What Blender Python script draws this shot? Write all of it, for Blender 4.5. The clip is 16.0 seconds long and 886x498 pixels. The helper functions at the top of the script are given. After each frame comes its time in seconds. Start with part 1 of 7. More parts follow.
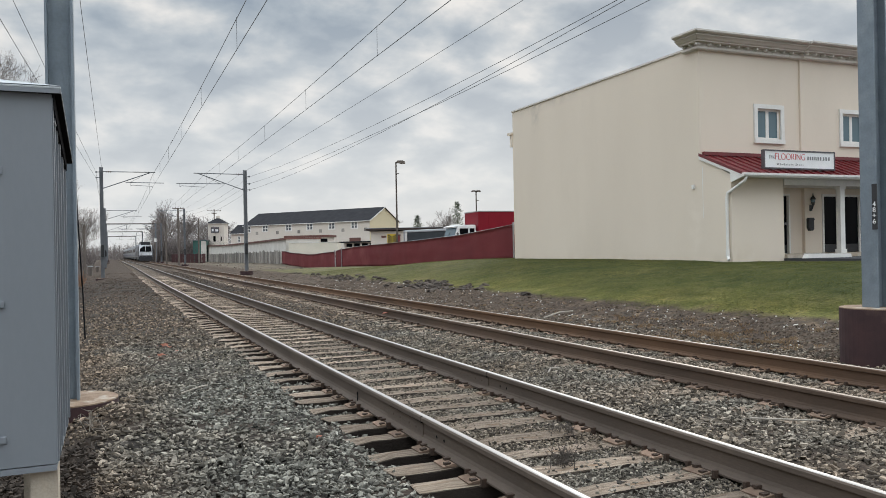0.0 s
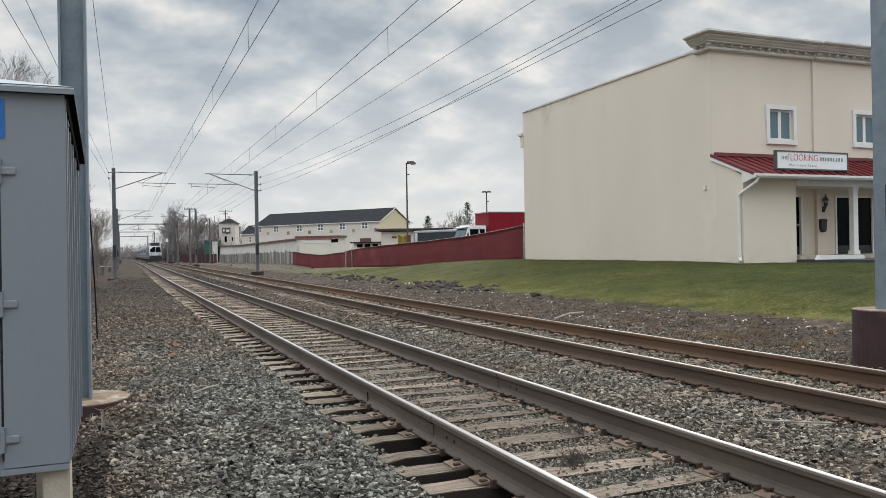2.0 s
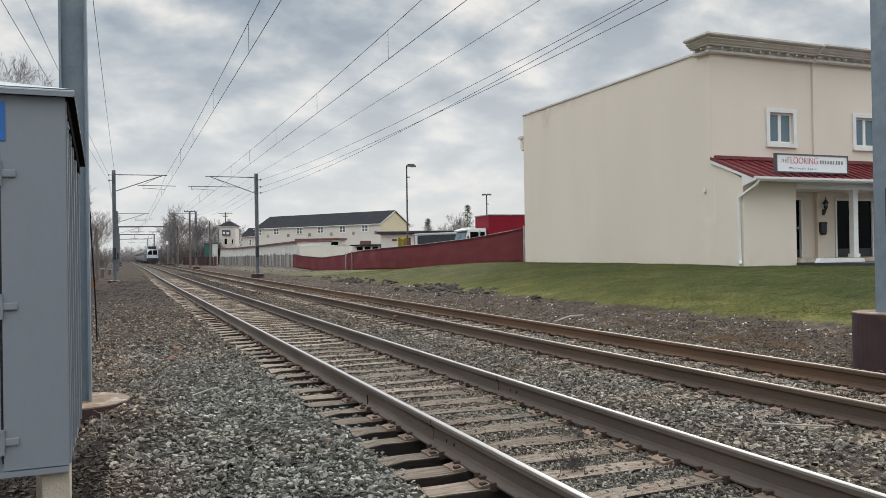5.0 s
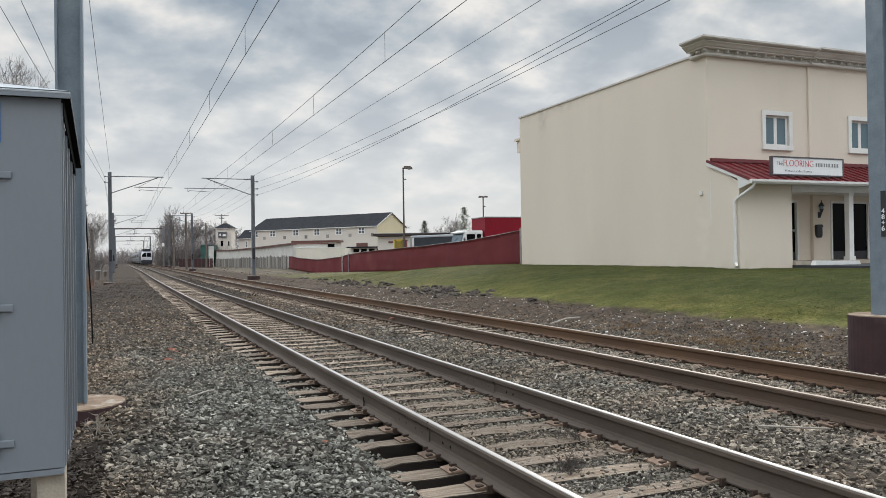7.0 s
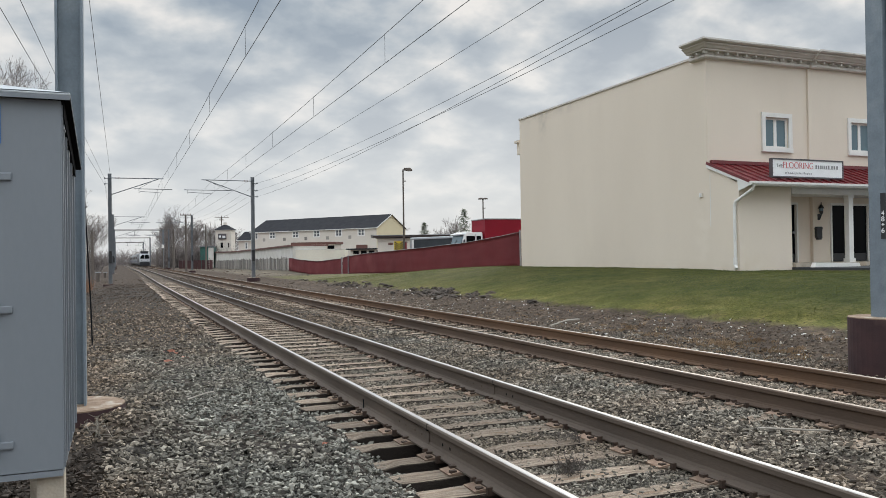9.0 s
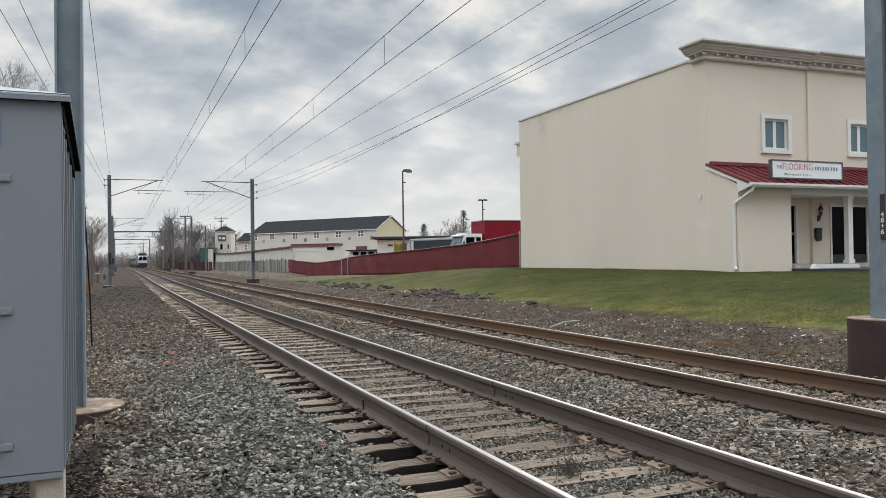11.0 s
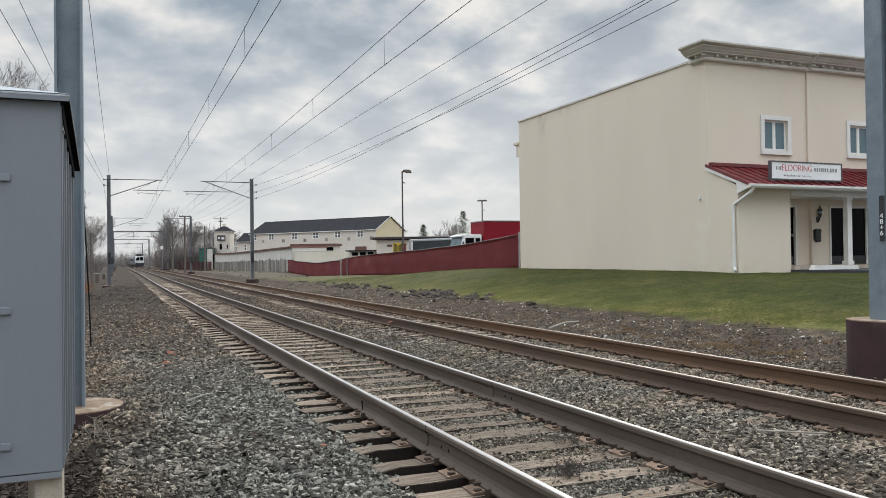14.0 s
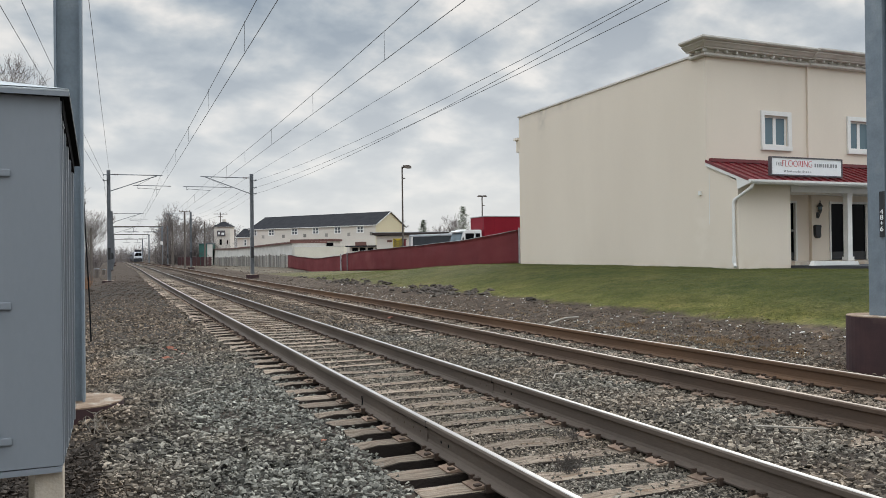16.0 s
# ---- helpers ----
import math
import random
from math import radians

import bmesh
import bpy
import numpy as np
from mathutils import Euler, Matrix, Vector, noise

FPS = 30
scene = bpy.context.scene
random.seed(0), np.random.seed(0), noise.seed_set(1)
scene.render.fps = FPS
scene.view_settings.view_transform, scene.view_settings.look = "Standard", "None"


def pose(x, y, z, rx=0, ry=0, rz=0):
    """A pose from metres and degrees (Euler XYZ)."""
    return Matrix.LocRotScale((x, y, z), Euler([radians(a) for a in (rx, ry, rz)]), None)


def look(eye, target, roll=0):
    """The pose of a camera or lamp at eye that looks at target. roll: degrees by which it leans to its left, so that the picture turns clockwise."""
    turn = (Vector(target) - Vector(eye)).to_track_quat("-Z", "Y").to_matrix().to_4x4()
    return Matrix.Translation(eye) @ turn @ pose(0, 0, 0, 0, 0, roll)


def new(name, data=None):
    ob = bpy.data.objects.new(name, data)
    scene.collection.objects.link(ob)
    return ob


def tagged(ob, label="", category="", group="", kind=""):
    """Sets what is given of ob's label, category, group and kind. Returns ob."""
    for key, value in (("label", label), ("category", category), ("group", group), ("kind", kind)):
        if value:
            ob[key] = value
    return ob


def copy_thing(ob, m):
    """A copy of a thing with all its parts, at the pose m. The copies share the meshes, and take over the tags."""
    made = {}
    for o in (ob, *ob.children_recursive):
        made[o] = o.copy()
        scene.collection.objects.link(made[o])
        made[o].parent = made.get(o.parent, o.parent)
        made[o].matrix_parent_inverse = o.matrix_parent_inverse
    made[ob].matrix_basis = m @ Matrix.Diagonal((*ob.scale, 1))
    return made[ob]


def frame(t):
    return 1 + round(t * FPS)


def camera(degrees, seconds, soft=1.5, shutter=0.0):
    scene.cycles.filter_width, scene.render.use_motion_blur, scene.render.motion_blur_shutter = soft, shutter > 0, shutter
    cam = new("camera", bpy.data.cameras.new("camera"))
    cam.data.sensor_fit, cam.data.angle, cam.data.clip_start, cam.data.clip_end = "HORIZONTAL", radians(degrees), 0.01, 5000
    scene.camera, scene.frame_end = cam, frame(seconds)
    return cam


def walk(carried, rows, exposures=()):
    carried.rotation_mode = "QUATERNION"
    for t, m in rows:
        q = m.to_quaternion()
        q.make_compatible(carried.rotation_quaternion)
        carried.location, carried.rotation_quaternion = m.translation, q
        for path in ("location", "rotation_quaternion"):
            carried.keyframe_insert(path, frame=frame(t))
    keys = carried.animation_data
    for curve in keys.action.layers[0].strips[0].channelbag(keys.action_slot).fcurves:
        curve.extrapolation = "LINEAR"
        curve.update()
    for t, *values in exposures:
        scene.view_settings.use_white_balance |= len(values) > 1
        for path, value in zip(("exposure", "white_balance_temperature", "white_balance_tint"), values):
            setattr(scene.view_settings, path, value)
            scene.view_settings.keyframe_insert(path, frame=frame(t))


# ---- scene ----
cam = camera(58.5, 16.0, soft=0.72)
EYE = Vector((0.0, 0.0, 1.38))


def aim(yaw, pitch, roll):
    """A pose at EYE: yaw to the right of the track's line, pitch upwards, roll, in degrees."""
    a, b = radians(yaw), radians(pitch)
    way = Vector((math.sin(a) * math.cos(b), math.cos(a) * math.cos(b), math.sin(b)))
    return look(EYE, EYE + way, -roll)


walk(cam, [(t, aim(a, b, c)) for t, a, b, c in (
    (0.0, 22.905, 0.051, 1.060), (0.5, 22.771, 0.066, 1.048), (1.0, 22.569, 0.080, 1.012), (1.5, 22.331, 0.099, 0.980),
    (2.0, 22.156, 0.113, 0.955), (2.5, 22.072, 0.117, 0.924), (3.0, 22.052, 0.143, 0.906), (3.5, 22.067, 0.187, 0.892),
    (4.0, 22.078, 0.221, 0.893), (6.5, 22.361, 0.443, 0.880), (7.0, 22.415, 0.464, 0.850), (7.5, 22.438, 0.480, 0.825),
    (8.0, 22.435, 0.520, 0.815), (8.5, 22.437, 0.550, 0.808), (9.0, 22.430, 0.595, 0.809), (11.5, 22.480, 0.703, 0.822),
    (12.0, 22.518, 0.708, 0.812), (12.5, 22.535, 0.720, 0.785), (13.0, 22.540, 0.734, 0.755), (13.5, 22.520, 0.737, 0.735),
    (14.0, 22.503, 0.730, 0.710), (14.5, 22.494, 0.702, 0.688), (15.0, 22.488, 0.620, 0.671), (15.5, 22.496, 0.517, 0.666),
    (16.0, 22.501, 0.405, 0.670))])

# ---- light: a bright overcast sky, the sun weak behind cloud beyond the shop ----
SUN_TO = Vector((0.56, 0.66, 0.50)).normalized()
scene.view_settings.exposure = 0.27


def make_world():
    w = bpy.data.worlds.new("overcast_sky")
    w.use_nodes = True
    scene.world = w
    nt = w.node_tree
    nt.nodes.clear()
    N, L = nt.nodes.new, nt.links.new
    out, bg = N("ShaderNodeOutputWorld"), N("ShaderNodeBackground")
    sky = N("ShaderNodeTexSky")
    sky.sky_type, sky.sun_disc = 'NISHITA', False
    sky.sun_elevation = math.asin(SUN_TO.z)
    sky.sun_rotation = math.atan2(SUN_TO.x, SUN_TO.y)
    skys = N("ShaderNodeMixRGB")
    skys.blend_type, skys.inputs[0].default_value = 'MULTIPLY', 1.0
    skys.inputs[2].default_value = (0.10, 0.10, 0.10, 1)
    L(sky.outputs[0], skys.inputs[1])
    # clouds lie on a level sheet overhead
    tc, sep = N("ShaderNodeTexCoord"), N("ShaderNodeSeparateXYZ")
    L(tc.outputs["Generated"], sep.inputs[0])
    den = N("ShaderNodeMath"); den.operation = 'MAXIMUM'; den.inputs[1].default_value = 0.0
    L(sep.outputs[2], den.inputs[0])
    add = N("ShaderNodeMath"); add.operation = 'ADD'; add.inputs[1].default_value = 0.38
    L(den.outputs[0], add.inputs[0])
    comb = N("ShaderNodeCombineXYZ")
    for i in (0, 1):
        dv = N("ShaderNodeMath"); dv.operation = 'DIVIDE'
        L(sep.outputs[i], dv.inputs[0]); L(add.outputs[0], dv.inputs[1]); L(dv.outputs[0], comb.inputs[i])
    n1 = N("ShaderNodeTexNoise")
    n1.inputs["Scale"].default_value, n1.inputs["Detail"].default_value, n1.inputs["Roughness"].default_value = 5.6, 7.0, 0.50
    n1.inputs["Distortion"].default_value = 0.1
    mp = N("ShaderNodeMapping"); mp.inputs["Location"].default_value = (3.3, 1.7, 0.0)
    L(comb.outputs[0], mp.inputs[0]); L(mp.outputs[0], n1.inputs["Vector"])
    ramp = N("ShaderNodeValToRGB")
    e = ramp.color_ramp.elements
    e[0].position, e[0].color = 0.37, (0.243, 0.302, 0.376, 1)
    e[1].position, e[1].color = 0.66, (0.685, 0.69, 0.695, 1)
    m = e.new(0.48); m.color = (0.348, 0.405, 0.468, 1)
    m2 = e.new(0.56); m2.color = (0.478, 0.518, 0.558, 1)
    L(n1.outputs["Fac"], ramp.inputs[0])
    # the far sheet melts into a pale veil near the horizon
    veil = N("ShaderNodeMapRange")
    veil.inputs["From Min"].default_value, veil.inputs["From Max"].default_value = 0.0, 0.30
    veil.inputs["To Min"].default_value, veil.inputs["To Max"].default_value = 0.92, 0.0
    L(sep.outputs[2], veil.inputs["Value"])
    haze = N("ShaderNodeMixRGB"); haze.inputs[2].default_value = (0.635, 0.668, 0.705, 1)
    L(veil.outputs[0], haze.inputs[0]); L(ramp.outputs[0], haze.inputs[1])
    mix = N("ShaderNodeMixRGB"); mix.inputs[0].default_value = 0.96
    L(skys.outputs[0], mix.inputs[1]); L(haze.outputs[0], mix.inputs[2])
    # an overcast dome is brightest overhead
    up = N("ShaderNodeMapRange")
    up.inputs["From Min"].default_value, up.inputs["From Max"].default_value = 0.31, 0.66
    up.inputs["To Min"].default_value, up.inputs["To Max"].default_value = 1.0, 4.2
    L(sep.outputs[2], up.inputs["Value"])
    dome = N("ShaderNodeMixRGB"); dome.blend_type, dome.inputs[0].default_value = 'MULTIPLY', 1.0
    L(mix.outputs[0], dome.inputs[1]); warm = N("ShaderNodeMixRGB"); warm.blend_type, warm.inputs[0].default_value = 'MULTIPLY', 1.0
    warm.inputs[2].default_value = (1.0, 0.97, 0.93, 1)
    L(up.outputs[0], warm.inputs[1]); L(warm.outputs[0], dome.inputs[2])
    L(dome.outputs[0], bg.inputs[0])
    bg.inputs[1].default_value = 1.0
    L(bg.outputs[0], out.inputs[0])


make_world()
lamp = bpy.data.lights.new("sun", 'SUN')
lamp.energy, lamp.angle, lamp.color = 0.9, radians(11), (1.0, 0.94, 0.85)
sun = new("sun", lamp)
sun.matrix_world = look(SUN_TO * 200, (0, 0, 0))


# ---- small tools ----
def link_mesh(name, me, mat=None, parent=None, label=""):
    ob = new(name, me)
    if mat and not me.materials:
        me.materials.append(mat)
    if parent:
        ob.parent = parent
    if label:
        ob["label"] = label
    return ob


def part(name, bm, mat, parent=None, label="", smooth=False):
    me = bpy.data.meshes.new(name)
    bm.normal_update()
    if smooth:
        for f in bm.faces:
            f.smooth = True
    bm.to_mesh(me)
    bm.free()
    return link_mesh(name, me, mat, parent, label)


def thing(name, label, category, group="", kind="", at=None):
    """An Empty at a thing's base."""
    ob = new(name)
    ob.empty_display_size = 0.2
    if at is not None:
        ob.matrix_basis = at
    return tagged(ob, label, category, group, kind)


def B():
    return bmesh.new()


def box(bm, x0, y0, z0, x1, y1, z1, m=None, bevel=0.0):
    v = [bm.verts.new((x, y, z)) for x in (x0, x1) for y in (y0, y1) for z in (z0, z1)]
    fs = [bm.faces.new([v[i] for i in q]) for q in
          ((0, 1, 3, 2), (4, 6, 7, 5), (0, 4, 5, 1), (2, 3, 7, 6), (0, 2, 6, 4), (1, 5, 7, 3))]
    if bevel:
        es = list({e for f in fs for e in f.edges})
        r = bmesh.ops.bevel(bm, geom=es, offset=bevel, segments=2, affect='EDGES', profile=0.6)
        v = list({w for f in r["faces"] for w in f.verts})
    if m is not None:
        bmesh.ops.transform(bm, matrix=m, verts=list(set(v)))
    return bm


def boxes(*rows):
    bm = B()
    for r in rows:
        box(bm, *r)
    return bm


def rod(bm, a, b, r, r2=None, n=10, cap=True):
    a, b = Vector(a), Vector(b)
    d = b - a
    q = d.to_track_quat('Z', 'Y').to_matrix().to_4x4()
    bmesh.ops.create_cone(bm, cap_ends=cap, segments=n, radius1=r, radius2=r if r2 is None else r2, depth=d.length,
                          matrix=Matrix.Translation((a + b) / 2) @ q)
    return bm


def extrude(bm, pts, a, b, m=None):
    """A closed outline (u, v) drawn between a and b along y: u is x, v is z."""
    n = len(pts)
    v0 = [bm.verts.new((p[0], a, p[1])) for p in pts]
    v1 = [bm.verts.new((p[0], b, p[1])) for p in pts]
    for i in range(n):
        j = (i + 1) % n
        bm.faces.new((v0[i], v0[j], v1[j], v1[i]))
    bm.faces.new(list(reversed(v0)))
    bm.faces.new(v1)
    if m is not None:
        bmesh.ops.transform(bm, matrix=m, verts=v0 + v1)
    bmesh.ops.recalc_face_normals(bm, faces=bm.faces[:])
    return bm


def pipe(bm, pts, r, n=8):
    for a, b in zip(pts[:-1], pts[1:]):
        rod(bm, a, b, r, n=n)
    for p in pts[1:-1]:
        bmesh.ops.create_icosphere(bm, subdivisions=1, radius=r * 1.04, matrix=Matrix.Translation(p))
    return bm


def soup(name, verts, faces, mat, parent=None, label=""):
    """A mesh from arrays of equal polygons."""
    verts, faces = np.asarray(verts, np.float32), np.asarray(faces, np.int32)
    me = bpy.data.meshes.new(name)
    k = faces.shape[1]
    me.vertices.add(len(verts)); me.vertices.foreach_set("co", verts.ravel())
    me.loops.add(faces.size); me.loops.foreach_set("vertex_index", faces.ravel())
    me.polygons.add(len(faces))
    me.polygons.foreach_set("loop_start", np.arange(0, faces.size, k, dtype=np.int32))
    me.polygons.foreach_set("loop_total", np.full(len(faces), k, np.int32))
    me.polygons.foreach_set("use_smooth", np.zeros(len(faces), bool))
    me.update(calc_edges=True)
    return link_mesh(name, me, mat, parent, label)


# ---- materials ----
def material(name, c1, c2=None, rough=0.8, metal=0.0, scale=4.0, fine=60.0, bump=0.2, c3=None, blot=0.5, vary=0.0,
             island=0.0, stretch=(1, 1, 1), spec=0.5, dist=0.01, coat=0.0, space="Object", sides=None, grain=0.18):
    """Two colours broken up at two scales, blotches of a third, relief, and a change from piece to piece."""
    m = bpy.data.materials.new(name)
    m.use_nodes = True
    nt = m.node_tree
    N, L = nt.nodes.new, nt.links.new
    p = nt.nodes["Principled BSDF"]
    c2 = c2 or tuple(c * 0.8 for c in c1)
    tc, mp = N("ShaderNodeTexCoord"), N("ShaderNodeMapping")
    mp.inputs["Scale"].default_value = stretch
    if space == "World":
        geo = N("ShaderNodeNewGeometry")
        L(geo.outputs["Position"], mp.inputs[0])
    else:
        L(tc.outputs["Object"], mp.inputs[0])
    n1, n2 = N("ShaderNodeTexNoise"), N("ShaderNodeTexNoise")
    n1.inputs["Scale"].default_value, n1.inputs["Detail"].default_value = scale, 5
    n2.inputs["Scale"].default_value, n2.inputs["Detail"].default_value = fine, 3
    L(mp.outputs[0], n1.inputs["Vector"]); L(mp.outputs[0], n2.inputs["Vector"])
    r1 = N("ShaderNodeMapRange")
    r1.inputs["From Min"].default_value, r1.inputs["From Max"].default_value = 0.32, 0.68
    L(n1.outputs["Fac"], r1.inputs["Value"])
    mx = N("ShaderNodeMixRGB")
    mx.inputs[1].default_value, mx.inputs[2].default_value = (*c1, 1), (*c2, 1)
    L(r1.outputs[0], mx.inputs[0])
    col = mx.outputs[0]
    if c3:
        n3, r3 = N("ShaderNodeTexNoise"), N("ShaderNodeMapRange")
        n3.inputs["Scale"].default_value, n3.inputs["Detail"].default_value = scale * 0.45, 6
        L(mp.outputs[0], n3.inputs["Vector"])
        r3.inputs["From Min"].default_value, r3.inputs["From Max"].default_value = blot, blot + 0.14
        L(n3.outputs["Fac"], r3.inputs["Value"])
        m3 = N("ShaderNodeMixRGB"); m3.inputs[2].default_value = (*c3, 1)
        L(r3.outputs[0], m3.inputs[0]); L(col, m3.inputs[1])
        col = m3.outputs[0]
    if sides:                 # shade painted into the flanks over their tar; bleached tops stay pale
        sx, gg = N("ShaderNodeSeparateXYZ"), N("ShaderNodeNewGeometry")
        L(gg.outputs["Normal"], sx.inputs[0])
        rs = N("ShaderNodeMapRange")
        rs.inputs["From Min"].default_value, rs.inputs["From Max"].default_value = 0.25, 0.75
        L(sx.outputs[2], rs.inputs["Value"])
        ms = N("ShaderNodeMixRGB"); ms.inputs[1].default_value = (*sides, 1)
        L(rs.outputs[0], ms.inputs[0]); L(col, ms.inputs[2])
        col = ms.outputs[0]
    # grain
    rg = N("ShaderNodeMapRange")
    rg.inputs["To Min"].default_value, rg.inputs["To Max"].default_value = 1 - grain, 1 + grain
    L(n2.outputs["Fac"], rg.inputs["Value"])
    mg = N("ShaderNodeMixRGB"); mg.blend_type, mg.inputs[0].default_value = 'MULTIPLY', 1.0
    L(col, mg.inputs[1]); L(rg.outputs[0], mg.inputs[2])
    col = mg.outputs[0]
    if vary or island:
        if vary:
            src = N("ShaderNodeObjectInfo").outputs["Random"]
        else:
            src = N("ShaderNodeNewGeometry").outputs["Random Per Island"]
        k = vary or island
        if k > 0.7:           # most stones dull, a few pale
            rv = N("ShaderNodeValToRGB")
            els = rv.color_ramp.elements
            els[0].position, els[0].color = 0.0, (0.2, 0.2, 0.2, 1)
            els[1].position, els[1].color = 1.0, (2.3, 2.3, 2.3, 1)
            for q, c in ((0.5, 0.80), (0.84, 1.32), (0.96, 1.85)):
                els.new(q).color = (c, c, c, 1)
            L(src, rv.inputs[0])
        else:
            rv = N("ShaderNodeMapRange")
            rv.inputs["To Min"].default_value, rv.inputs["To Max"].default_value = 1 - k, 1 + k
            L(src, rv.inputs["Value"])
        mv = N("ShaderNodeMixRGB"); mv.blend_type, mv.inputs[0].default_value = 'MULTIPLY', 1.0
        L(col, mv.inputs[1]); L(rv.outputs[0], mv.inputs[2])
        col = mv.outputs[0]
    L(col, p.inputs["Base Color"])
    rr = N("ShaderNodeMapRange")
    rr.inputs["To Min"].default_value, rr.inputs["To Max"].default_value = max(0.02, rough - 0.1), min(1, rough + 0.1)
    L(n1.outputs["Fac"], rr.inputs["Value"]); L(rr.outputs[0], p.inputs["Roughness"])
    p.inputs["Metallic"].default_value = metal
    p.inputs["Specular IOR Level"].default_value = spec
    p.inputs["Coat Weight"].default_value = coat
    if bump:
        b = N("ShaderNodeBump")
        b.inputs["Strength"].default_value, b.inputs["Distance"].default_value = bump, dist
        L(n2.outputs["Fac"], b.inputs["Height"]); L(b.outputs[0], p.inputs["Normal"])
    return m


def glass_dark(name, col=(0.02, 0.025, 0.03), rough=0.06, spec=0.6):
    m = bpy.data.materials.new(name)
    m.use_nodes = True
    p = m.node_tree.nodes["Principled BSDF"]
    p.inputs["Base Color"].default_value = (*col, 1)
    p.inputs["Roughness"].default_value = rough
    p.inputs["Specular IOR Level"].default_value = spec
    return m


def ground_material():
    """Ballast, brown dirt and lawn on one sheet, divided by where they lie."""
    m = bpy.data.materials.new("ground_cover")
    m.use_nodes = True
    nt = m.node_tree
    N, L = nt.nodes.new, nt.links.new
    p = nt.nodes["Principled BSDF"]
    geo, sep = N("ShaderNodeNewGeometry"), N("ShaderNodeSeparateXYZ")
    L(geo.outputs["Position"], sep.inputs[0])

    def noise_at(scale, detail=4.0):
        n = N("ShaderNodeTexNoise")
        n.inputs["Scale"].default_value, n.inputs["Detail"].default_value = scale, detail
        L(geo.outputs["Position"], n.inputs["Vector"])
        return n.outputs["Fac"]

    def ramp(src, *stops):
        r = N("ShaderNodeValToRGB")
        els = r.color_ramp.elements
        while len(els) < len(stops):
            els.new(0.5)
        for e, (q, c) in zip(els, stops):
            e.position, e.color = q, (*c, 1)
        L(src, r.inputs[0])
        return r.outputs[0]

    def mixc(f, a, b):
        x = N("ShaderNodeMixRGB")
        L(f, x.inputs[0]); L(a, x.inputs[1]); L(b, x.inputs[2])
        return x.outputs[0]

    def span(src, a, b):
        r = N("ShaderNodeMapRange")
        r.inputs["From Min"].default_value, r.inputs["From Max"].default_value = a, b
        L(src, r.inputs["Value"])
        return r.outputs[0]

    def math2(op, a, b):
        x = N("ShaderNodeMath"); x.operation = op
        for i, s in enumerate((a, b)):
            if isinstance(s, (int, float)):
                x.inputs[i].default_value = s
            else:
                L(s, x.inputs[i])
        return x.outputs[0]

    vor = N("ShaderNodeTexVoronoi")
    vor.inputs["Scale"].default_value = 17.0
    L(geo.outputs["Position"], vor.inputs["Vector"])
    stone_tone = N("ShaderNodeSeparateColor")
    L(vor.outputs["Color"], stone_tone.inputs[0])
    # ballast sheet nearly black: shade of the gaps between loose stones, painted in
    ballast = ramp(stone_tone.outputs[0], (0.0, (0.010, 0.009, 0.008)), (0.5, (0.026, 0.022, 0.019)), (0.9, (0.06, 0.052, 0.044)), (1.0, (0.13, 0.115, 0.097)))
    dirt = ramp(noise_at(17.0, 9), (0.3, (0.036, 0.026, 0.020)), (0.55, (0.068, 0.049, 0.036)), (0.75, (0.125, 0.091, 0.067)))
    dusty = mixc(span(noise_at(0.6, 6), 0.42, 0.66), ballast, dirt)
    # upper lawn: greener turf, darkened further to paint in the shop's shade
    grass = ramp(noise_at(2.2, 10), (0.28, (0.036, 0.044, 0.011)), (0.5, (0.059, 0.065, 0.018)), (0.7, (0.092, 0.09, 0.031)))
    grass_sunlit_dry = ramp(noise_at(1.9, 10), (0.28, (0.070, 0.068, 0.026)), (0.5, (0.108, 0.099, 0.043)), (0.7, (0.155, 0.132, 0.07)))
    grass_low = ramp(noise_at(1.6, 10), (0.28, (0.07, 0.075, 0.018)), (0.5, (0.115, 0.112, 0.03)), (0.7, (0.175, 0.15, 0.055)))
    grass = mixc(span(math2('ADD', sep.outputs[0], math2('MULTIPLY', math2('SUBTRACT', noise_at(0.9, 6), 0.5), 5.0)), 14.0, 11.9), grass, grass_low)
    # further on: drier turf, and sunlight past the shop's shadow painted in
    grass = mixc(span(math2('ADD', sep.outputs[1], math2('MULTIPLY', math2('SUBTRACT', noise_at(0.5, 6), 0.5), 16.0)), 27.0, 42.0), grass, grass_sunlit_dry)
    # turf mottled finely: tufts, thin spots, moss
    fleck = ramp(noise_at(14.0, 6), (0.3, (0.62, 0.66, 0.6)), (0.5, (1.0, 1.0, 1.0)), (0.72, (1.5, 1.4, 1.35)))
    patch = ramp(noise_at(0.45, 7), (0.35, (0.72, 0.78, 0.74)), (0.5, (0.9, 0.91, 0.9)), (0.65, (1.1, 1.03, 1.0)))
    for tone in (fleck, patch):
        mul = N("ShaderNodeMixRGB"); mul.blend_type, mul.inputs[0].default_value = 'MULTIPLY', 1.0
        L(grass, mul.inputs[1]); L(tone, mul.inputs[2]); grass = mul.outputs[0]
    # dirt rises from the ballast towards the lawn and on the far verge
    wob = math2('MULTIPLY', math2('SUBTRACT', noise_at(0.7, 6), 0.5), 2.6)
    xw = math2('ADD', sep.outputs[0], wob)
    verge = ramp(noise_at(5.0, 9), (0.3, (0.04, 0.031, 0.025)), (0.5, (0.085, 0.064, 0.048)), (0.64, (0.15, 0.107, 0.072)), (0.8, (0.23, 0.17, 0.115)))
    base = mixc(span(xw, 8.4, 9.4), dusty, mixc(span(noise_at(1.3, 8), 0.40, 0.60), dirt, verge))
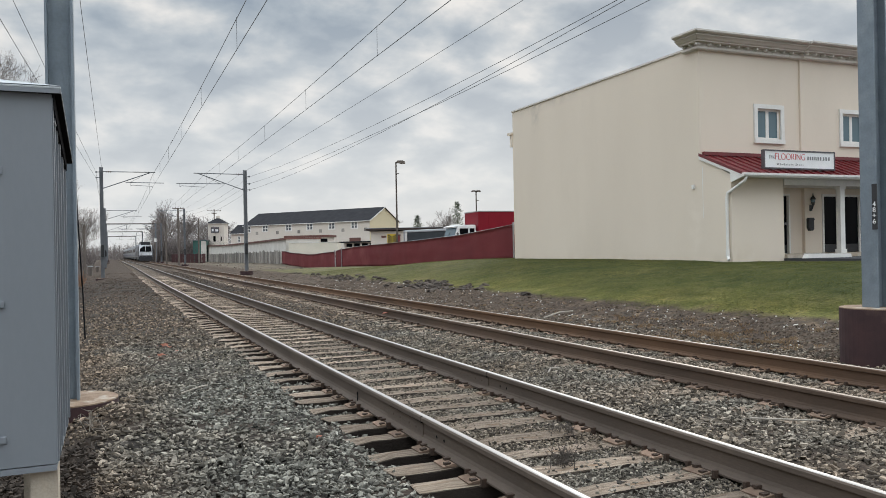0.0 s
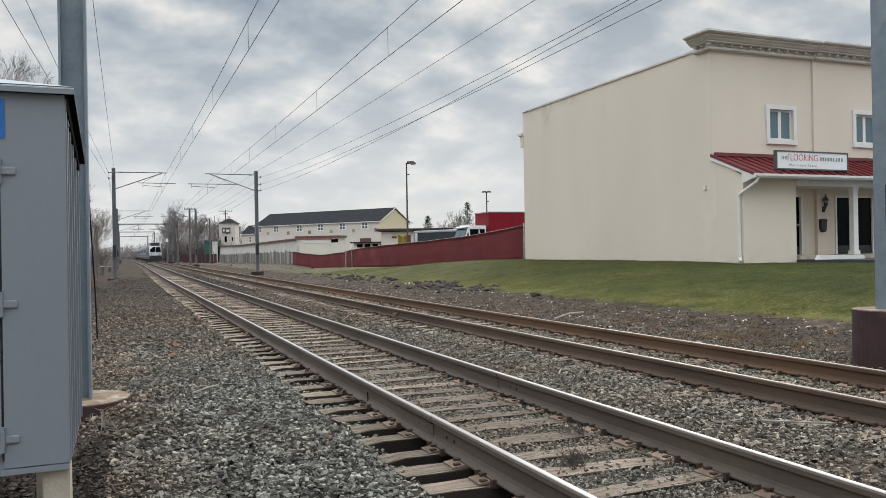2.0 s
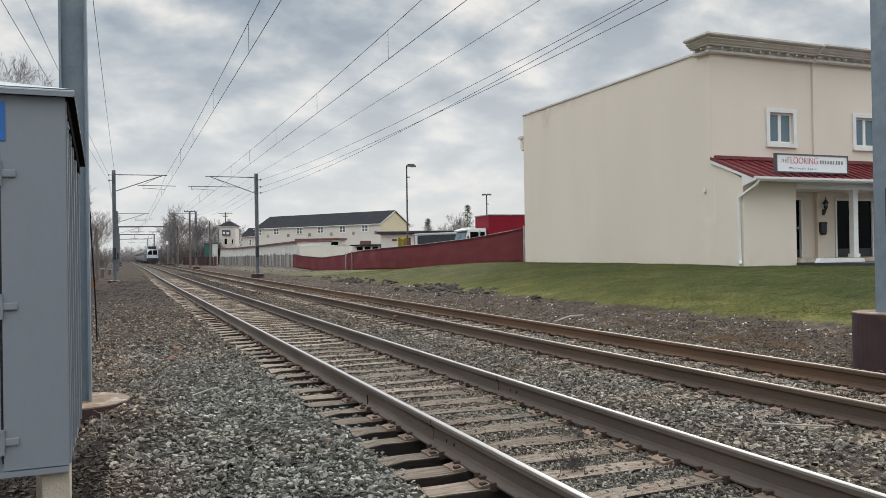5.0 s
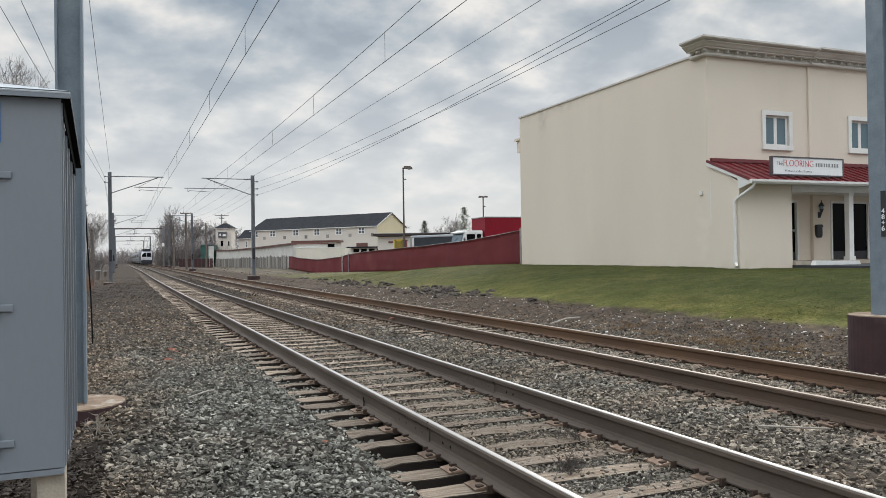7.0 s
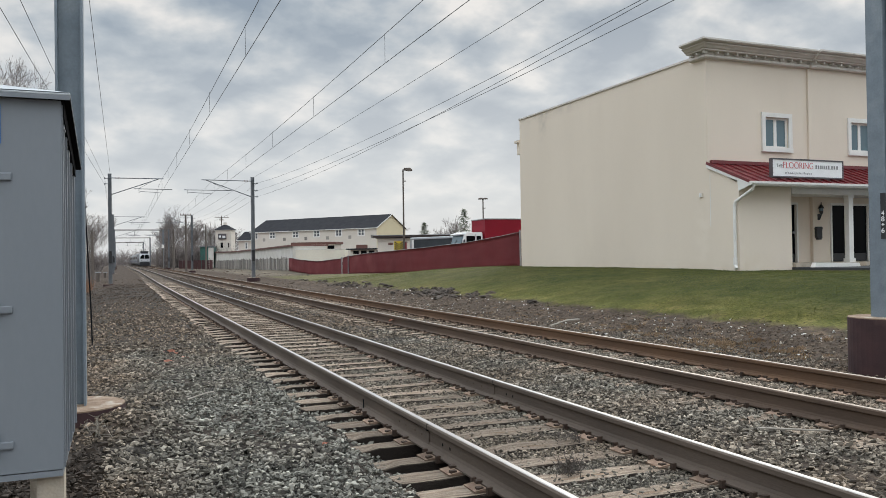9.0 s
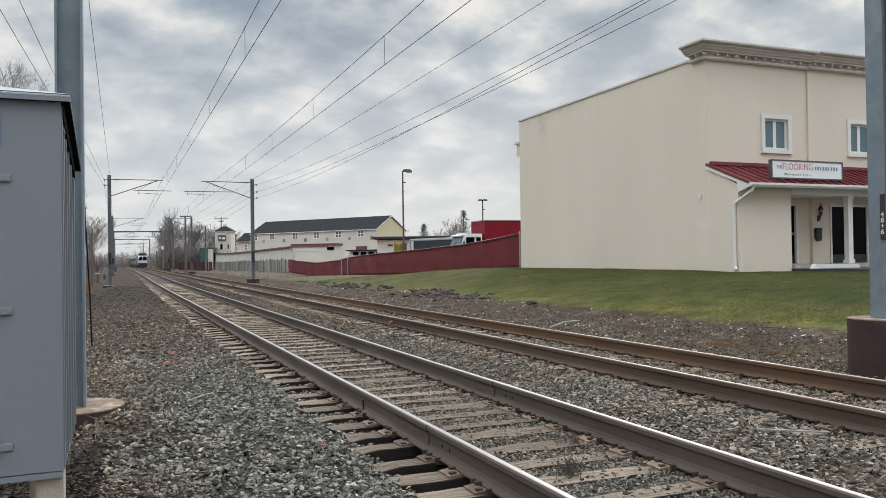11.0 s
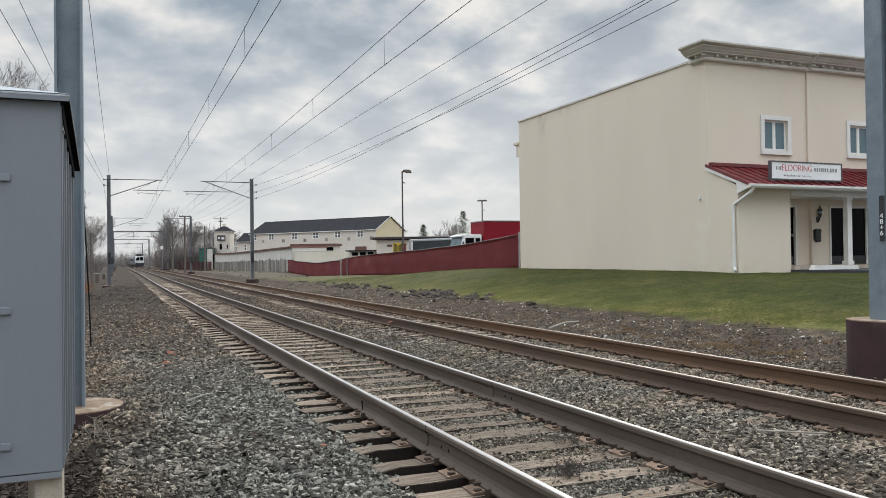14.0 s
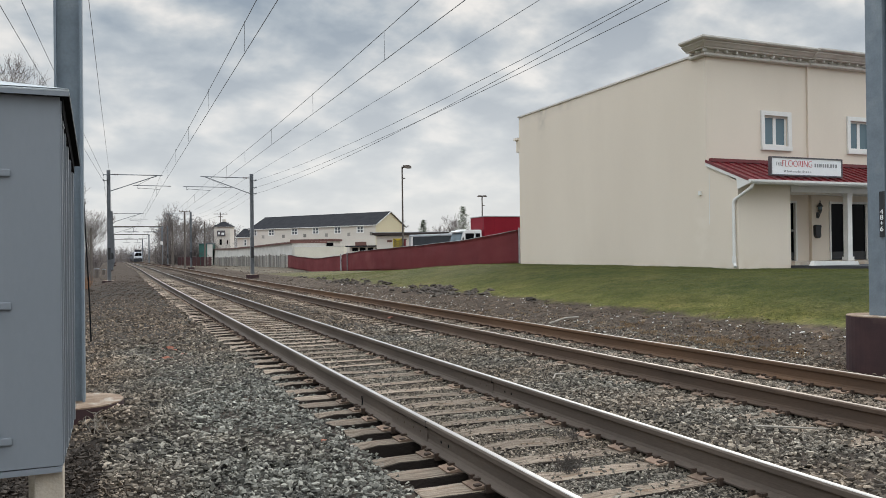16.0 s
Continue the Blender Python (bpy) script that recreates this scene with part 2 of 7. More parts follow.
    left = mixc(span(math2('MULTIPLY', xw, -1.0), 0.2, 1.6), base, mixc(span(noise_at(1.6, 8), 0.35, 0.6), dirt, ballast))
    far = span(sep.outputs[1], 44.0, 66.0)
    leftfar = mixc(math2('MULTIPLY', far, 0.7), left, dirt)
    wob2 = math2('MULTIPLY', math2('SUBTRACT', noise_at(1.1, 8), 0.5), 1.3)
    lawn_in = span(math2('ADD', sep.outputs[0], wob2), 11.45, 11.8)
    lawn_far = span(math2('ADD', math2('MULTIPLY', sep.outputs[1], -1.0), math2('MULTIPLY', wob, 3.0)), -74.0, -60.0)
    lawn_out = span(math2('MULTIPLY', sep.outputs[0], -1.0), -20.6, -20.4)
    f = math2('MULTIPLY', math2('MULTIPLY', lawn_in, lawn_far), lawn_out)
    scrub = ramp(noise_at(0.5, 8), (0.3, (0.07, 0.058, 0.042)), (0.55, (0.12, 0.098, 0.073)), (0.75, (0.185, 0.15, 0.11)))
    wide = mixc(span(sep.outputs[0], 11.0, 13.0), leftfar, mixc(span(sep.outputs[1], 60.0, 72.0), leftfar, scrub))
    wide = mixc(span(math2('MULTIPLY', sep.outputs[0], -1.0), 3.0, 6.0), wide, scrub)
    col = mixc(f, wide, grass)
    L(col, p.inputs["Base Color"])
    p.inputs["Roughness"].default_value = 0.95
    p.inputs["Specular IOR Level"].default_value = 0.15
    b = N("ShaderNodeBump")
    b.inputs["Strength"].default_value, b.inputs["Distance"].default_value = 0.7, 0.022
    turf = math2('SUBTRACT', 1.0, math2('MULTIPLY', f, 0.92))
    L(math2('ADD', math2('MULTIPLY', vor.outputs["Distance"], turf), noise_at(30.0, 4)), b.inputs["Height"])
    L(b.outputs[0], p.inputs["Normal"])
    return m


def stone_material(name):
    """Crushed stone, each piece of its own tone: cool grey where fresh, brown with dirt on the shoulder and further on."""
    m = material(name, (0.245, 0.226, 0.198), (0.172, 0.158, 0.138), 0.88, scale=2.0, fine=90, bump=0.4, island=0.72, spec=0.25, space="World")
    nt = m.node_tree
    N, L = nt.nodes.new, nt.links.new
    p = nt.nodes["Principled BSDF"]
    old = p.inputs["Base Color"].links[0].from_socket
    geo, sep, nz = N("ShaderNodeNewGeometry"), N("ShaderNodeSeparateXYZ"), N("ShaderNodeTexNoise")
    nz.inputs["Scale"].default_value, nz.inputs["Detail"].default_value = 0.8, 7
    L(geo.outputs["Position"], sep.inputs[0]); L(geo.outputs["Position"], nz.inputs["Vector"])

    def span(src, a, b, top=1.0):
        r = N("ShaderNodeMapRange")
        r.inputs["From Min"].default_value, r.inputs["From Max"].default_value, r.inputs["To Max"].default_value = a, b, top
        L(src, r.inputs["Value"])
        return r.outputs[0]

    def total(op, a, b):
        x = N("ShaderNodeMath"); x.operation = op
        L(a, x.inputs[0]); L(b, x.inputs[1])
        return x.outputs[0]

    dirt = total('MAXIMUM', span(sep.outputs[0], 0.75, -0.25), span(sep.outputs[1], 10.0, 19.0))
    dirt = total('MAXIMUM', dirt, span(sep.outputs[0], 2.0, 2.6, 0.55))
    dirt = total('ADD', dirt, span(nz.outputs["Fac"], 0.35, 0.75, 0.7))
    hue = N("ShaderNodeMixRGB"); hue.inputs[1].default_value, hue.inputs[2].default_value = (0.955, 0.985, 0.95, 1), (0.97, 0.80, 0.665, 1)
    L(span(dirt, 0.25, 1.25), hue.inputs[0])
    mul = N("ShaderNodeMixRGB"); mul.blend_type, mul.inputs[0].default_value = 'MULTIPLY', 1.0
    L(old, mul.inputs[1]); L(hue.outputs[0], mul.inputs[2]); L(mul.outputs[0], p.inputs["Base Color"])
    return m


M = {
    "ground": ground_material(),
    "stone": stone_material("ballast_stone"),
    "gravel": material("dark_verge_gravel", (0.132, 0.10, 0.076), (0.085, 0.062, 0.045), 0.9, scale=1.3, fine=70, bump=0.3, island=0.6, spec=0.25, space="World", c3=(0.10, 0.072, 0.052), blot=0.5),
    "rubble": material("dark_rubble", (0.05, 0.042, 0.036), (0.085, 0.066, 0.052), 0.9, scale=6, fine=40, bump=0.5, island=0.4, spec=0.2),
    "grass": material("grass_blades", (0.074, 0.085, 0.023), (0.108, 0.11, 0.033), 0.8, scale=0.5, fine=8, bump=0, island=0.3, spec=0.1, space="World", c3=(0.165, 0.145, 0.055), blot=0.56),
    # sides: tar and painted shade of the tie flanks in one dark colour
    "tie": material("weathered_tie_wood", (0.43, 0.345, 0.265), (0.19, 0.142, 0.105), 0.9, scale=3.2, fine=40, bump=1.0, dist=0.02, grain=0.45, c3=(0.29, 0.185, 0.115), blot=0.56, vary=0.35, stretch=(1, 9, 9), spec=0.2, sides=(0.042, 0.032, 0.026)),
    "tie_rest": material("tie_wood_far", (0.23, 0.185, 0.145), (0.14, 0.11, 0.088), 0.9, scale=2.2, fine=30, bump=0.4, island=0.3, spec=0.2),
    "rust": material("rusty_plate", (0.29, 0.205, 0.15), (0.19, 0.125, 0.088), 0.85, metal=0.2, scale=14, fine=120, bump=0.4, vary=0.35, spec=0.3),
    "spike": material("rusty_spike", (0.058, 0.042, 0.033), (0.085, 0.055, 0.04), 0.85, metal=0.3, scale=30, fine=160, bump=0.4, spec=0.3),
    "rail": material("rail_web", (0.118, 0.09, 0.07), (0.082, 0.063, 0.05), 0.75, metal=0.15, scale=3, fine=70, bump=0.25, spec=0.3, stretch=(1, 0.25, 1)),
    "rail2": material("rusty_rail_web", (0.122, 0.08, 0.054), (0.083, 0.058, 0.043), 0.8, metal=0.15, scale=2, fine=70, bump=0.3, spec=0.3, stretch=(1, 0.25, 1)),
    "rail3": material("orange_rust_rail_web", (0.145, 0.081, 0.044), (0.095, 0.059, 0.039), 0.8, metal=0.1, scale=2, fine=70, bump=0.3, spec=0.3, stretch=(1, 0.25, 1)),
    "shine": material("polished_rail_head", (0.46, 0.445, 0.425), (0.36, 0.34, 0.32), 0.48, metal=0.6, scale=3, fine=60, bump=0.05, stretch=(1, 0.1, 1)),
    "shine2": material("dull_rail_head", (0.37, 0.33, 0.29), (0.28, 0.23, 0.19), 0.5, metal=0.7, scale=3, fine=60, bump=0.05, stretch=(1, 0.1, 1)),
    "steel": material("galvanised_steel", (0.20, 0.238, 0.27), (0.165, 0.198, 0.228), 0.6, metal=0.25, scale=5, fine=40, bump=0.08, c3=(0.23, 0.265, 0.29), blot=0.58),
    "steel_far": material("weathered_mast_steel", (0.19, 0.20, 0.215), (0.14, 0.15, 0.16), 0.7, metal=0.2, scale=2, fine=20, bump=0.1),
    "wire": material("overhead_wire", (0.14, 0.145, 0.155), (0.10, 0.105, 0.11), 0.6, metal=0.5, bump=0),
    "drum": material("maroon_foundation", (0.050, 0.020, 0.020), (0.034, 0.015, 0.016), 0.75, scale=4, fine=60, bump=0.2, c3=(0.10, 0.06, 0.05), blot=0.6),
    "concrete": material("concrete", (0.46, 0.40, 0.32), (0.36, 0.30, 0.235), 0.9, scale=5, fine=70, bump=0.3, c3=(0.40, 0.29, 0.19), blot=0.55),
    "cab": material("grey_cabinet_paint", (0.213, 0.231, 0.252), (0.188, 0.205, 0.226), 0.45, scale=1.3, fine=50, bump=0.01, c3=(0.168, 0.184, 0.203), blot=0.55, stretch=(1, 1, 0.35), grain=0.04),
    "cab_roof": material("pale_cabinet_roof", (0.40, 0.42, 0.43), (0.33, 0.35, 0.36), 0.6, scale=3, fine=50, bump=0.1),
    "blue": material("blue_notice", (0.015, 0.13, 0.42), (0.012, 0.11, 0.36), 0.5, bump=0),
    "black": material("black_metal", (0.018, 0.018, 0.02), (0.026, 0.026, 0.028), 0.5, bump=0.05),
    "stucco": material("beige_stucco", (0.735, 0.645, 0.537), (0.695, 0.607, 0.503), 0.92, scale=0.35, fine=40, bump=0.05, grain=0.03, c3=(0.65, 0.566, 0.468), blot=0.55, stretch=(1, 1, 0.35), spec=0.2, space="World"),
    "trim": material("white_trim", (0.76, 0.74, 0.70), (0.70, 0.68, 0.64), 0.6, scale=3, fine=50, bump=0.05),
    "cornice": material("grey_cornice_paint", (0.64, 0.60, 0.55), (0.56, 0.525, 0.475), 0.7, scale=2, fine=40, bump=0.1, c3=(0.36, 0.33, 0.30), blot=0.62),
    "redroof": material("maroon_metal_roof", (0.165, 0.018, 0.022), (0.13, 0.015, 0.018), 0.4, scale=2, fine=30, bump=0.03, coat=0.2),
    # blue-grey base paints the sky's reflection into the panes
    "glass": glass_dark("window_glass", (0.10, 0.155, 0.18), 0.05),
    "glass_far": glass_dark("far_window_glass", (0.10, 0.108, 0.118), 0.15, 0.4),
    "doorglass": glass_dark("dark_door_glass", (0.003, 0.0035, 0.0045), 0.15, 0.04),
    "asphalt": material("asphalt", (0.055, 0.055, 0.057), (0.04, 0.04, 0.042), 0.9, scale=3, fine=120, bump=0.5),
    # matte black, also for the shade painted below the cabinet's lid
    "matte": material("matte_shade_black", (0.012, 0.012, 0.013), (0.016, 0.016, 0.017), 1.0, bump=0, spec=0.02),
    "stone_far": material("distant_ballast", (0.09, 0.069, 0.053), (0.063, 0.047, 0.036), 0.9, scale=0.6, fine=30, bump=0.2, island=0.45, spec=0.2, space="World", c3=(0.12, 0.09, 0.068), blot=0.5),
    # stem colour lightened to paint in the haze over the far wood
    "hedge": material("dark_thicket_stems", (0.16, 0.136, 0.126), (0.11, 0.093, 0.087), 0.95, scale=1, fine=10, bump=0, island=0.3, spec=0.1),
    "signwhite": material("sign_face", (0.80, 0.80, 0.79), (0.76, 0.76, 0.75), 0.4, bump=0),
    "signred": material("red_lettering", (0.55, 0.03, 0.03), (0.5, 0.025, 0.025), 0.5, bump=0),
    "signgrey": material("dark_lettering", (0.09, 0.08, 0.085), (0.08, 0.07, 0.075), 0.5, bump=0),
    "fence": material("maroon_screen_cloth", (0.235, 0.046, 0.053), (0.195, 0.038, 0.045), 0.55, scale=0.5, fine=45, bump=0.2, c3=(0.32, 0.11, 0.11), blot=0.60, spec=0.4, space="World"),
    "galv": material("galvanised_post", (0.36, 0.36, 0.37), (0.28, 0.28, 0.29), 0.5, metal=0.4, bump=0.05),
    "greywood": material("grey_fence_boards", (0.30, 0.275, 0.245), (0.21, 0.19, 0.17), 0.9, scale=3, fine=30, bump=0.3, vary=0.42, stretch=(4, 4, 1)),
    "siding": material("cream_siding", (0.66, 0.60, 0.53), (0.62, 0.56, 0.49), 0.8, scale=0.4, fine=20, bump=0.1),
    "yellow_siding": material("pale_yellow_siding", (0.66, 0.57, 0.38), (0.62, 0.53, 0.35), 0.8, scale=0.4, fine=20, bump=0.1),
    "shingle": material("charcoal_shingles", (0.028, 0.028, 0.031), (0.04, 0.04, 0.043), 1.0, scale=1.2, fine=16, bump=0.4, spec=0.05),
    "brownroof": material("brown_fascia", (0.15, 0.065, 0.05), (0.115, 0.05, 0.042), 0.7, scale=1, fine=20, bump=0.1),
    "darkband": material("dark_brown_band", (0.055, 0.038, 0.033), (0.042, 0.03, 0.027), 0.8, scale=1, fine=20, bump=0.1),
    "whitewall": material("white_painted_wall", (0.66, 0.63, 0.58), (0.56, 0.53, 0.48), 0.85, scale=0.7, fine=20, bump=0.1, c3=(0.46, 0.43, 0.39), blot=0.6),
    "truckred": material("red_truck_body", (0.225, 0.008, 0.020), (0.19, 0.007, 0.017), 0.5, scale=1, fine=15, bump=0.02, spec=0.2),
    "truckwhite": material("white_cab_paint", (0.78, 0.78, 0.77), (0.72, 0.72, 0.71), 0.35, bump=0.02, coat=0.3),
    "silver": material("silver_trailer_skin", (0.40, 0.41, 0.42), (0.32, 0.33, 0.34), 0.35, metal=0.6, scale=1, fine=20, bump=0.05),
    "darktrailer": material("dark_trailer_side", (0.06, 0.068, 0.072), (0.042, 0.048, 0.053), 0.6, scale=1, fine=15, bump=0.05, spec=0.2),
    "rubber": material("black_tyre", (0.02, 0.02, 0.021), (0.03, 0.03, 0.03), 0.85, bump=0.1),
    "yellow": material("yellow_sign", (0.60, 0.42, 0.02), (0.55, 0.38, 0.02), 0.5, bump=0),
    "green": material("green_shed_panel", (0.035, 0.12, 0.10), (0.03, 0.10, 0.085), 0.6, scale=1, fine=20, bump=0.1),
    "bark": material("grey_brown_bark", (0.115, 0.095, 0.08), (0.075, 0.062, 0.053), 0.95, scale=3, fine=30, bump=0.5),
    # twigs too carry painted distance haze in a paler colour
    "twig": material("bare_twigs", (0.21, 0.18, 0.168), (0.155, 0.132, 0.123), 0.95, scale=1, fine=10, bump=0, island=0.3),
    "conifer": material("conifer_needles", (0.13, 0.155, 0.105), (0.19, 0.21, 0.15), 0.9, scale=1, fine=10, bump=0, island=0.35),
    "polewood": material("utility_pole_wood", (0.16, 0.135, 0.115), (0.11, 0.09, 0.078), 0.95, scale=2, fine=30, bump=0.3, stretch=(6, 6, 1)),
    "cap": material("stained_concrete", (0.28, 0.205, 0.14), (0.17, 0.105, 0.066), 0.9, scale=7, fine=60, bump=0.4, grain=0.3, c3=(0.46, 0.43, 0.37), blot=0.53),
    "cream": material("cream_panel", (0.72, 0.67, 0.56), (0.67, 0.62, 0.51), 0.6, scale=0.8, fine=20, bump=0.03),
    "straw": material("dry_straw", (0.40, 0.285, 0.175), (0.30, 0.205, 0.12), 0.9, scale=2, fine=10, bump=0, island=0.3),
    # soil under the cabinet, darkened to paint in its shade
    "soil": material("dark_shaded_soil", (0.028, 0.024, 0.02), (0.045, 0.036, 0.029), 0.9, scale=8, fine=60, bump=0.8, spec=0.2, space="World"),
    "dark_fence": material("dull_maroon_boards", (0.075, 0.030, 0.030), (0.055, 0.025, 0.025), 0.8, scale=1, fine=12, bump=0.2, vary=0.2),
    "orange": material("orange_dry_brush", (0.24, 0.13, 0.075), (0.17, 0.10, 0.06), 0.9, scale=1, fine=8, bump=0, island=0.3),
    "litter": material("orange_litter", (0.46, 0.19, 0.12), (0.38, 0.14, 0.085), 0.7, scale=20, bump=0.1),
    "stick": material("bleached_stick", (0.36, 0.32, 0.27), (0.26, 0.23, 0.19), 0.9, scale=9, fine=50, bump=0.2),
    "loco_silver": material("loco_silver", (0.62, 0.63, 0.65), (0.55, 0.56, 0.58), 0.35, metal=0.2, scale=1, fine=10, bump=0.02),
    "loco_side": material("loco_dark_side", (0.15, 0.155, 0.17), (0.11, 0.115, 0.13), 0.45, metal=0.2, scale=1, fine=10, bump=0.02),
    "lettergrey": material("grey_lettering", (0.24, 0.235, 0.235), (0.21, 0.205, 0.205), 0.5, bump=0),
    "loco_black": material("loco_black", (0.022, 0.023, 0.028), (0.03, 0.031, 0.036), 0.45, bump=0.02),
    "coach": material("stainless_coach", (0.23, 0.24, 0.255), (0.18, 0.19, 0.205), 0.4, metal=0.6, scale=1, fine=10, bump=0.03, stretch=(1, 0.2, 4)),
    "coachblue": material("blue_coach_band", (0.02, 0.035, 0.09), (0.018, 0.03, 0.08), 0.35, bump=0),
    "insul": material("brown_insulator", (0.10, 0.045, 0.03), (0.08, 0.035, 0.025), 0.3, bump=0),
}


def thin_leaf(mat, share):
    """Blades and needles let a share of the light through."""
    nt = mat.node_tree
    N, L = nt.nodes.new, nt.links.new
    p = nt.nodes["Principled BSDF"]
    out = [n for n in nt.nodes if n.type == 'OUTPUT_MATERIAL'][0]
    tr, mx = N("ShaderNodeBsdfTranslucent"), N("ShaderNodeMixShader")
    L(p.inputs["Base Color"].links[0].from_socket, tr.inputs["Color"])
    mx.inputs[0].default_value = share
    L(p.outputs[0], mx.inputs[1]); L(tr.outputs[0], mx.inputs[2]); L(mx.outputs[0], out.inputs["Surface"])


for key in ("grass", "conifer", "straw"):
    thin_leaf(M[key], 0.5)


def stain(mat, lo, hi, soft, col, amount):
    """A stain with a ragged edge on the world box lo..hi."""
    nt = mat.node_tree
    N, L = nt.nodes.new, nt.links.new
    p = nt.nodes["Principled BSDF"]
    old = p.inputs["Base Color"].links[0].from_socket
    geo, sep, nz = N("ShaderNodeNewGeometry"), N("ShaderNodeSeparateXYZ"), N("ShaderNodeTexNoise")
    nz.inputs["Scale"].default_value, nz.inputs["Detail"].default_value = 2.2, 8
    L(geo.outputs["Position"], sep.inputs[0]); L(geo.outputs["Position"], nz.inputs["Vector"])
    f = None
    for i in range(3):
        for edge, sign in ((lo[i], 1), (hi[i], -1)):
            r = N("ShaderNodeMapRange")
            r.inputs["From Min"].default_value, r.inputs["From Max"].default_value = edge - sign * soft[i], edge + sign * soft[i]
            L(sep.outputs[i], r.inputs["Value"])
            if f is None:
                f = r.outputs[0]
            else:
                m = N("ShaderNodeMath"); m.operation = 'MULTIPLY'
                L(f, m.inputs[0]); L(r.outputs[0], m.inputs[1]); f = m.outputs[0]
    rn = N("ShaderNodeMapRange")
    rn.inputs["From Min"].default_value, rn.inputs["From Max"].default_value = 0.38, 0.62
    rn.inputs["To Max"].default_value = amount
    L(nz.outputs["Fac"], rn.inputs["Value"])
    m = N("ShaderNodeMath"); m.operation = 'MULTIPLY'
    L(f, m.inputs[0]); L(rn.outputs[0], m.inputs[1])
    mx = N("ShaderNodeMixRGB"); mx.inputs[2].default_value = (*col, 1)
    L(m.outputs[0], mx.inputs[0]); L(old, mx.inputs[1]); L(mx.outputs[0], p.inputs["Base Color"])


# streak stain and greyer band under the coping, rusty splashes by the downspout, mud along the wall's foot
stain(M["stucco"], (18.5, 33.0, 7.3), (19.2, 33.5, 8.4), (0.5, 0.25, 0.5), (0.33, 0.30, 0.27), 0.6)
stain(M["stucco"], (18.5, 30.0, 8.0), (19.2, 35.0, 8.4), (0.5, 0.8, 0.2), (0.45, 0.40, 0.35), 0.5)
stain(M["stucco"], (18.5, 20.2, 0.6), (20.2, 20.4, 1.2), (0.4, 0.4, 0.35), (0.55, 0.42, 0.27), 0.5)
stain(M["stucco"], (18.5, 20.0, 0.5), (19.2, 36.0, 0.95), (0.4, 0.4, 0.2), (0.56, 0.46, 0.35), 0.45)
stain(M["stucco"], (18.5, 21.8, 0.9), (19.2, 22.4, 3.2), (0.4, 0.3, 0.6), (0.86, 0.78, 0.68), 0.3)


# ---- ground ----
T1, T2 = 3.15, 6.86          # centre lines of the two tracks
RAIL_H, TIE_TOP = 0.20, -0.215


def ramp_at(x, rows):
    if x <= rows[0][0]:
        return rows[0][1]
    for (a, u), (b, v) in zip(rows[:-1], rows[1:]):
        if x <= b:
            s = (x - a) / (b - a)
            return u + (v - u) * s * s * (3 - 2 * s)
    return rows[-1][1]


CROSS = ((-12, -0.55), (-4, -0.50), (-1.0, -0.42), (-0.5, -0.30), (0.0, -0.225), (0.6, -0.22), (1.5, -0.235), (1.85, -0.25), (2.08, -0.272), (2.3, -0.28), (2.5, -0.25), (4.3, -0.235), (4.7, -0.225), (5.3, -0.22), (5.6, -0.25),
         (8.1, -0.25), (8.3, -0.24), (8.9, -0.30), (10.2, -0.27), (11.2, -0.08))
LAWN_TOP = ((14, 0.82), (20.4, 0.78), (22, 0.83), (27, 0.855), (37, 0.85), (41.7, 0.70), (46.5, 0.47), (52, 0.28), (61, 0.14), (68, 0.04), (73, -0.10), (84, -0.45), (93, -0.22), (100, -0.06), (170, -0.35))


def ground_z(x, y):
    if x < 11.2:
        z = ramp_at(x, CROSS)
        if 1.9 < x < 2.6 and y < 7.2:      # the stones have slipped from under the rail here
            z -= 0.09 * min(1, (x - 1.9) / 0.2) * min(1, (2.6 - x) / 0.2) * min(1, (7.2 - y) / 1.0)
        d = math.hypot(x - 0.02, y - 8.05)
        if d < 0.8:                         # stones heaped against the footing
            z += 0.20 * (1 - d / 0.8)
        return z
    top = ramp_at(y, LAWN_TOP)
    s = min(1.0, (x - 11.2) / 6.3)
    z = -0.08 + (top + 0.08) * (1 - (1 - s) ** 1.6)
    if x > 20.4 and y > 24:      # the yard behind the fence
        z += (0.0 - z) * min(1, (x - 20.4) / 6.0)
    return z


def grid_lines(*spans):
    out = []
    for a, b, n in spans:
        out += [a + (b - a) * i / n for i in range(n)]
    return out + [spans[-1][1]]


def make_ground():
    xs = grid_lines((-900, -60, 6), (-60, -12, 6), (-12, -2, 10), (-2, 13, 100), (13, 22, 30), (22, 60, 12), (60, 1400, 10))
    ys = grid_lines((-120, -4, 6), (-4, 2, 6), (2, 40, 150), (40, 120, 60), (120, 400, 20), (400, 3500, 8))
    v = []
    for y in ys:
        for x in xs:
            z = ground_z(x, y)
            if -2 < x < 20 and 0 < y < 60:
                z += 0.025 * noise.noise((x * 2.1, y * 2.1, 0)) + 0.02 * noise.noise((x * 0.6, y * 0.6, 3))
                if 2.0 < x < 4.6 or 5.5 < x < 8.2:
                    z = min(z, -0.235)
            v.append((x, y, z))
    nx = len(xs)
    f = [(j * nx + i, j * nx + i + 1, (j + 1) * nx + i + 1, (j + 1) * nx + i) for j in range(len(ys) - 1) for i in range(nx - 1)]
    ob = soup("ground", v, f, M["ground"])
    ob.data.polygons.foreach_set("use_smooth", [True] * len(f))
    tagged(ob, "crushed-stone railway bed, brown dirt verge and mown lawn", "ground", kind="structure")
    lot = B()
    box(lot, 21.1, 8.0, 0.55, 44.0, 20.22, 0.875)
    tagged(part("pavement", lot, M["asphalt"]), "dark asphalt parking lot before the shop porch", "pavement", kind="structure")


make_ground()

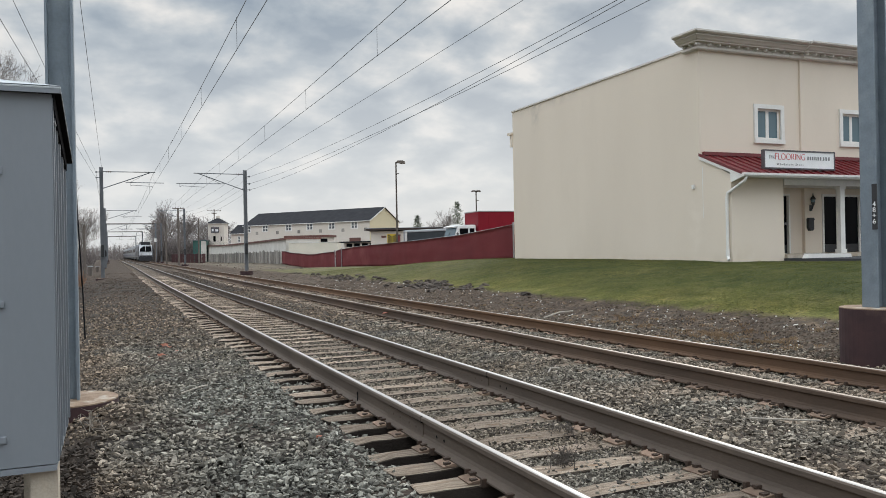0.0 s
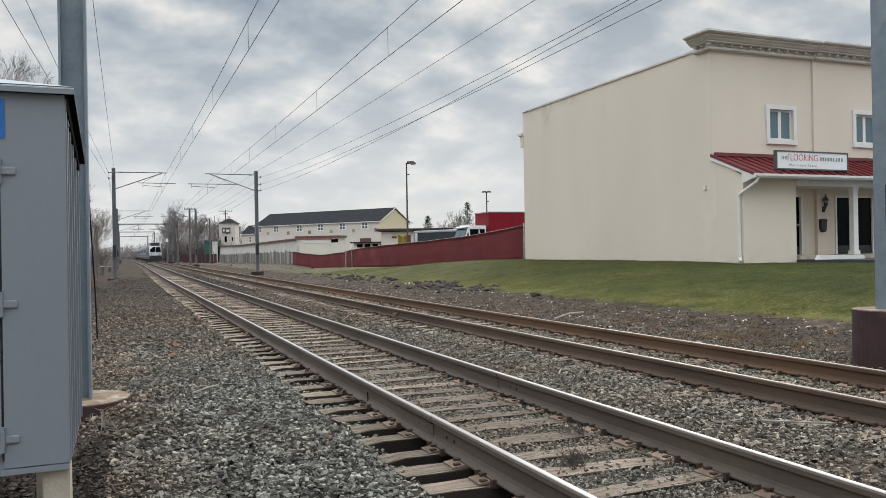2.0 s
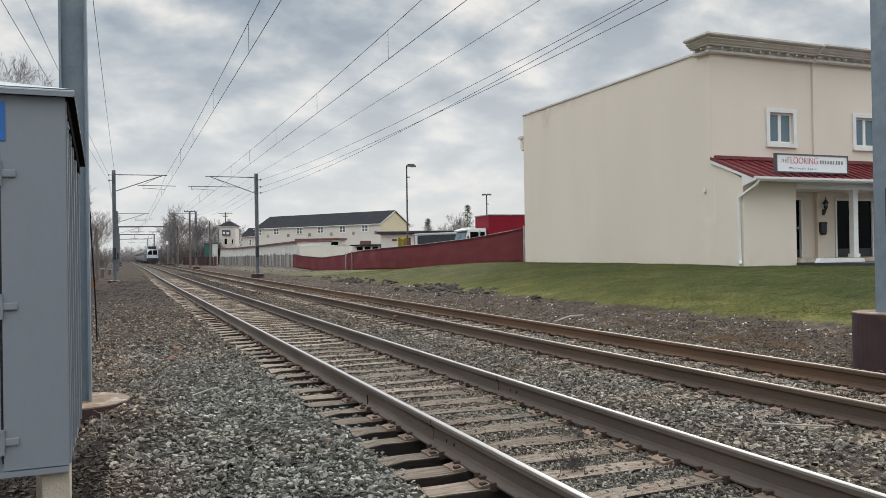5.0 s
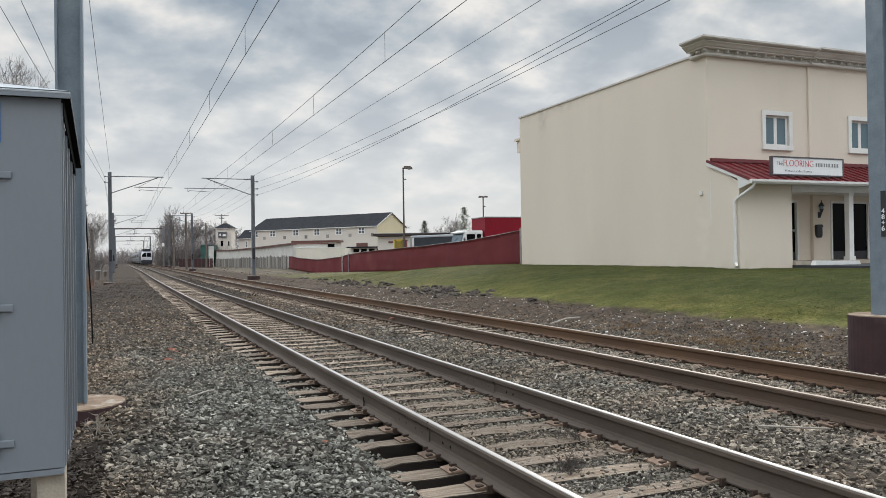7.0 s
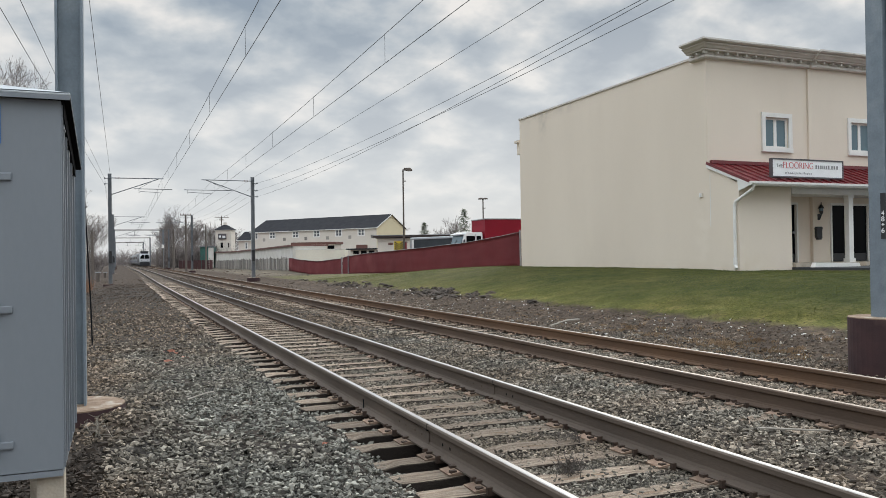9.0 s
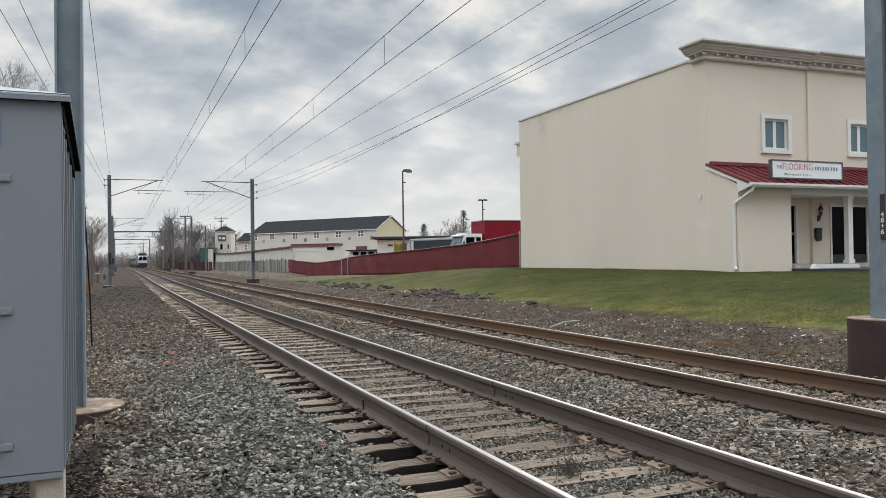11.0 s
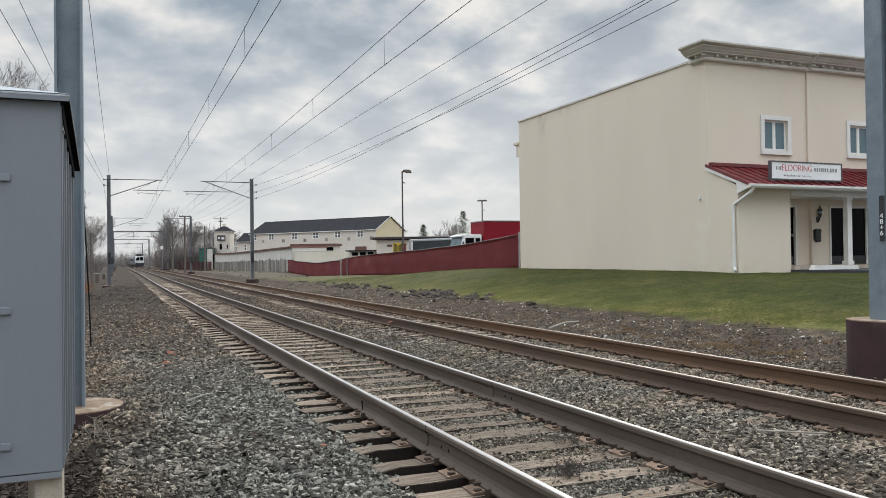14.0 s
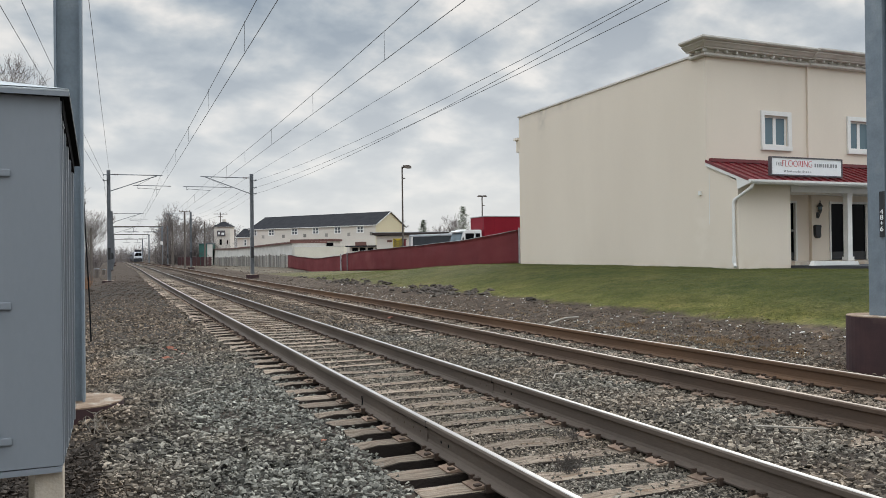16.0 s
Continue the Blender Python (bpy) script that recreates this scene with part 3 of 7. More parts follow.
# ---- tracks ----
SPACING = 0.559
RAIL = [(-0.076, 0), (-0.076, 0.012), (-0.02, 0.03), (-0.009, 0.05), (-0.009, 0.125), (-0.014, 0.138), (-0.037, 0.147), (-0.037, 0.176),
        (-0.028, 0.185), (0.028, 0.185), (0.037, 0.176), (0.037, 0.147), (0.014, 0.138), (0.009, 0.125), (0.009, 0.05), (0.02, 0.03), (0.076, 0.012), (0.076, 0)]
rng = random.Random(5)


def tie_mesh(k):
    bm = B()
    box(bm, -1.30, -0.112, -0.18, 1.30, 0.112, 0.0, bevel=0.012)
    bmesh.ops.subdivide_edges(bm, edges=[e for e in bm.edges if abs(e.verts[0].co.x - e.verts[1].co.x) > 1], cuts=15)
    for v in bm.verts:
        q = v.co + Vector((k * 7.3, 0, 0))
        v.co.z += 0.012 * noise.noise(q * 3.0) + 0.012 * noise.noise(q * 9.0)
        v.co.y += 0.016 * noise.noise(q * 2.1 + Vector((0, 0, 9))) + 0.012 * noise.noise(q * 8.0 + Vector((0, 4, 9)))
        if abs(v.co.x) > 1.05 and v.co.z > -0.06:        # worn, split ends
            v.co.z -= 0.016 * max(0.0, (abs(v.co.x) - 1.05) / 0.25) * (0.5 + 1.5 * noise.noise(q * 7.0))
        if abs(v.co.x) > 1.2:
            v.co.x += 0.07 * noise.noise(q * 9.0 + Vector((5, 0, 0)))
    me = bpy.data.meshes.new("tie")
    bm.to_mesh(me); bm.free()
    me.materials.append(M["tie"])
    return me


def plate_mesh():
    bm = B()
    extrude(bm, [(-0.18, 0), (0.18, 0), (0.18, 0.010), (0.092, 0.022), (0.078, 0.013), (-0.078, 0.013), (-0.092, 0.022), (-0.18, 0.010)], -0.095, 0.095)
    me = bpy.data.meshes.new("tie_plate")
    bm.to_mesh(me); bm.free()
    me.materials.append(M["rust"])
    return me


def spike_mesh():
    bm = B()
    box(bm, -0.010, -0.010, -0.01, 0.010, 0.010, 0.024)
    box(bm, -0.016, -0.020, 0.022, 0.032, 0.020, 0.040)
    me = bpy.data.meshes.new("spike")
    bm.to_mesh(me); bm.free()
    me.materials.append(M["spike"])
    return me


def anchor_mesh():
    bm = B()
    box(bm, -0.10, -0.010, -0.035, 0.10, 0.010, -0.004)
    for k in (-1, 1):
        box(bm, min(k * 0.070, k * 0.108), -0.012, -0.03, max(k * 0.070, k * 0.108), 0.012, 0.024)
    me = bpy.data.meshes.new("rail_anchor")
    bm.to_mesh(me); bm.free()
    me.materials.append(M["spike"])
    return me


def bend(y):
    """The line's slight ease to the right, further on."""
    u = min(1.0, max(0.0, (y - 35.0) / 85.0))
    return 0.45 * u * u * (3 - 2 * u)


RAIL_YS = [-40, 0, 36, 48, 60, 72, 84, 96, 108, 120, 300, 900]


def sweep(pts):
    """An outline drawn along the line of the track."""
    bm = B()
    rings = [[bm.verts.new((u + bend(y), y, v)) for u, v in pts] for y in RAIL_YS]
    for r0, r1 in zip(rings[:-1], rings[1:]):
        for i in range(len(pts)):
            j = (i + 1) % len(pts)
            bm.faces.new((r0[i], r0[j], r1[j], r1[i]))
    bm.faces.new(rings[0]); bm.faces.new(rings[-1])
    bmesh.ops.recalc_face_normals(bm, faces=bm.faces[:])
    return bm


# where the nearest ties lie; the others follow at even steps
TIE_Y = [4.41, 4.94, 5.41, 5.89, 6.46, 6.90, 7.43, 7.89, 8.38, 8.82, 9.35, 10.01, 10.51, 11.16, 11.69, 12.27]
TIES = {}


def make_track(xc, label, web, head, buried, known):
    tr = thing("track", label, "railway track", "railway tracks", "structure", pose(xc, 0, 0))
    for s in (-1, 1):
        rail = part("rail", sweep([(u + s * 0.7525, v * RAIL_H / 0.185 - RAIL_H) for u, v in RAIL]), M["rail3" if web == "rail2" and s > 0 else web], tr)
        # the running band worn bright by wheels
        part("running_band", sweep([(s * 0.7525 + u, v) for u, v in
                                     ((-0.021, -0.004), (-0.021, 0.0005), (-0.016, 0.004), (0.016, 0.004), (0.021, 0.0005), (0.021, -0.004))]), M[head], rail,
             "rail head worn bright by wheels")
    ties, plate, spike, anchor = [tie_mesh(k) for k in range(6)], plate_mesh(), spike_mesh(), anchor_mesh()
    ys = [known[0] - SPACING * k for k in range(26, 0, -1)] + list(known)
    while ys[-1] < 61.4:
        ys.append(ys[-1] + SPACING * rng.uniform(0.95, 1.05))
    TIES[xc] = ys
    for i, y in enumerate(ys):
        near = 1 < y < 26
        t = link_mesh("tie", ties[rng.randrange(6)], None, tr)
        t.matrix_basis = pose(rng.uniform(-0.05, 0.05) + bend(y), y + rng.uniform(-0.02, 0.02), TIE_TOP - buried * rng.uniform(0.4, 1.2), 0, rng.uniform(-.3, .3), rng.uniform(-1.2, 1.2))
        tx = t.location.x - bend(y)
        lift = -t.location.z + TIE_TOP
        for s in (-1, 1):
            p = link_mesh("tie_plate", plate, None, t)
            p.matrix_basis = pose(s * 0.7525 - tx, 0, 0.001 + lift)
            if near:
                for a, b in ((-0.098, 0.045), (0.098, -0.045), (-0.14, -0.06), (0.14, 0.06)):
                    k = link_mesh("spike", spike, None, t)
                    k.matrix_basis = pose(s * 0.7525 - tx + a + rng.uniform(-.005, .005), b, lift + (rng.uniform(-0.004, 0.008) if abs(a) < 0.12 else rng.uniform(-0.016, -0.006)), 0, 0, 0 if a < 0 else 180)
            if 1 < y < 40 and (i % 2 or rng.random() < 0.5):
                for d in (-0.135, 0.135):
                    k = link_mesh("rail_anchor", anchor, None, t)
                    k.matrix_basis = pose(s * 0.7525 - tx, d, 0.018 + lift, 0, 0, 0)
    bm = B()
    y = ys[-1] + SPACING
    while y < 330:
        box(bm, -1.3 + bend(y), y - 0.11, TIE_TOP - 0.18, 1.3 + bend(y), y + 0.11, TIE_TOP - buried)
        y += SPACING
    tagged(part("tie_rest", bm, M["tie_rest"], tr), kind="stuff")
    return tr


track_near = make_track(T1, "worn main track with bright rail heads on weathered wooden ties", "rail", "shine", 0.0, TIE_Y)
track_far = make_track(T2, "rusty-sided second track with wooden ties sunk in the ballast", "rail2", "shine2", 0.006, [3.1])


def joint(tr, side, y, mat):
    """A rail joint: a bar bolted over the web up to the rails' ends, and open bolt holes beyond it."""
    for s in (-1, 1):
        bm = extrude(B(), [(0.008, 0.026), (0.030, 0.020), (0.020, 0.045), (0.015, 0.115), (0.022, 0.140), (0.008, 0.140)], y, y + 0.90,
                     Matrix.Diagonal((s, 1, 1, 1)))
        bmesh.ops.translate(bm, verts=bm.verts[:], vec=(side * 0.7525, 0, -RAIL_H))
        jb = part("joint_bar", bm, M[mat], tr)
        for d in (0.16, 0.33, 0.56, 0.74):
            x = side * 0.7525 + s * 0.014
            part("bolt", rod(B(), (x, y + d, -RAIL_H + 0.085), (x + s * 0.006, y + d, -RAIL_H + 0.085), 0.010, n=6), M["spike"], jb)
        for d in (-0.28, -0.43):
            x = side * 0.7525 + s * 0.0085
            part("bolt_hole", rod(B(), (x, y + d, -RAIL_H + 0.085), (x + s * 0.002, y + d, -RAIL_H + 0.085), 0.014, n=8), M["matte"], tr)
    part("rail_gap", boxes((side * 0.7525 - 0.0385, y - 0.006, -0.055, side * 0.7525 + 0.0385, y - 0.001, 0.0012)), M["matte"], tr)


joint(track_near, -1, 6.13, "rail")
joint(track_near, 1, 7.97, "rail")
part("bond_wire", pipe(B(), [(-0.7525 - 0.045, 7.93, -0.205), (-0.7525 - 0.030, 7.96, -0.14), (-0.7525 - 0.032, 7.97, -0.085)], 0.007, 6), M["matte"], track_near)


# ---- the shop ----
XS, YM, YP, YB, BASE, EAVE = 19.0, 21.85, 20.38, 35.6, 0.70, 8.28


def make_shop():
    s = thing("shop_building", "two-storey beige stucco shop with grey cornice and maroon porch roof", "building")
    end = 41.0
    wins = [(21.61, 5.17, 22.72, 6.265), (25.75, 5.17, 26.83, 6.265), (29.76, 5.17, 30.73, 6.265), (33.8, 5.17, 34.8, 6.265)]
    t = 0.30
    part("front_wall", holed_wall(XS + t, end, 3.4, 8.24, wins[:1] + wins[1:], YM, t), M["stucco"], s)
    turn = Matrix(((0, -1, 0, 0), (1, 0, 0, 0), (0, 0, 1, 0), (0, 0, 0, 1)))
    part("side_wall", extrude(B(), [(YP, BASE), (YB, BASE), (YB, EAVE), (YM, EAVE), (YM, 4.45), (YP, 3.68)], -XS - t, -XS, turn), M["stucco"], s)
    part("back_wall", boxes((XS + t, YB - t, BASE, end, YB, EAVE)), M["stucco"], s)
    part("end_wall", boxes((end - t, YM + t, BASE, end, YB - t, EAVE)), M["stucco"], s)
    part("roof", boxes((XS + 0.02, YM + t, EAVE - 0.25, end - 0.02, YB - 0.02, EAVE - 0.06)), M["shingle"], s)
    # parapet cap along the side, and a strip of gutter at the back corner
    part("coping", boxes((XS - 0.05, YM + 0.665, EAVE, XS + t + 0.03, YB + 0.05, EAVE + 0.07)), M["cornice"], s, "pale metal coping")
    bk = B()
    box(bk, XS - 0.02, YB + 0.0, 6.55, XS + 0.6, YB + 0.28, 7.15)
    box(bk, XS - 0.10, YB + 0.0, 7.15, XS + 0.7, YB + 0.42, 7.27)
    part("rear_eave", bk, M["stucco"], s)
    # cornice: stepped bands round the front with a short return on the side
    co = B()
    prof = [(0.0, 8.15), (0.13, 8.16), (0.17, 8.195), (0.17, 8.255), (0.13, 8.28), (0.08, 8.285), (0.08, 8.385), (0.30, 8.395), (0.30, 8.44), (0.36, 8.455), (0.41, 8.51),
            (0.49, 8.56), (0.49, 8.585), (0.45, 8.60), (0.58, 8.635), (0.61, 8.665), (0.61, 8.72), (0.0, 8.77)]
    def run(pts_at):
        rings = [[co.verts.new(p) for p in ring] for ring in pts_at]
        for r0, r1 in zip(rings[:-1], rings[1:]):
            for i in range(len(r0)):
                j = (i + 1) % len(r0)
                co.faces.new((r0[i], r0[j], r1[j], r1[i]))
        co.faces.new(rings[0]); co.faces.new(list(reversed(rings[-1])))
    run([[(XS - d, YM + 0.66, z) for d, z in prof], [(XS - d, YM - d, z) for d, z in prof],
         [(23.64, YM - d, z) for d, z in prof], [(23.66, YM - d - 0.10, z) for d, z in prof], [(end, YM - d - 0.10, z) for d, z in prof]])
    bmesh.ops.recalc_face_normals(co, faces=co.faces[:])
    cor = part("cornice", co, M["cornice"], s, "weathered grey moulded cornice")
    db = bpy.data.meshes.new("dentil")
    d = box(B(), -0.036, -0.085, -0.045, 0.036, 0.085, 0.04, bevel=0.02); d.to_mesh(db); d.free(); db.materials.append(M["trim"])
    x = XS + 0.35
    while x < 34:
        k = link_mesh("dentil", db, None, cor)
        k.matrix_basis = pose(x, YM - (0.165 if x < 23.64 else 0.265), 8.345)
        x += 0.425 if abs(x - 23.3) > 0.2 else 0.62
    for y in (YM - 0.16, YM + 0.18, YM + 0.52):
        k = link_mesh("dentil", db, None, cor)
        k.matrix_basis = pose(XS - 0.165, y, 8.345, 0, 0, 90)
    # the next bay stands a hand's width proud
    part("proud_bay", holed_wall(23.66, 31.8, 4.54, 8.23, wins[1:3], YM - 0.085, 0.084), M["stucco"], s)
    for i, w in enumerate(wins):
        make_window(s, w, YM if i == 0 else YM - 0.085)
    # porch: front wall with its recess
    pw = B()
    box(pw, XS + t, YP, BASE, 21.29, YP + 0.25, 3.60)
    box(pw, 21.04, YP + 0.25, BASE, 21.29, YM, 3.52)
    part("porch_wall", pw, M["stucco"], s)
    # recessed ground-floor wall with door openings
    doors = [(22.3, 23.09), (24.72, 25.71), (25.77, 27.65), (29.7, 31.3)]
    part("porch_back_wall", holed_wall(21.29, end, BASE, 3.4, [(a, 1.0, b, 3.2) for a, b in doors], YM, t), M["stucco"], s)
    part("door_pier", boxes((23.71, YM - 0.14, 1.0, 24.56, YM - 0.001, 3.42)), M["stucco"], s)
    for i, (a, b) in enumerate(doors):
        make_door(s, a, b, i)
    part("porch_ceiling", boxes((21.29, YP + 0.2, 3.42, end, YM, 3.50)), M["trim"], s)
    part("porch_floor", boxes((21.29, YP - 0.15, BASE, 40.9, YM - 0.001, 1.0)), M["concrete"], s)
    part("porch_beam", boxes((21.30, YP - 0.02, 3.38, end, YP + 0.2, 3.68)), M["trim"], s)
    for x in (24.08, 27.5, 30.9, 34.4):
        c = B()
        box(c, x - 0.11, YP, 1.14, x + 0.11, YP + 0.2, 3.38, bevel=0.012)
        box(c, x - 0.15, YP - 0.03, 1.0, x + 0.15, YP + 0.23, 1.14, bevel=0.01)
        box(c, x - 0.14, YP - 0.025, 3.28, x + 0.14, YP + 0.225, 3.38, bevel=0.01)
        part("porch_column", c, M["trim"], s)
    # standing-seam roof over the porch
    z_lo, z_hi, y_lo, y_hi = 3.70, 4.52, YP - 0.55, YM
    slope = math.atan2(z_hi - z_lo, y_hi - y_lo)
    roof = B()
    extrude(roof, [(y_lo, z_lo), (y_hi, z_hi), (y_hi, z_hi - 0.05), (y_lo, z_lo - 0.05)], -34.0, -XS + 0.07, turn)
    pr = part("porch_roof", roof, M["redroof"], s, "maroon standing-seam metal porch roof")
    sm = bpy.data.meshes.new("seam")
    b2 = extrude(B(), [(y_lo, z_lo), (y_hi, z_hi), (y_hi, z_hi + 0.05), (y_lo, z_lo + 0.05)], -0.014, 0.014, turn)
    b2.to_mesh(sm); b2.free(); sm.materials.append(M["redroof"])
    x = XS - 0.05
    while x < 33.9:
        link_mesh("seam", sm, None, pr).matrix_basis = pose(x, 0, 0)
        x += 0.40
    part("ridge_flashing", boxes((XS + 0.10, y_hi - 0.12, z_hi - 0.02, 34.0, y_hi - 0.001, z_hi + 0.10)), M["redroof"], s)
    rk = extrude(B(), [(y_lo - 0.02, z_lo - 0.02), (y_hi, z_hi - 0.02), (y_hi, z_hi - 0.17), (y_lo + 0.55, z_lo + 0.07), (y_lo + 0.5, z_lo - 0.27), (y_lo - 0.02, z_lo - 0.12)], -XS + 0.0, -XS + 0.06, turn)
    part("rake_board", rk, M["trim"], s)
    part("soffit", boxes((XS + 0.01, y_lo + 0.02, z_lo - 0.10, 34.0, YP - 0.001, z_lo - 0.06)), M["trim"], s)
    gt = extrude(B(), [(y_lo - 0.12, z_lo + 0.0), (y_lo - 0.12, z_lo - 0.07), (y_lo - 0.07, z_lo - 0.13), (y_lo, z_lo - 0.13), (y_lo, z_lo)], -34.0, -XS + 0.07, turn)
    part("gutter", gt, M["trim"], s, "white gutter")
    dp = B()
    pipe(dp, [(XS + 0.10, y_lo - 0.05, z_lo - 0.1), (XS + 0.06, y_lo + 0.02, z_lo - 0.26), (XS - 0.07, YP + 0.08, z_lo - 0.62), (XS - 0.07, YP + 0.13, z_lo - 0.75),
              (XS - 0.07, YP + 0.13, 1.25), (XS - 0.07, YP + 0.13, 1.0), (XS - 0.13, YP + 0.02, 0.86)], 0.052, 10)
    rod(dp, (XS - 0.07, YP + 0.13, 0.98), (XS - 0.07, YP + 0.13, 1.22), 0.068)
    for z in (1.9, 2.75):
        rod(dp, (XS - 0.07, YP + 0.13, z), (XS - 0.07, YP + 0.13, z + 0.04), 0.06)
    part("downspout", dp, M["trim"], s, "white downspout")
    part("sealant_line", boxes((XS - 0.004, 21.72, 2.32, XS - 0.001, 21.745, 4.1)), M["trim"], s, "thin pale sealant line")
    part("wall_box", boxes((XS - 0.06, 22.12, 3.36, XS - 0.001, 22.24, 3.50)), M["trim"], s)
    # wall lantern
    la = B()
    rod(la, (24.00, YM - 0.26, 2.98), (24.00, YM - 0.26, 3.14), 0.115, 0.02, 12)
    rod(la, (24.00, YM - 0.26, 3.15), (24.00, YM - 0.26, 3.22), 0.02, 0.012)
    rod(la, (24.00, YM - 0.26, 2.76), (24.00, YM - 0.26, 2.88), 0.04, 0.075, 10)
    pipe(la, [(24.00, YM - 0.26, 2.76), (24.00, YM - 0.2, 2.62), (24.00, YM - 0.15, 2.62)], 0.025)
    box(la, 23.94, YM - 0.16, 2.56, 24.06, YM - 0.141, 2.78)
    wl = part("wall_lantern", la, M["black"], s, "black wall lantern")
    part("lamp_glass", rod(B(), (24.00, YM - 0.26, 2.88), (24.00, YM - 0.26, 2.99), 0.07, 0.07, 12), M["glass"], wl)
    mb = B()
    box(mb, 23.77, YM - 0.26, 1.92, 24.05, YM - 0.141, 2.24, bevel=0.03)
    extrude(mb, [(23.76, 2.22), (24.06, 2.22), (24.01, 2.31), (23.81, 2.31)], YM - 0.28, YM - 0.142)
    extrude(mb, [(23.79, 1.92), (24.03, 1.92), (23.96, 1.83), (23.86, 1.83)], YM - 0.28, YM - 0.142)
    tagged(part("mailbox", mb, M["black"]), "black wall mailbox on the porch's stucco wall", "mailbox")
    return s


def holed_wall(x0, x1, z0, z1, holes, y, t):
    """A wall in the plane y, t thick, with openings (x, z, x, z) cut through."""
    bm = B()
    xs = sorted({x0, x1} | {c for h in holes for c in (h[0], h[2]) if x0 < c < x1})
    zs = sorted({z0, z1} | {c for h in holes for c in (h[1], h[3]) if z0 < c < z1})
    v = {(i, j, k): bm.verts.new((x, y + k * t, z)) for i, x in enumerate(xs) for j, z in enumerate(zs) for k in (0, 1)}
    solid = lambda i, j: 0 <= i < len(xs) - 1 and 0 <= j < len(zs) - 1 and not any(
        h[0] - 1e-6 <= xs[i] < h[2] - 1e-6 and h[1] - 1e-6 <= zs[j] < h[3] - 1e-6 for h in holes)
    for i in range(len(xs) - 1):
        for j in range(len(zs) - 1):
            if not solid(i, j):
                continue
            for k in (0, 1):
                bm.faces.new([v[q] for q in ((i, j, k), (i + 1, j, k), (i + 1, j + 1, k), (i, j + 1, k))])
            for (di, dj), (p, q) in (((-1, 0), ((i, j), (i, j + 1))), ((1, 0), ((i + 1, j), (i + 1, j + 1))), ((0, -1), ((i, j), (i + 1, j))), ((0, 1), ((i, j + 1), (i + 1, j + 1)))):
                if not solid(i + di, j + dj):
                    bm.faces.new([v[(*p, 0)], v[(*q, 0)], v[(*q, 1)], v[(*p, 1)]])
    bmesh.ops.recalc_face_normals(bm, faces=bm.faces[:])
    return bm


def make_window(s, w, y):
    x0, z0, x1, z1 = w
    e = 0.16
    g = B()
    box(g, x0 - e, y - 0.06, z1, x1 + e, y - 0.002, z1 + e)
    box(g, x0 - e, y - 0.09, z0 - e, x1 + e, y - 0.002, z0)
    box(g, x0 - e, y - 0.06, z0, x0, y - 0.002, z1)
    box(g, x1, y - 0.06, z0, x1 + e, y - 0.002, z1)
    win = part("window", g, M["trim"], s, "white-trimmed window")
    xm = (x0 + x1) / 2
    f = B()
    yy = y + 0.06
    for a, b in ((x0, xm), (xm, x1)):
        box(f, a, yy, z0, a + 0.07, yy + 0.06, z1); box(f, b - 0.07, yy, z0, b, yy + 0.06, z1)
        box(f, a + 0.07, yy, z0, b - 0.07, yy + 0.06, z0 + 0.07); box(f, a + 0.07, yy, z1 - 0.07, b - 0.07, yy + 0.06, z1)
    part("sash", f, M["trim"], win)
    for a, b in ((x0, xm), (xm, x1)):
        part("pane", boxes((a + 0.07, yy + 0.02, z0 + 0.07, b - 0.07, yy + 0.03, z1 - 0.07)), M["glass"], win)
    part("reveal", boxes((x0, yy + 0.3, z0 - 0.05, x1, yy + 0.32, z1 + 0.05)), M["black"], win)


def make_door(s, a, b, i):
    f = B()
    y = YM + 0.06
    for c, d in ((a, a + 0.07), (b - 0.07, b)):
        box(f, c, y - 0.11, 1.0, d, y + 0.05, 3.2)
    box(f, a + 0.07, y - 0.11, 3.12, b - 0.07, y + 0.05, 3.2)
    if b - a > 1.2:
        xm = (a + b) / 2
        box(f, xm - 0.04, y - 0.06, 1.0, xm + 0.04, y + 0.05, 3.12)
    door = part("door", f, M["trim"], s, "dark glazed shop door in a white frame")
    part("door_glass", boxes((a + 0.07, y, 1.02, b - 0.07, y + 0.02, 3.12)), M["doorglass"], door)
    part("kick_plate", boxes((a + 0.09, y - 0.012, 1.02, b - 0.09, y - 0.001, 1.32)), M["black"], door)
    hb = B()
    bmesh.ops.create_icosphere(hb, subdivisions=2, radius=0.05, matrix=Matrix.Translation((b - 0.2, y - 0.07, 2.1)))
    part("door_knob", hb, M["galv"], door)


make_shop()


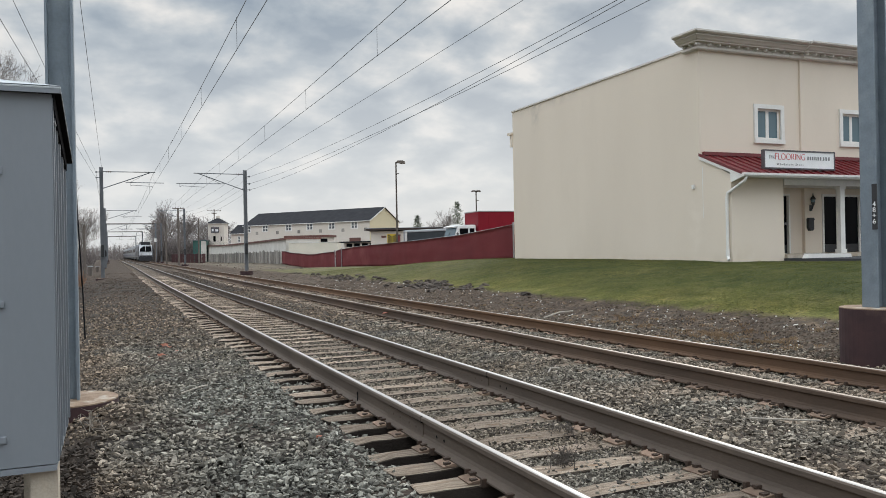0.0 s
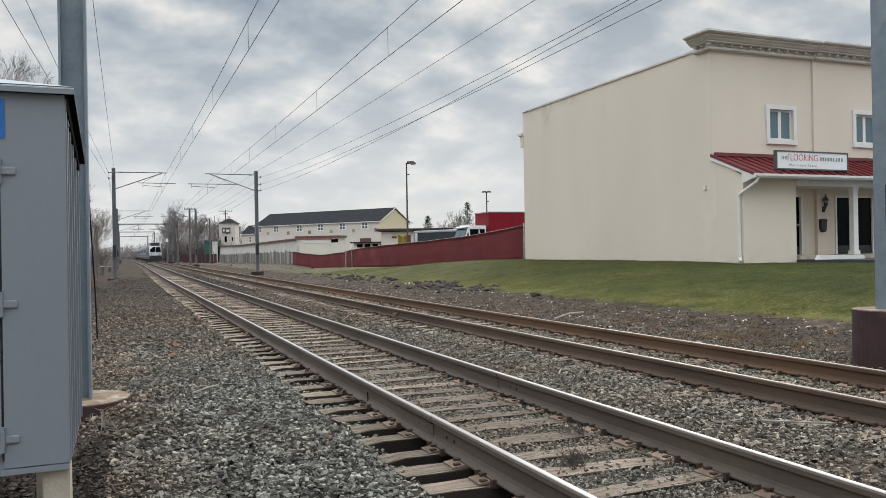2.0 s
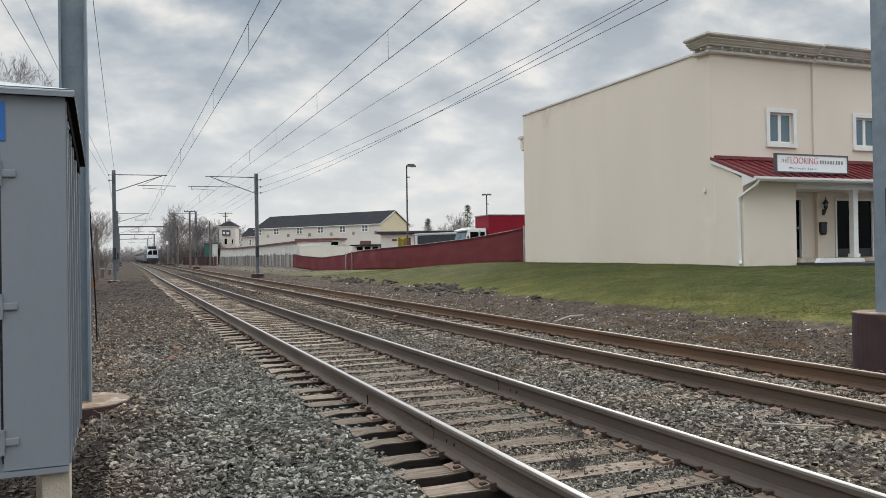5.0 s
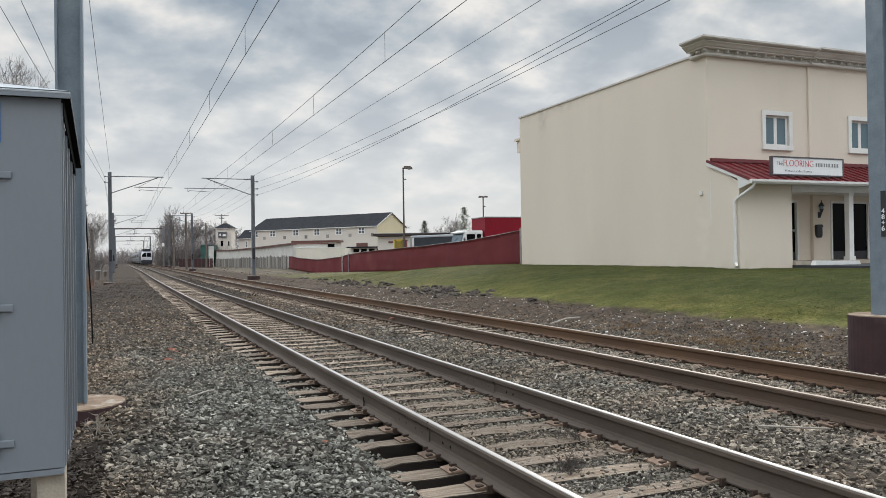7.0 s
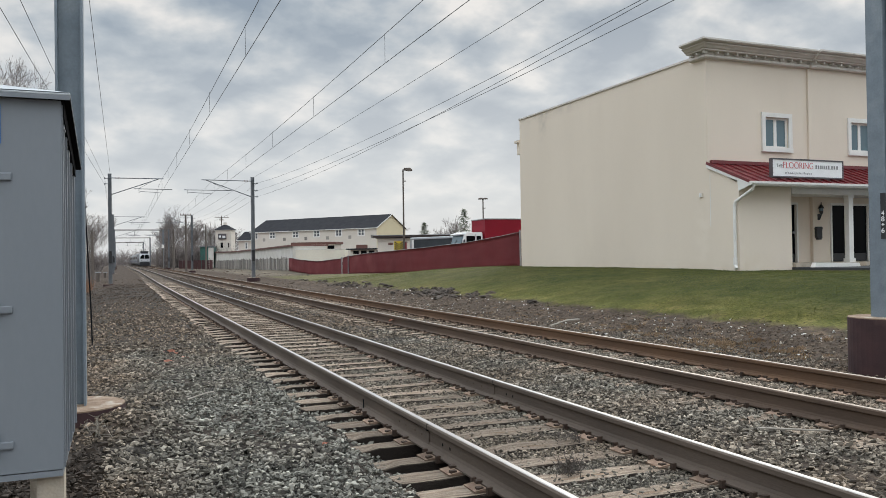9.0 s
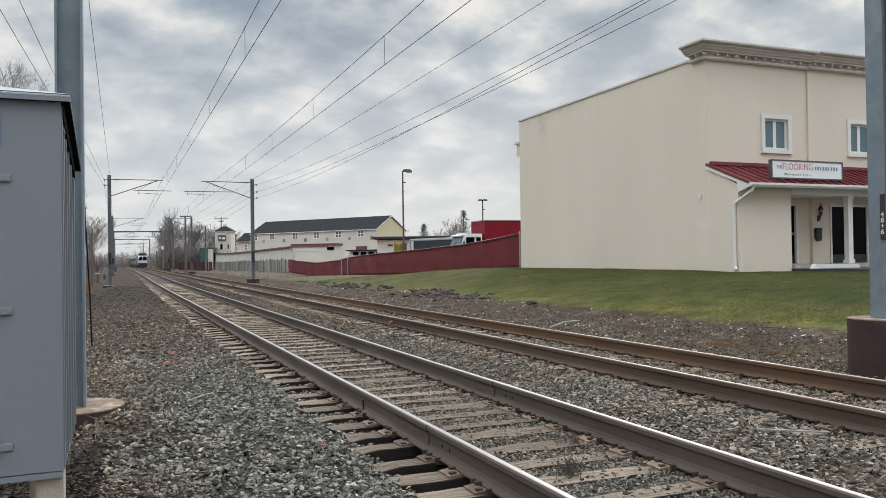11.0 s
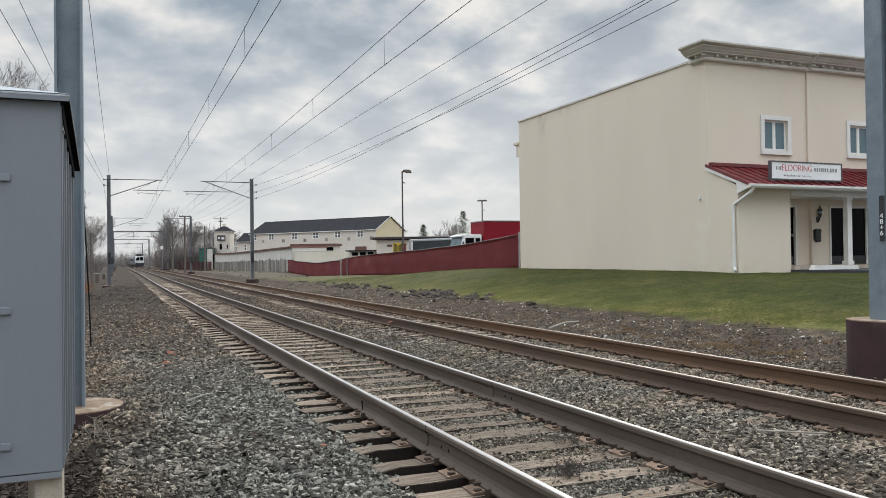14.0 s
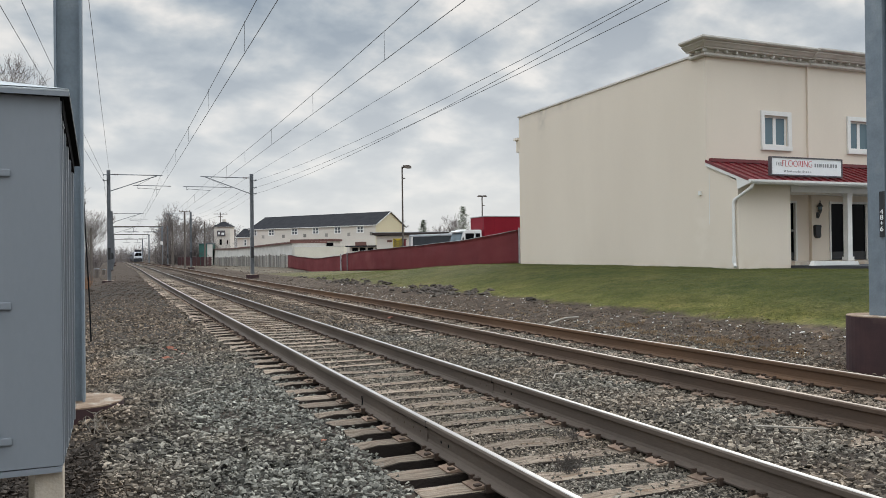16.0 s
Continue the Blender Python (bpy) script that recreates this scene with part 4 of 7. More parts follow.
def words(parent, text, x, z, size, mat, y, width=None, name="lettering", gap=1.0, m=None, thin=0.022):
    c = bpy.data.curves.new(name, 'FONT')
    c.body, c.size, c.extrude, c.space_character, c.offset = text, size, 0.004, gap, -thin * size
    tmp = bpy.data.objects.new(name, c)
    scene.collection.objects.link(tmp)
    bpy.context.view_layer.update()
    me = bpy.data.meshes.new_from_object(tmp.evaluated_get(bpy.context.evaluated_depsgraph_get()))
    bpy.data.objects.remove(tmp)
    xs = [v.co.x for v in me.vertices]
    k = (width / (max(xs) - min(xs))) if width else 1.0
    x_min = min(xs)
    for v in me.vertices:
        v.co = Vector(((v.co.x - x_min) * k, v.co.y, v.co.z))
    # one object for each character
    link = list(range(len(me.vertices)))

    def root(i):
        while link[i] != i:
            i = link[i]
        return i

    for e in me.edges:
        a, b = root(e.vertices[0]), root(e.vertices[1])
        link[a] = b
    groups = {}
    for p in me.polygons:
        groups.setdefault(root(p.vertices[0]), []).append(list(p.vertices))
    ob = None
    for faces in groups.values():
        ids = sorted({i for q in faces for i in q})
        at = {i: k for k, i in enumerate(ids)}
        ch = bpy.data.meshes.new("letter")
        ch.from_pydata([me.vertices[i].co for i in ids], [], [[at[i] for i in q] for q in faces])
        ob = link_mesh("letter", ch, M[mat], parent)
        ob.matrix_basis = m or pose(x, y, z, 90, 0, 0)
    return ob


def make_sign():
    x0, x1, z0, z1, y = 20.20, 23.36, 3.935, 4.485, YP - 0.25
    s = thing("shop_sign", "white lettered shop sign in dark frame on the porch roof", "sign")
    f = B()
    e = 0.045
    box(f, x0 - e, y - 0.05, z1, x1 + e, y + 0.08, z1 + e); box(f, x0 - e, y - 0.05, z0 - e, x1 + e, y + 0.08, z0)
    box(f, x0 - e, y - 0.05, z0, x0, y + 0.08, z1); box(f, x1, y - 0.05, z0, x1 + e, y + 0.08, z1)
    part("sign_frame", f, M["signgrey"], s)
    part("sign_face", boxes((x0, y - 0.03, z0, x1, y + 0.07, z1)), M["signwhite"], s)
    w = x1 - x0
    yy = y - 0.037
    words(s, "THE", x0 + w * 0.055, z0 + 0.29, 0.18, "signgrey", yy, w * 0.085)
    words(s, "FLOORING", x0 + w * 0.148, z0 + 0.265, 0.325, "signred", yy, w * 0.42)
    # the trade name's last part as plain bars
    x = x0 + w * 0.60
    for k, u in enumerate((0.8, 0.8, 0.75, 0.3, 0.65, 0.85, 0.75, 0.2, 0.8, 0.9, 1.0)):
        step = w * 0.345 / 9.6
        a, b, c, d = x + step * u * 0.18, x + step * u * 0.82, z0 + 0.285, z0 + (0.31 if u == 0.2 else 0.405)
        part("bar", boxes((a, yy - 0.003, c, b, yy + 0.004, d)), M["lettergrey"], s)
        x += step * (u + 0.17)
    words(s, "Wholesale Store", x0 + w * 0.165, z0 + 0.08, 0.11, "signgrey", yy, w * 0.385, gap=1.5)
    for x in (x0 + 0.5, x1 - 0.5):
        part("bracket", boxes((x - 0.03, y + 0.081, 3.72, x + 0.03, y + 0.14, z1 - 0.1)), M["galv"], s)
    return s


make_sign()
ws = extrude(B(), [(21.2, 0.875), (23.3, 0.875), (23.24, 1.0), (21.30, 1.03)], YP - 1.0, YP - 0.82)
tagged(part("wheel_stop", ws, M["trim"]), "white concrete wheel stop on the asphalt by the porch", "wheel stop")
tagged(part("wheel_stop", boxes((24.2, YP - 1.0, 0.875, 26.0, YP - 0.82, 1.01)), M["trim"]), "white concrete wheel stop on the asphalt by the porch", "wheel stop")


# ---- cabinet and catenary ----
def make_cabinet():
    x1, y0, y1, z0, z1 = -0.265, 4.66, 5.95, 0.285, 2.262
    x0, xd = -2.1, -0.572
    turn = Matrix(((0, -1, 0, 0), (1, 0, 0, 0), (0, 0, 1, 0), (0, 0, 0, 1)))
    s = thing("signal_cabinet", "tall grey painted steel railway signal cabinet on concrete legs", "cabinet")
    # the shell, its right side a step back from the corner trim
    part("body", extrude(B(), [(y0 + 0.012, z0), (y1, z0), (y1, z1 - 0.245), (y0 + 0.012, z1 - 0.018)], -x1 + 0.065, -x0, turn), M["cab"], s)
    part("front_frame", boxes((xd, y0 - 0.012, z0 + 0.005, x1 - 0.001, y0 + 0.011, z1 - 0.022)), M["cab"], s)
    d = part("door", box(B(), x0 + 0.08, y0 - 0.014, z0 + 0.07, xd - 0.012, y0 + 0.011, z1 - 0.03, bevel=0.004), M["cab"], s)
    part("door_gap", boxes((xd - 0.011, y0 + 0.002, z0 + 0.04, xd - 0.001, y0 + 0.0115, z1 - 0.02)), M["black"], s)
    for z in (0.44, 1.14, 1.83):
        h = B()
        rod(h, (xd - 0.006, y0 - 0.024, z - 0.065), (xd - 0.006, y0 - 0.024, z + 0.065), 0.013)
        box(h, xd + 0.004, y0 - 0.026, z - 0.020, xd + 0.072, y0 - 0.0125, z + 0.020, bevel=0.0065)
        part("hinge", h, M["cab"], d)
    part("notice", boxes((xd - 0.32, y0 - 0.018, 2.0, xd + 0.024, y0 - 0.0145, 2.205)), M["blue"], d, "blue notice plate")
    # side: upright ribs with deep bays between them
    for y in (y0 + 0.026, y0 + 0.17, y0 + 0.40, y0 + 0.66, y0 + 0.95, y1 - 0.03):
        part("rib", boxes((x1 - 0.0649, y - 0.018, z0 + 0.01, x1 + 0.006, y + 0.018, z1 - 0.04)), M["cab"], s)
    zl = z1 - 0.018
    # lid: a folded sheet that overhangs and falls to the back
    top = extrude(B(), [(y0 - 0.055, zl + 0.026), (y0 - 0.035, zl + 0.034), (y1 + 0.10, zl - 0.204), (y1 + 0.10, zl - 0.21), (y0 - 0.03, zl + 0.027), (y0 - 0.055, zl + 0.019)],
                  -x1 - 0.045, -x0 + 0.05, turn)
    lid = part("lid", top, M["cab_roof"], s, "pale sloping lid")
    # added black sheet that paints shade on the lid's underside
    shade_sheet = extrude(B(), [(y0 - 0.04, zl + 0.014), (y0 - 0.03, zl + 0.022), (y1 + 0.09, zl - 0.214), (y1 + 0.09, zl - 0.222)], -x1 - 0.042, -x1 + 0.0, turn)
    cr = B()
    a, b, c, d, e = [cr.verts.new(q) for q in ((x0 - 0.05, y0 - 0.045, zl + 0.036), (x1 + 0.042, y0 - 0.045, zl + 0.036), (x1 + 0.042, y1 + 0.09, zl - 0.19), (x0 - 0.05, y1 + 0.09, zl - 0.19), (-1.25, y0 + 0.62, zl + 0.225))]
    for q in ((a, b, e), (b, c, e), (c, d, e), (d, a, e), (d, c, b, a)):
        cr.faces.new(q)
    part("lid_crown", cr, M["cab_roof"], lid)
    part("lid_shade_sheet", shade_sheet, M["matte"], lid)
    lip = boxes((x0 - 0.05, y0 - 0.056, zl - 0.006, x1 + 0.045, y0 - 0.046, zl + 0.0175))
    part("lip", lip, M["cab"], lid)
    edge = extrude(B(), [(y0 - 0.045, zl + 0.016), (y0 - 0.045, zl + 0.020), (y1 + 0.10, zl - 0.213), (y1 + 0.10, zl - 0.217)], -x1 - 0.046, -x1 - 0.043, turn)
    part("side_edge", edge, M["cab_roof"], lid)
    # black panel paints the shade inside the gap below the lid
    gap = extrude(B(), [(y0 + 0.012, z1 - 0.10), (y0 + 0.012, z1 - 0.005), (y1 - 0.01, z1 - 0.215), (y1 - 0.01, z1 - 0.30)], -x1 - 0.012, -x1 + 0.0648, turn)
    part("vent_shade_panel", gap, M["matte"], s)
    part("vent_strip", boxes((x1 - 0.064, y0 + 0.05, z1 - 0.16, x1 + 0.01, y0 + 0.20, z1 - 0.15)), M["cab"], s)
    part("base_frame", boxes((x0, y0 - 0.018, z0 - 0.03, x1 - 0.006, y1, z0 - 0.001)), M["cab"], s)
    for x in (x1 - 0.155, x0 + 0.1):
        for y in (y0 + 0.03, y1 - 0.3):
            x = x - (0.12 if y > 5 else 0.0)
            part("leg", boxes((x + 0.02, y, -0.6, x + 0.15, y + 0.2, z0 - 0.031)), M["concrete"], s)
    # a low heap of soil, the cabinet's shade painted into its dark colour
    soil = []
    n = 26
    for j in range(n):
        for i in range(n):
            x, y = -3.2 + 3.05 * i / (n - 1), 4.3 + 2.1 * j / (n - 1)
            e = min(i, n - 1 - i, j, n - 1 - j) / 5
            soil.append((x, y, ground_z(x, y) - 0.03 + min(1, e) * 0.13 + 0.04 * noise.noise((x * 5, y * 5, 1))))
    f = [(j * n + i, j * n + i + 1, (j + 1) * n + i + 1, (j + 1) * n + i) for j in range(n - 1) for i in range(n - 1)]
    tagged(soup("soil_patch", soil, f, M["soil"]), "dark soil under the signal cabinet, its shade painted into the colour", "soil", kind="structure")
    return s


make_cabinet()


def h_section(bm, x, y, z0, z1, w=0.25, d=0.25, tf=0.022, tw=0.016):
    a, b, c = w / 2, d / 2, tw / 2
    pts = [(-a, -b), (a, -b), (a, -b + tf), (c, -b + tf), (c, b - tf), (a, b - tf), (a, b), (-a, b), (-a, b - tf), (-c, b - tf), (-c, -b + tf), (-a, -b + tf)]
    lo = [bm.verts.new((x + v, y - u, z0)) for u, v in pts]      # flanges along the track
    hi = [bm.verts.new((x + v, y - u, z1)) for u, v in pts]
    for i in range(12):
        j = (i + 1) % 12
        bm.faces.new((lo[i], lo[j], hi[j], hi[i]))
    bm.faces.new(list(reversed(lo))); bm.faces.new(hi)
    return bm


def drum_base(bm, x, y, z0, z1, r=0.5):
    bmesh.ops.create_cone(bm, cap_ends=True, segments=40, radius1=r, radius2=r, depth=z1 - z0, matrix=Matrix.Translation((x, y, (z0 + z1) / 2)))
    return bm


MAST_Y = (8.6, 61.8, 115.0, 168.0)
XL, XR = -0.41, 9.72


def make_mast(x, y, side, top, near, drum, ztop):
    """A steel mast on a round footing with a bracket arm over its track; side +1 reaches to the right."""
    s = thing("catenary_mast", ("grey-blue steel H-beam catenary mast on a maroon round footing" if near else "grey steel catenary mast with a bracket arm over the track"),
              "catenary mast", "catenary masts")
    mat = M["steel"] if near else M["steel_far"]
    part("column", h_section(B(), x, y, ztop - 0.02, top), mat, s)
    part("footing", drum_base(B(), x, y, -0.6, ztop, drum), M["drum"], s, "maroon painted concrete footing")
    part("footing_cap", drum_base(B(), x, y, ztop, ztop + 0.012, drum - 0.006), M["cap"], s)
    if not near:
        part("number_board", boxes((x - 0.10, y - 0.15, 1.3, x + 0.10, y - 0.126, 2.15)), M["black"], s)
    zc = 6.42
    if side > 0:
        arm, strut, reg, steady = 3.15, 2.80, (1.10, 3.75), (1.45, 2.98)
    else:
        arm, strut, reg, steady = 5.85, 6.2, (8.1, 4.6), (4.85, 6.56)
    b = bend(y)
    r = 0.033
    part("top_arm", rod(B(), (x, y, 7.44), (arm + b, y, 7.46), r), mat, s)
    part("strut", rod(B(), (x, y, 6.20), (strut + b, y, 7.43), r), mat, s)
    part("register_tube", rod(B(), (reg[0] + b, y, 6.69), (reg[1] + b, y, 6.68), 0.026), mat, s)
    a = B()
    k = 1 if steady[1] > steady[0] else -1
    pipe(a, [(steady[0] + b, y, 6.68), (steady[0] + b, y, 6.42), (steady[0] + b + 0.12 * k, y, 6.50), (steady[1] + b, y, zc)], 0.017, 6)
    part("steady_arm", a, mat, s)
    a = B()
    for d in (0.0, 0.12, 0.24):
        rod(a, (x + side * (0.35 + d), y, 7.44), (x + side * (0.39 + d), y, 7.44), 0.06)
    part("insulator", a, M["insul"], s)
    part("stay", rod(B(), (strut + b - side * 0.5, y, 7.2), (reg[0] + b + side * 0.3, y, 6.69), 0.012, n=6), mat, s)
    for z in ((7.27, 6.72, 6.25) if side < 0 else (7.40, 7.0)):
        a = B()
        rod(a, (x, y - 0.10, z), (x - side * 0.33, y - 0.10, z), 0.025)
        rod(a, (x - side * 0.33, y - 0.10, z - 0.06), (x - side * 0.33, y - 0.10, z + 0.06), 0.045)
        part("wire_bracket", a, mat, s)
    return s


for k, y in enumerate(MAST_Y):
    make_mast(XL, y, 1, 7.75, k == 0, 0.48 if k == 0 else 0.50, -0.03 if k == 0 else -0.22)
    make_mast(XR, y - (0.89 if k == 0 else 0), -1, 7.75, k == 0, 0.47 if k == 0 else 0.48, 0.47 if k == 0 else 0.02)


def sag_wire(pts, sag, r=0.012, n=10):
    """One wire over several supports, hanging between them."""
    line = []
    for a, b in zip(pts[:-1], pts[1:]):
        a, b = Vector(a), Vector(b)
        line += [a.lerp(b, i / n) - Vector((0, 0, sag * 4 * (i / n) * (1 - i / n))) for i in range(n)]
    line.append(Vector(pts[-1]))
    bm = B()
    rings = [[bm.verts.new(q + Vector((r * math.cos(k * 1.2566), 0, r * math.sin(k * 1.2566)))) for k in range(5)] for q in line]
    for r0, r1 in zip(rings[:-1], rings[1:]):
        for k in range(5):
            bm.faces.new((r0[k], r0[(k + 1) % 5], r1[(k + 1) % 5], r1[k]))
    bmesh.ops.recalc_face_normals(bm, faces=bm.faces[:])
    return bm


SUP = (-45.0, 7.9, 61.8, 115.0, 168.0, 221.0, 275.0)


def make_wires():
    for x, zc, zm, first in ((2.98, 6.43, 7.33, 11.7), (6.57, 6.43, 7.33, 11.3)):
        s = thing("overhead_line", "thin dark overhead contact line hung above the track", "overhead line", "overhead lines")
        off = [-0.14 if x > 5 and y < 10 else 0.0 for y in SUP]        # the line swings from side to side between masts
        part("contact_wire", sag_wire([(x + o + bend(y), y, zc) for y, o in zip(SUP, off)], 0.0, 0.0085), M["wire"], s)
        part("messenger_wire", sag_wire([(x + o + bend(y), y, zm) for y, o in zip(SUP, off)], 0.22, 0.0085), M["wire"], s)
        y = first
        while y < 170:
            u = ((y - 7.9) % 53.6) / 53.6
            d = x + bend(y) + (off[1] * (1 - u) if y < 61.8 else 0.0)
            part("dropper", rod(B(), (d, y, zc), (d, y, zm - 0.88 * u * (1 - u)), 0.006, n=5), M["wire"], s)
            y += 8.1
    far = [(y, 0.0) for y in SUP[3:]]
    for (x, z), z2, sag in (((9.76, 7.72), 7.70, 0.10), ((10.05, 6.75), 7.27, 0.47), ((10.07, 6.80), 6.25, 0.50), ((10.05, 6.40), 6.72, 0.39), ((-0.62, 7.9), 7.78, 0.1)):
        pts = [(x, -45.0, z), (x, 7.9, z), (x if x > 0 else -0.38, 61.8, z2)] + [(x if x > 0 else -0.40, y, z2) for y, _ in far]
        tagged(part("feeder_wire", sag_wire(pts, sag, 0.0075), M["wire"]), "thin dark feeder wire strung from mast to mast", "wire", "feeder wires")
    for xa, za, zb in ((-2.86, 7.25, 6.95), (-2.44, 7.65, 7.38)):
        pts = [(xa - 2.2, -45.0, za), (xa, 7.9, za), (-0.74, 61.8, zb)] + [(-0.74, y, zb) for y, _ in far]
        tagged(part("feeder_wire", sag_wire(pts, 0.05, 0.0075), M["wire"]), "thin dark feeder wire strung from mast to mast", "wire", "feeder wires")


make_wires()


def number_plate():
    x, y = XR, 7.71
    s = thing("mast_plate", "narrow black plate with white characters on the mast", "sign")
    part("plate", boxes((x - 0.146, y - 0.140, 1.545, x - 0.126, y - 0.070, 2.165)), M["black"], s)
    z = 1.86
    for c in "48+6":
        words(s, c, 0, 0, 0.095, "signwhite", 0, 0.046, m=pose(x - 0.151, y - 0.085, z, 90, 0, -90), thin=0.0)
        z -= 0.078


number_plate()


# ---- fence and yard ----
FX = 20.3


def fence_top(y):
    return ramp_at(y, ((38, 2.68), (42.5, 2.40), (47, 2.21), (55, 2.03), (62, 1.90), (68, 1.78), (72.2, 1.60), (76.4, 1.34), (84.7, 1.13), (93.3, 1.30), (99.5, 1.57)))


def make_fence():
    s = thing("screen_fence", "maroon cloth-screened chain-link fence with galvanised posts", "fence")
    ys = [37.9 + i * 2.5 for i in range(26)]
    for y0, y1 in ((37.9, 72.3), (72.42, 74.5), (74.6, 100.4)):
        bm = B()
        n, m = max(4, int((y1 - y0) * 3)), 8
        v = []
        for j in range(m + 1):
            row = []
            for k in range(n + 1):
                y = y0 + (y1 - y0) * k / n
                z0, z1 = ground_z(FX, y) - 0.02, fence_top(y)
                w = 0.045 * noise.noise((y * 0.35, j * 0.35, 2.0)) + 0.02 * noise.noise((y * 1.3, j * 0.8, 5.0))
                row.append(bm.verts.new((FX - 0.09 - w, y, z0 + (z1 - z0) * j / m)))
            v.append(row)
        for j in range(m):
            for k in range(n):
                bm.faces.new((v[j][k], v[j + 1][k], v[j + 1][k + 1], v[j][k + 1]))
        bmesh.ops.solidify(bm, geom=bm.faces[:], thickness=0.006)
        part("screen_cloth", bm, M["fence"], s, "maroon screen cloth", smooth=True)
    for a, b in zip(ys[:-1], ys[1:]):
        part("top_rail", rod(B(), (FX - 0.09, a, fence_top(a) + 0.008), (FX - 0.09, b, fence_top(b) + 0.004), 0.017, n=8), M["galv"], s)
    for i, y in enumerate(ys):
        p = B()
        x = FX
        rod(p, (x, y, ground_z(FX, y) - 0.3), (x, y, fence_top(y) + 0.03), 0.032, n=10)
        part("post", p, M["galv"], s)
    # the leaf ends that stand before the cloth
    for y in (37.9, 72.3, 74.6):
        p = B()
        rod(p, (FX - 0.14, y, ground_z(FX, y) - 0.3), (FX - 0.14, y, fence_top(y) + 0.08), 0.045, n=10)
        bmesh.ops.create_icosphere(p, subdivisions=1, radius=0.05, matrix=Matrix.Translation((FX - 0.14, y, fence_top(y) + 0.08)))
        part("gate_post", p, M["galv"], s)


make_fence()


def make_board_fence():
    s = thing("board_fence", "weathered grey board fence with uneven tops", "fence")
    r2 = random.Random(8)
    y = 101.5
    while y < 181.5:
        h = 1.75 + r2.uniform(-0.12, 0.1)
        z = ground_z(FX, y) - 0.1
        part("board", boxes((FX - 0.02 + r2.uniform(-.03, .03), y, z, FX + 0.02, y + 0.62, z + h)), M["greywood"], s)
        if int((y - 101.5) / 0.7) % 4 == 0:
            part("post", boxes((FX - 0.12, y + 0.62, z, FX - 0.021, y + 0.72, z + h + 0.15)), M["greywood"], s)
        y += 0.70


make_board_fence()


def gable_house(s, L, D, eave, ridge, wall, gable, roof, over=0.4):
    """A long house in its own space: front along x at y = 0, depth to -y."""
    part("wall", boxes((0, -D, -0.5, L, 0, eave)), M[wall], s)
    g = extrude(B(), [(0, eave), (-D, eave), (-D / 2, ridge)], -0.001, 0.2, Matrix(((0, 1, 0, 0), (1, 0, 0, 0), (0, 0, 1, 0), (0, 0, 0, 1))))
    box(g, -0.03, -D, -0.5, -0.002, 0, eave)
    part("gable", g, M[gable], s)
    r = B()
    t = 0.18
    k = (ridge - eave) / (D / 2)
    extrude(r, [(over, eave - k * over), (-D / 2, ridge), (-D - over, eave - k * over), (-D - over, eave - k * over + t), (-D / 2, ridge + t), (over, eave - k * over + t)],
            -over, L + over, Matrix(((0, 1, 0, 0), (1, 0, 0, 0), (0, 0, 1, 0), (0, 0, 0, 1))))
    part("roof", r, M[roof], s, "charcoal shingle roof")
    part("fascia", boxes((-over, over + 0.001, eave - k * over + 0.02, L + over, over + 0.08, eave - k * over + t - 0.02)), M["trim"], s)
    rk = B()
    for a, b in (((over, eave - k * over), (-D / 2, ridge)), ((-D / 2, ridge), (-D - over, eave - k * over))):
        extrude(rk, [(a[0], a[1] + 0.02), (b[0], b[1] + 0.02), (b[0], b[1] + t), (a[0], a[1] + t)], -over - 0.06, -over - 0.001, Matrix(((0, 1, 0, 0), (1, 0, 0, 0), (0, 0, 1, 0), (0, 0, 0, 1))))
    part("rake_board", rk, M["trim"], s)


def flat_window(s, x, z, w, h, cols=2, mat="trim", y=0.0):
    f = boxes((x - w / 2 - 0.16, y + 0.001, z - h / 2 - 0.16, x + w / 2 + 0.16, y + 0.05, z + h / 2 + 0.16))
    win = part("window", f, M[mat], s)
    for c in range(cols):
        for r in range(2):
            a = x - w / 2 + w * c / cols + 0.07
            b = z - h / 2 + h * r / 2 + 0.03
            part("pane", boxes((a, y + 0.051, b, a + w / cols - 0.21, y + 0.06, b + h / 2 - 0.12)), M["glass_far"], win)


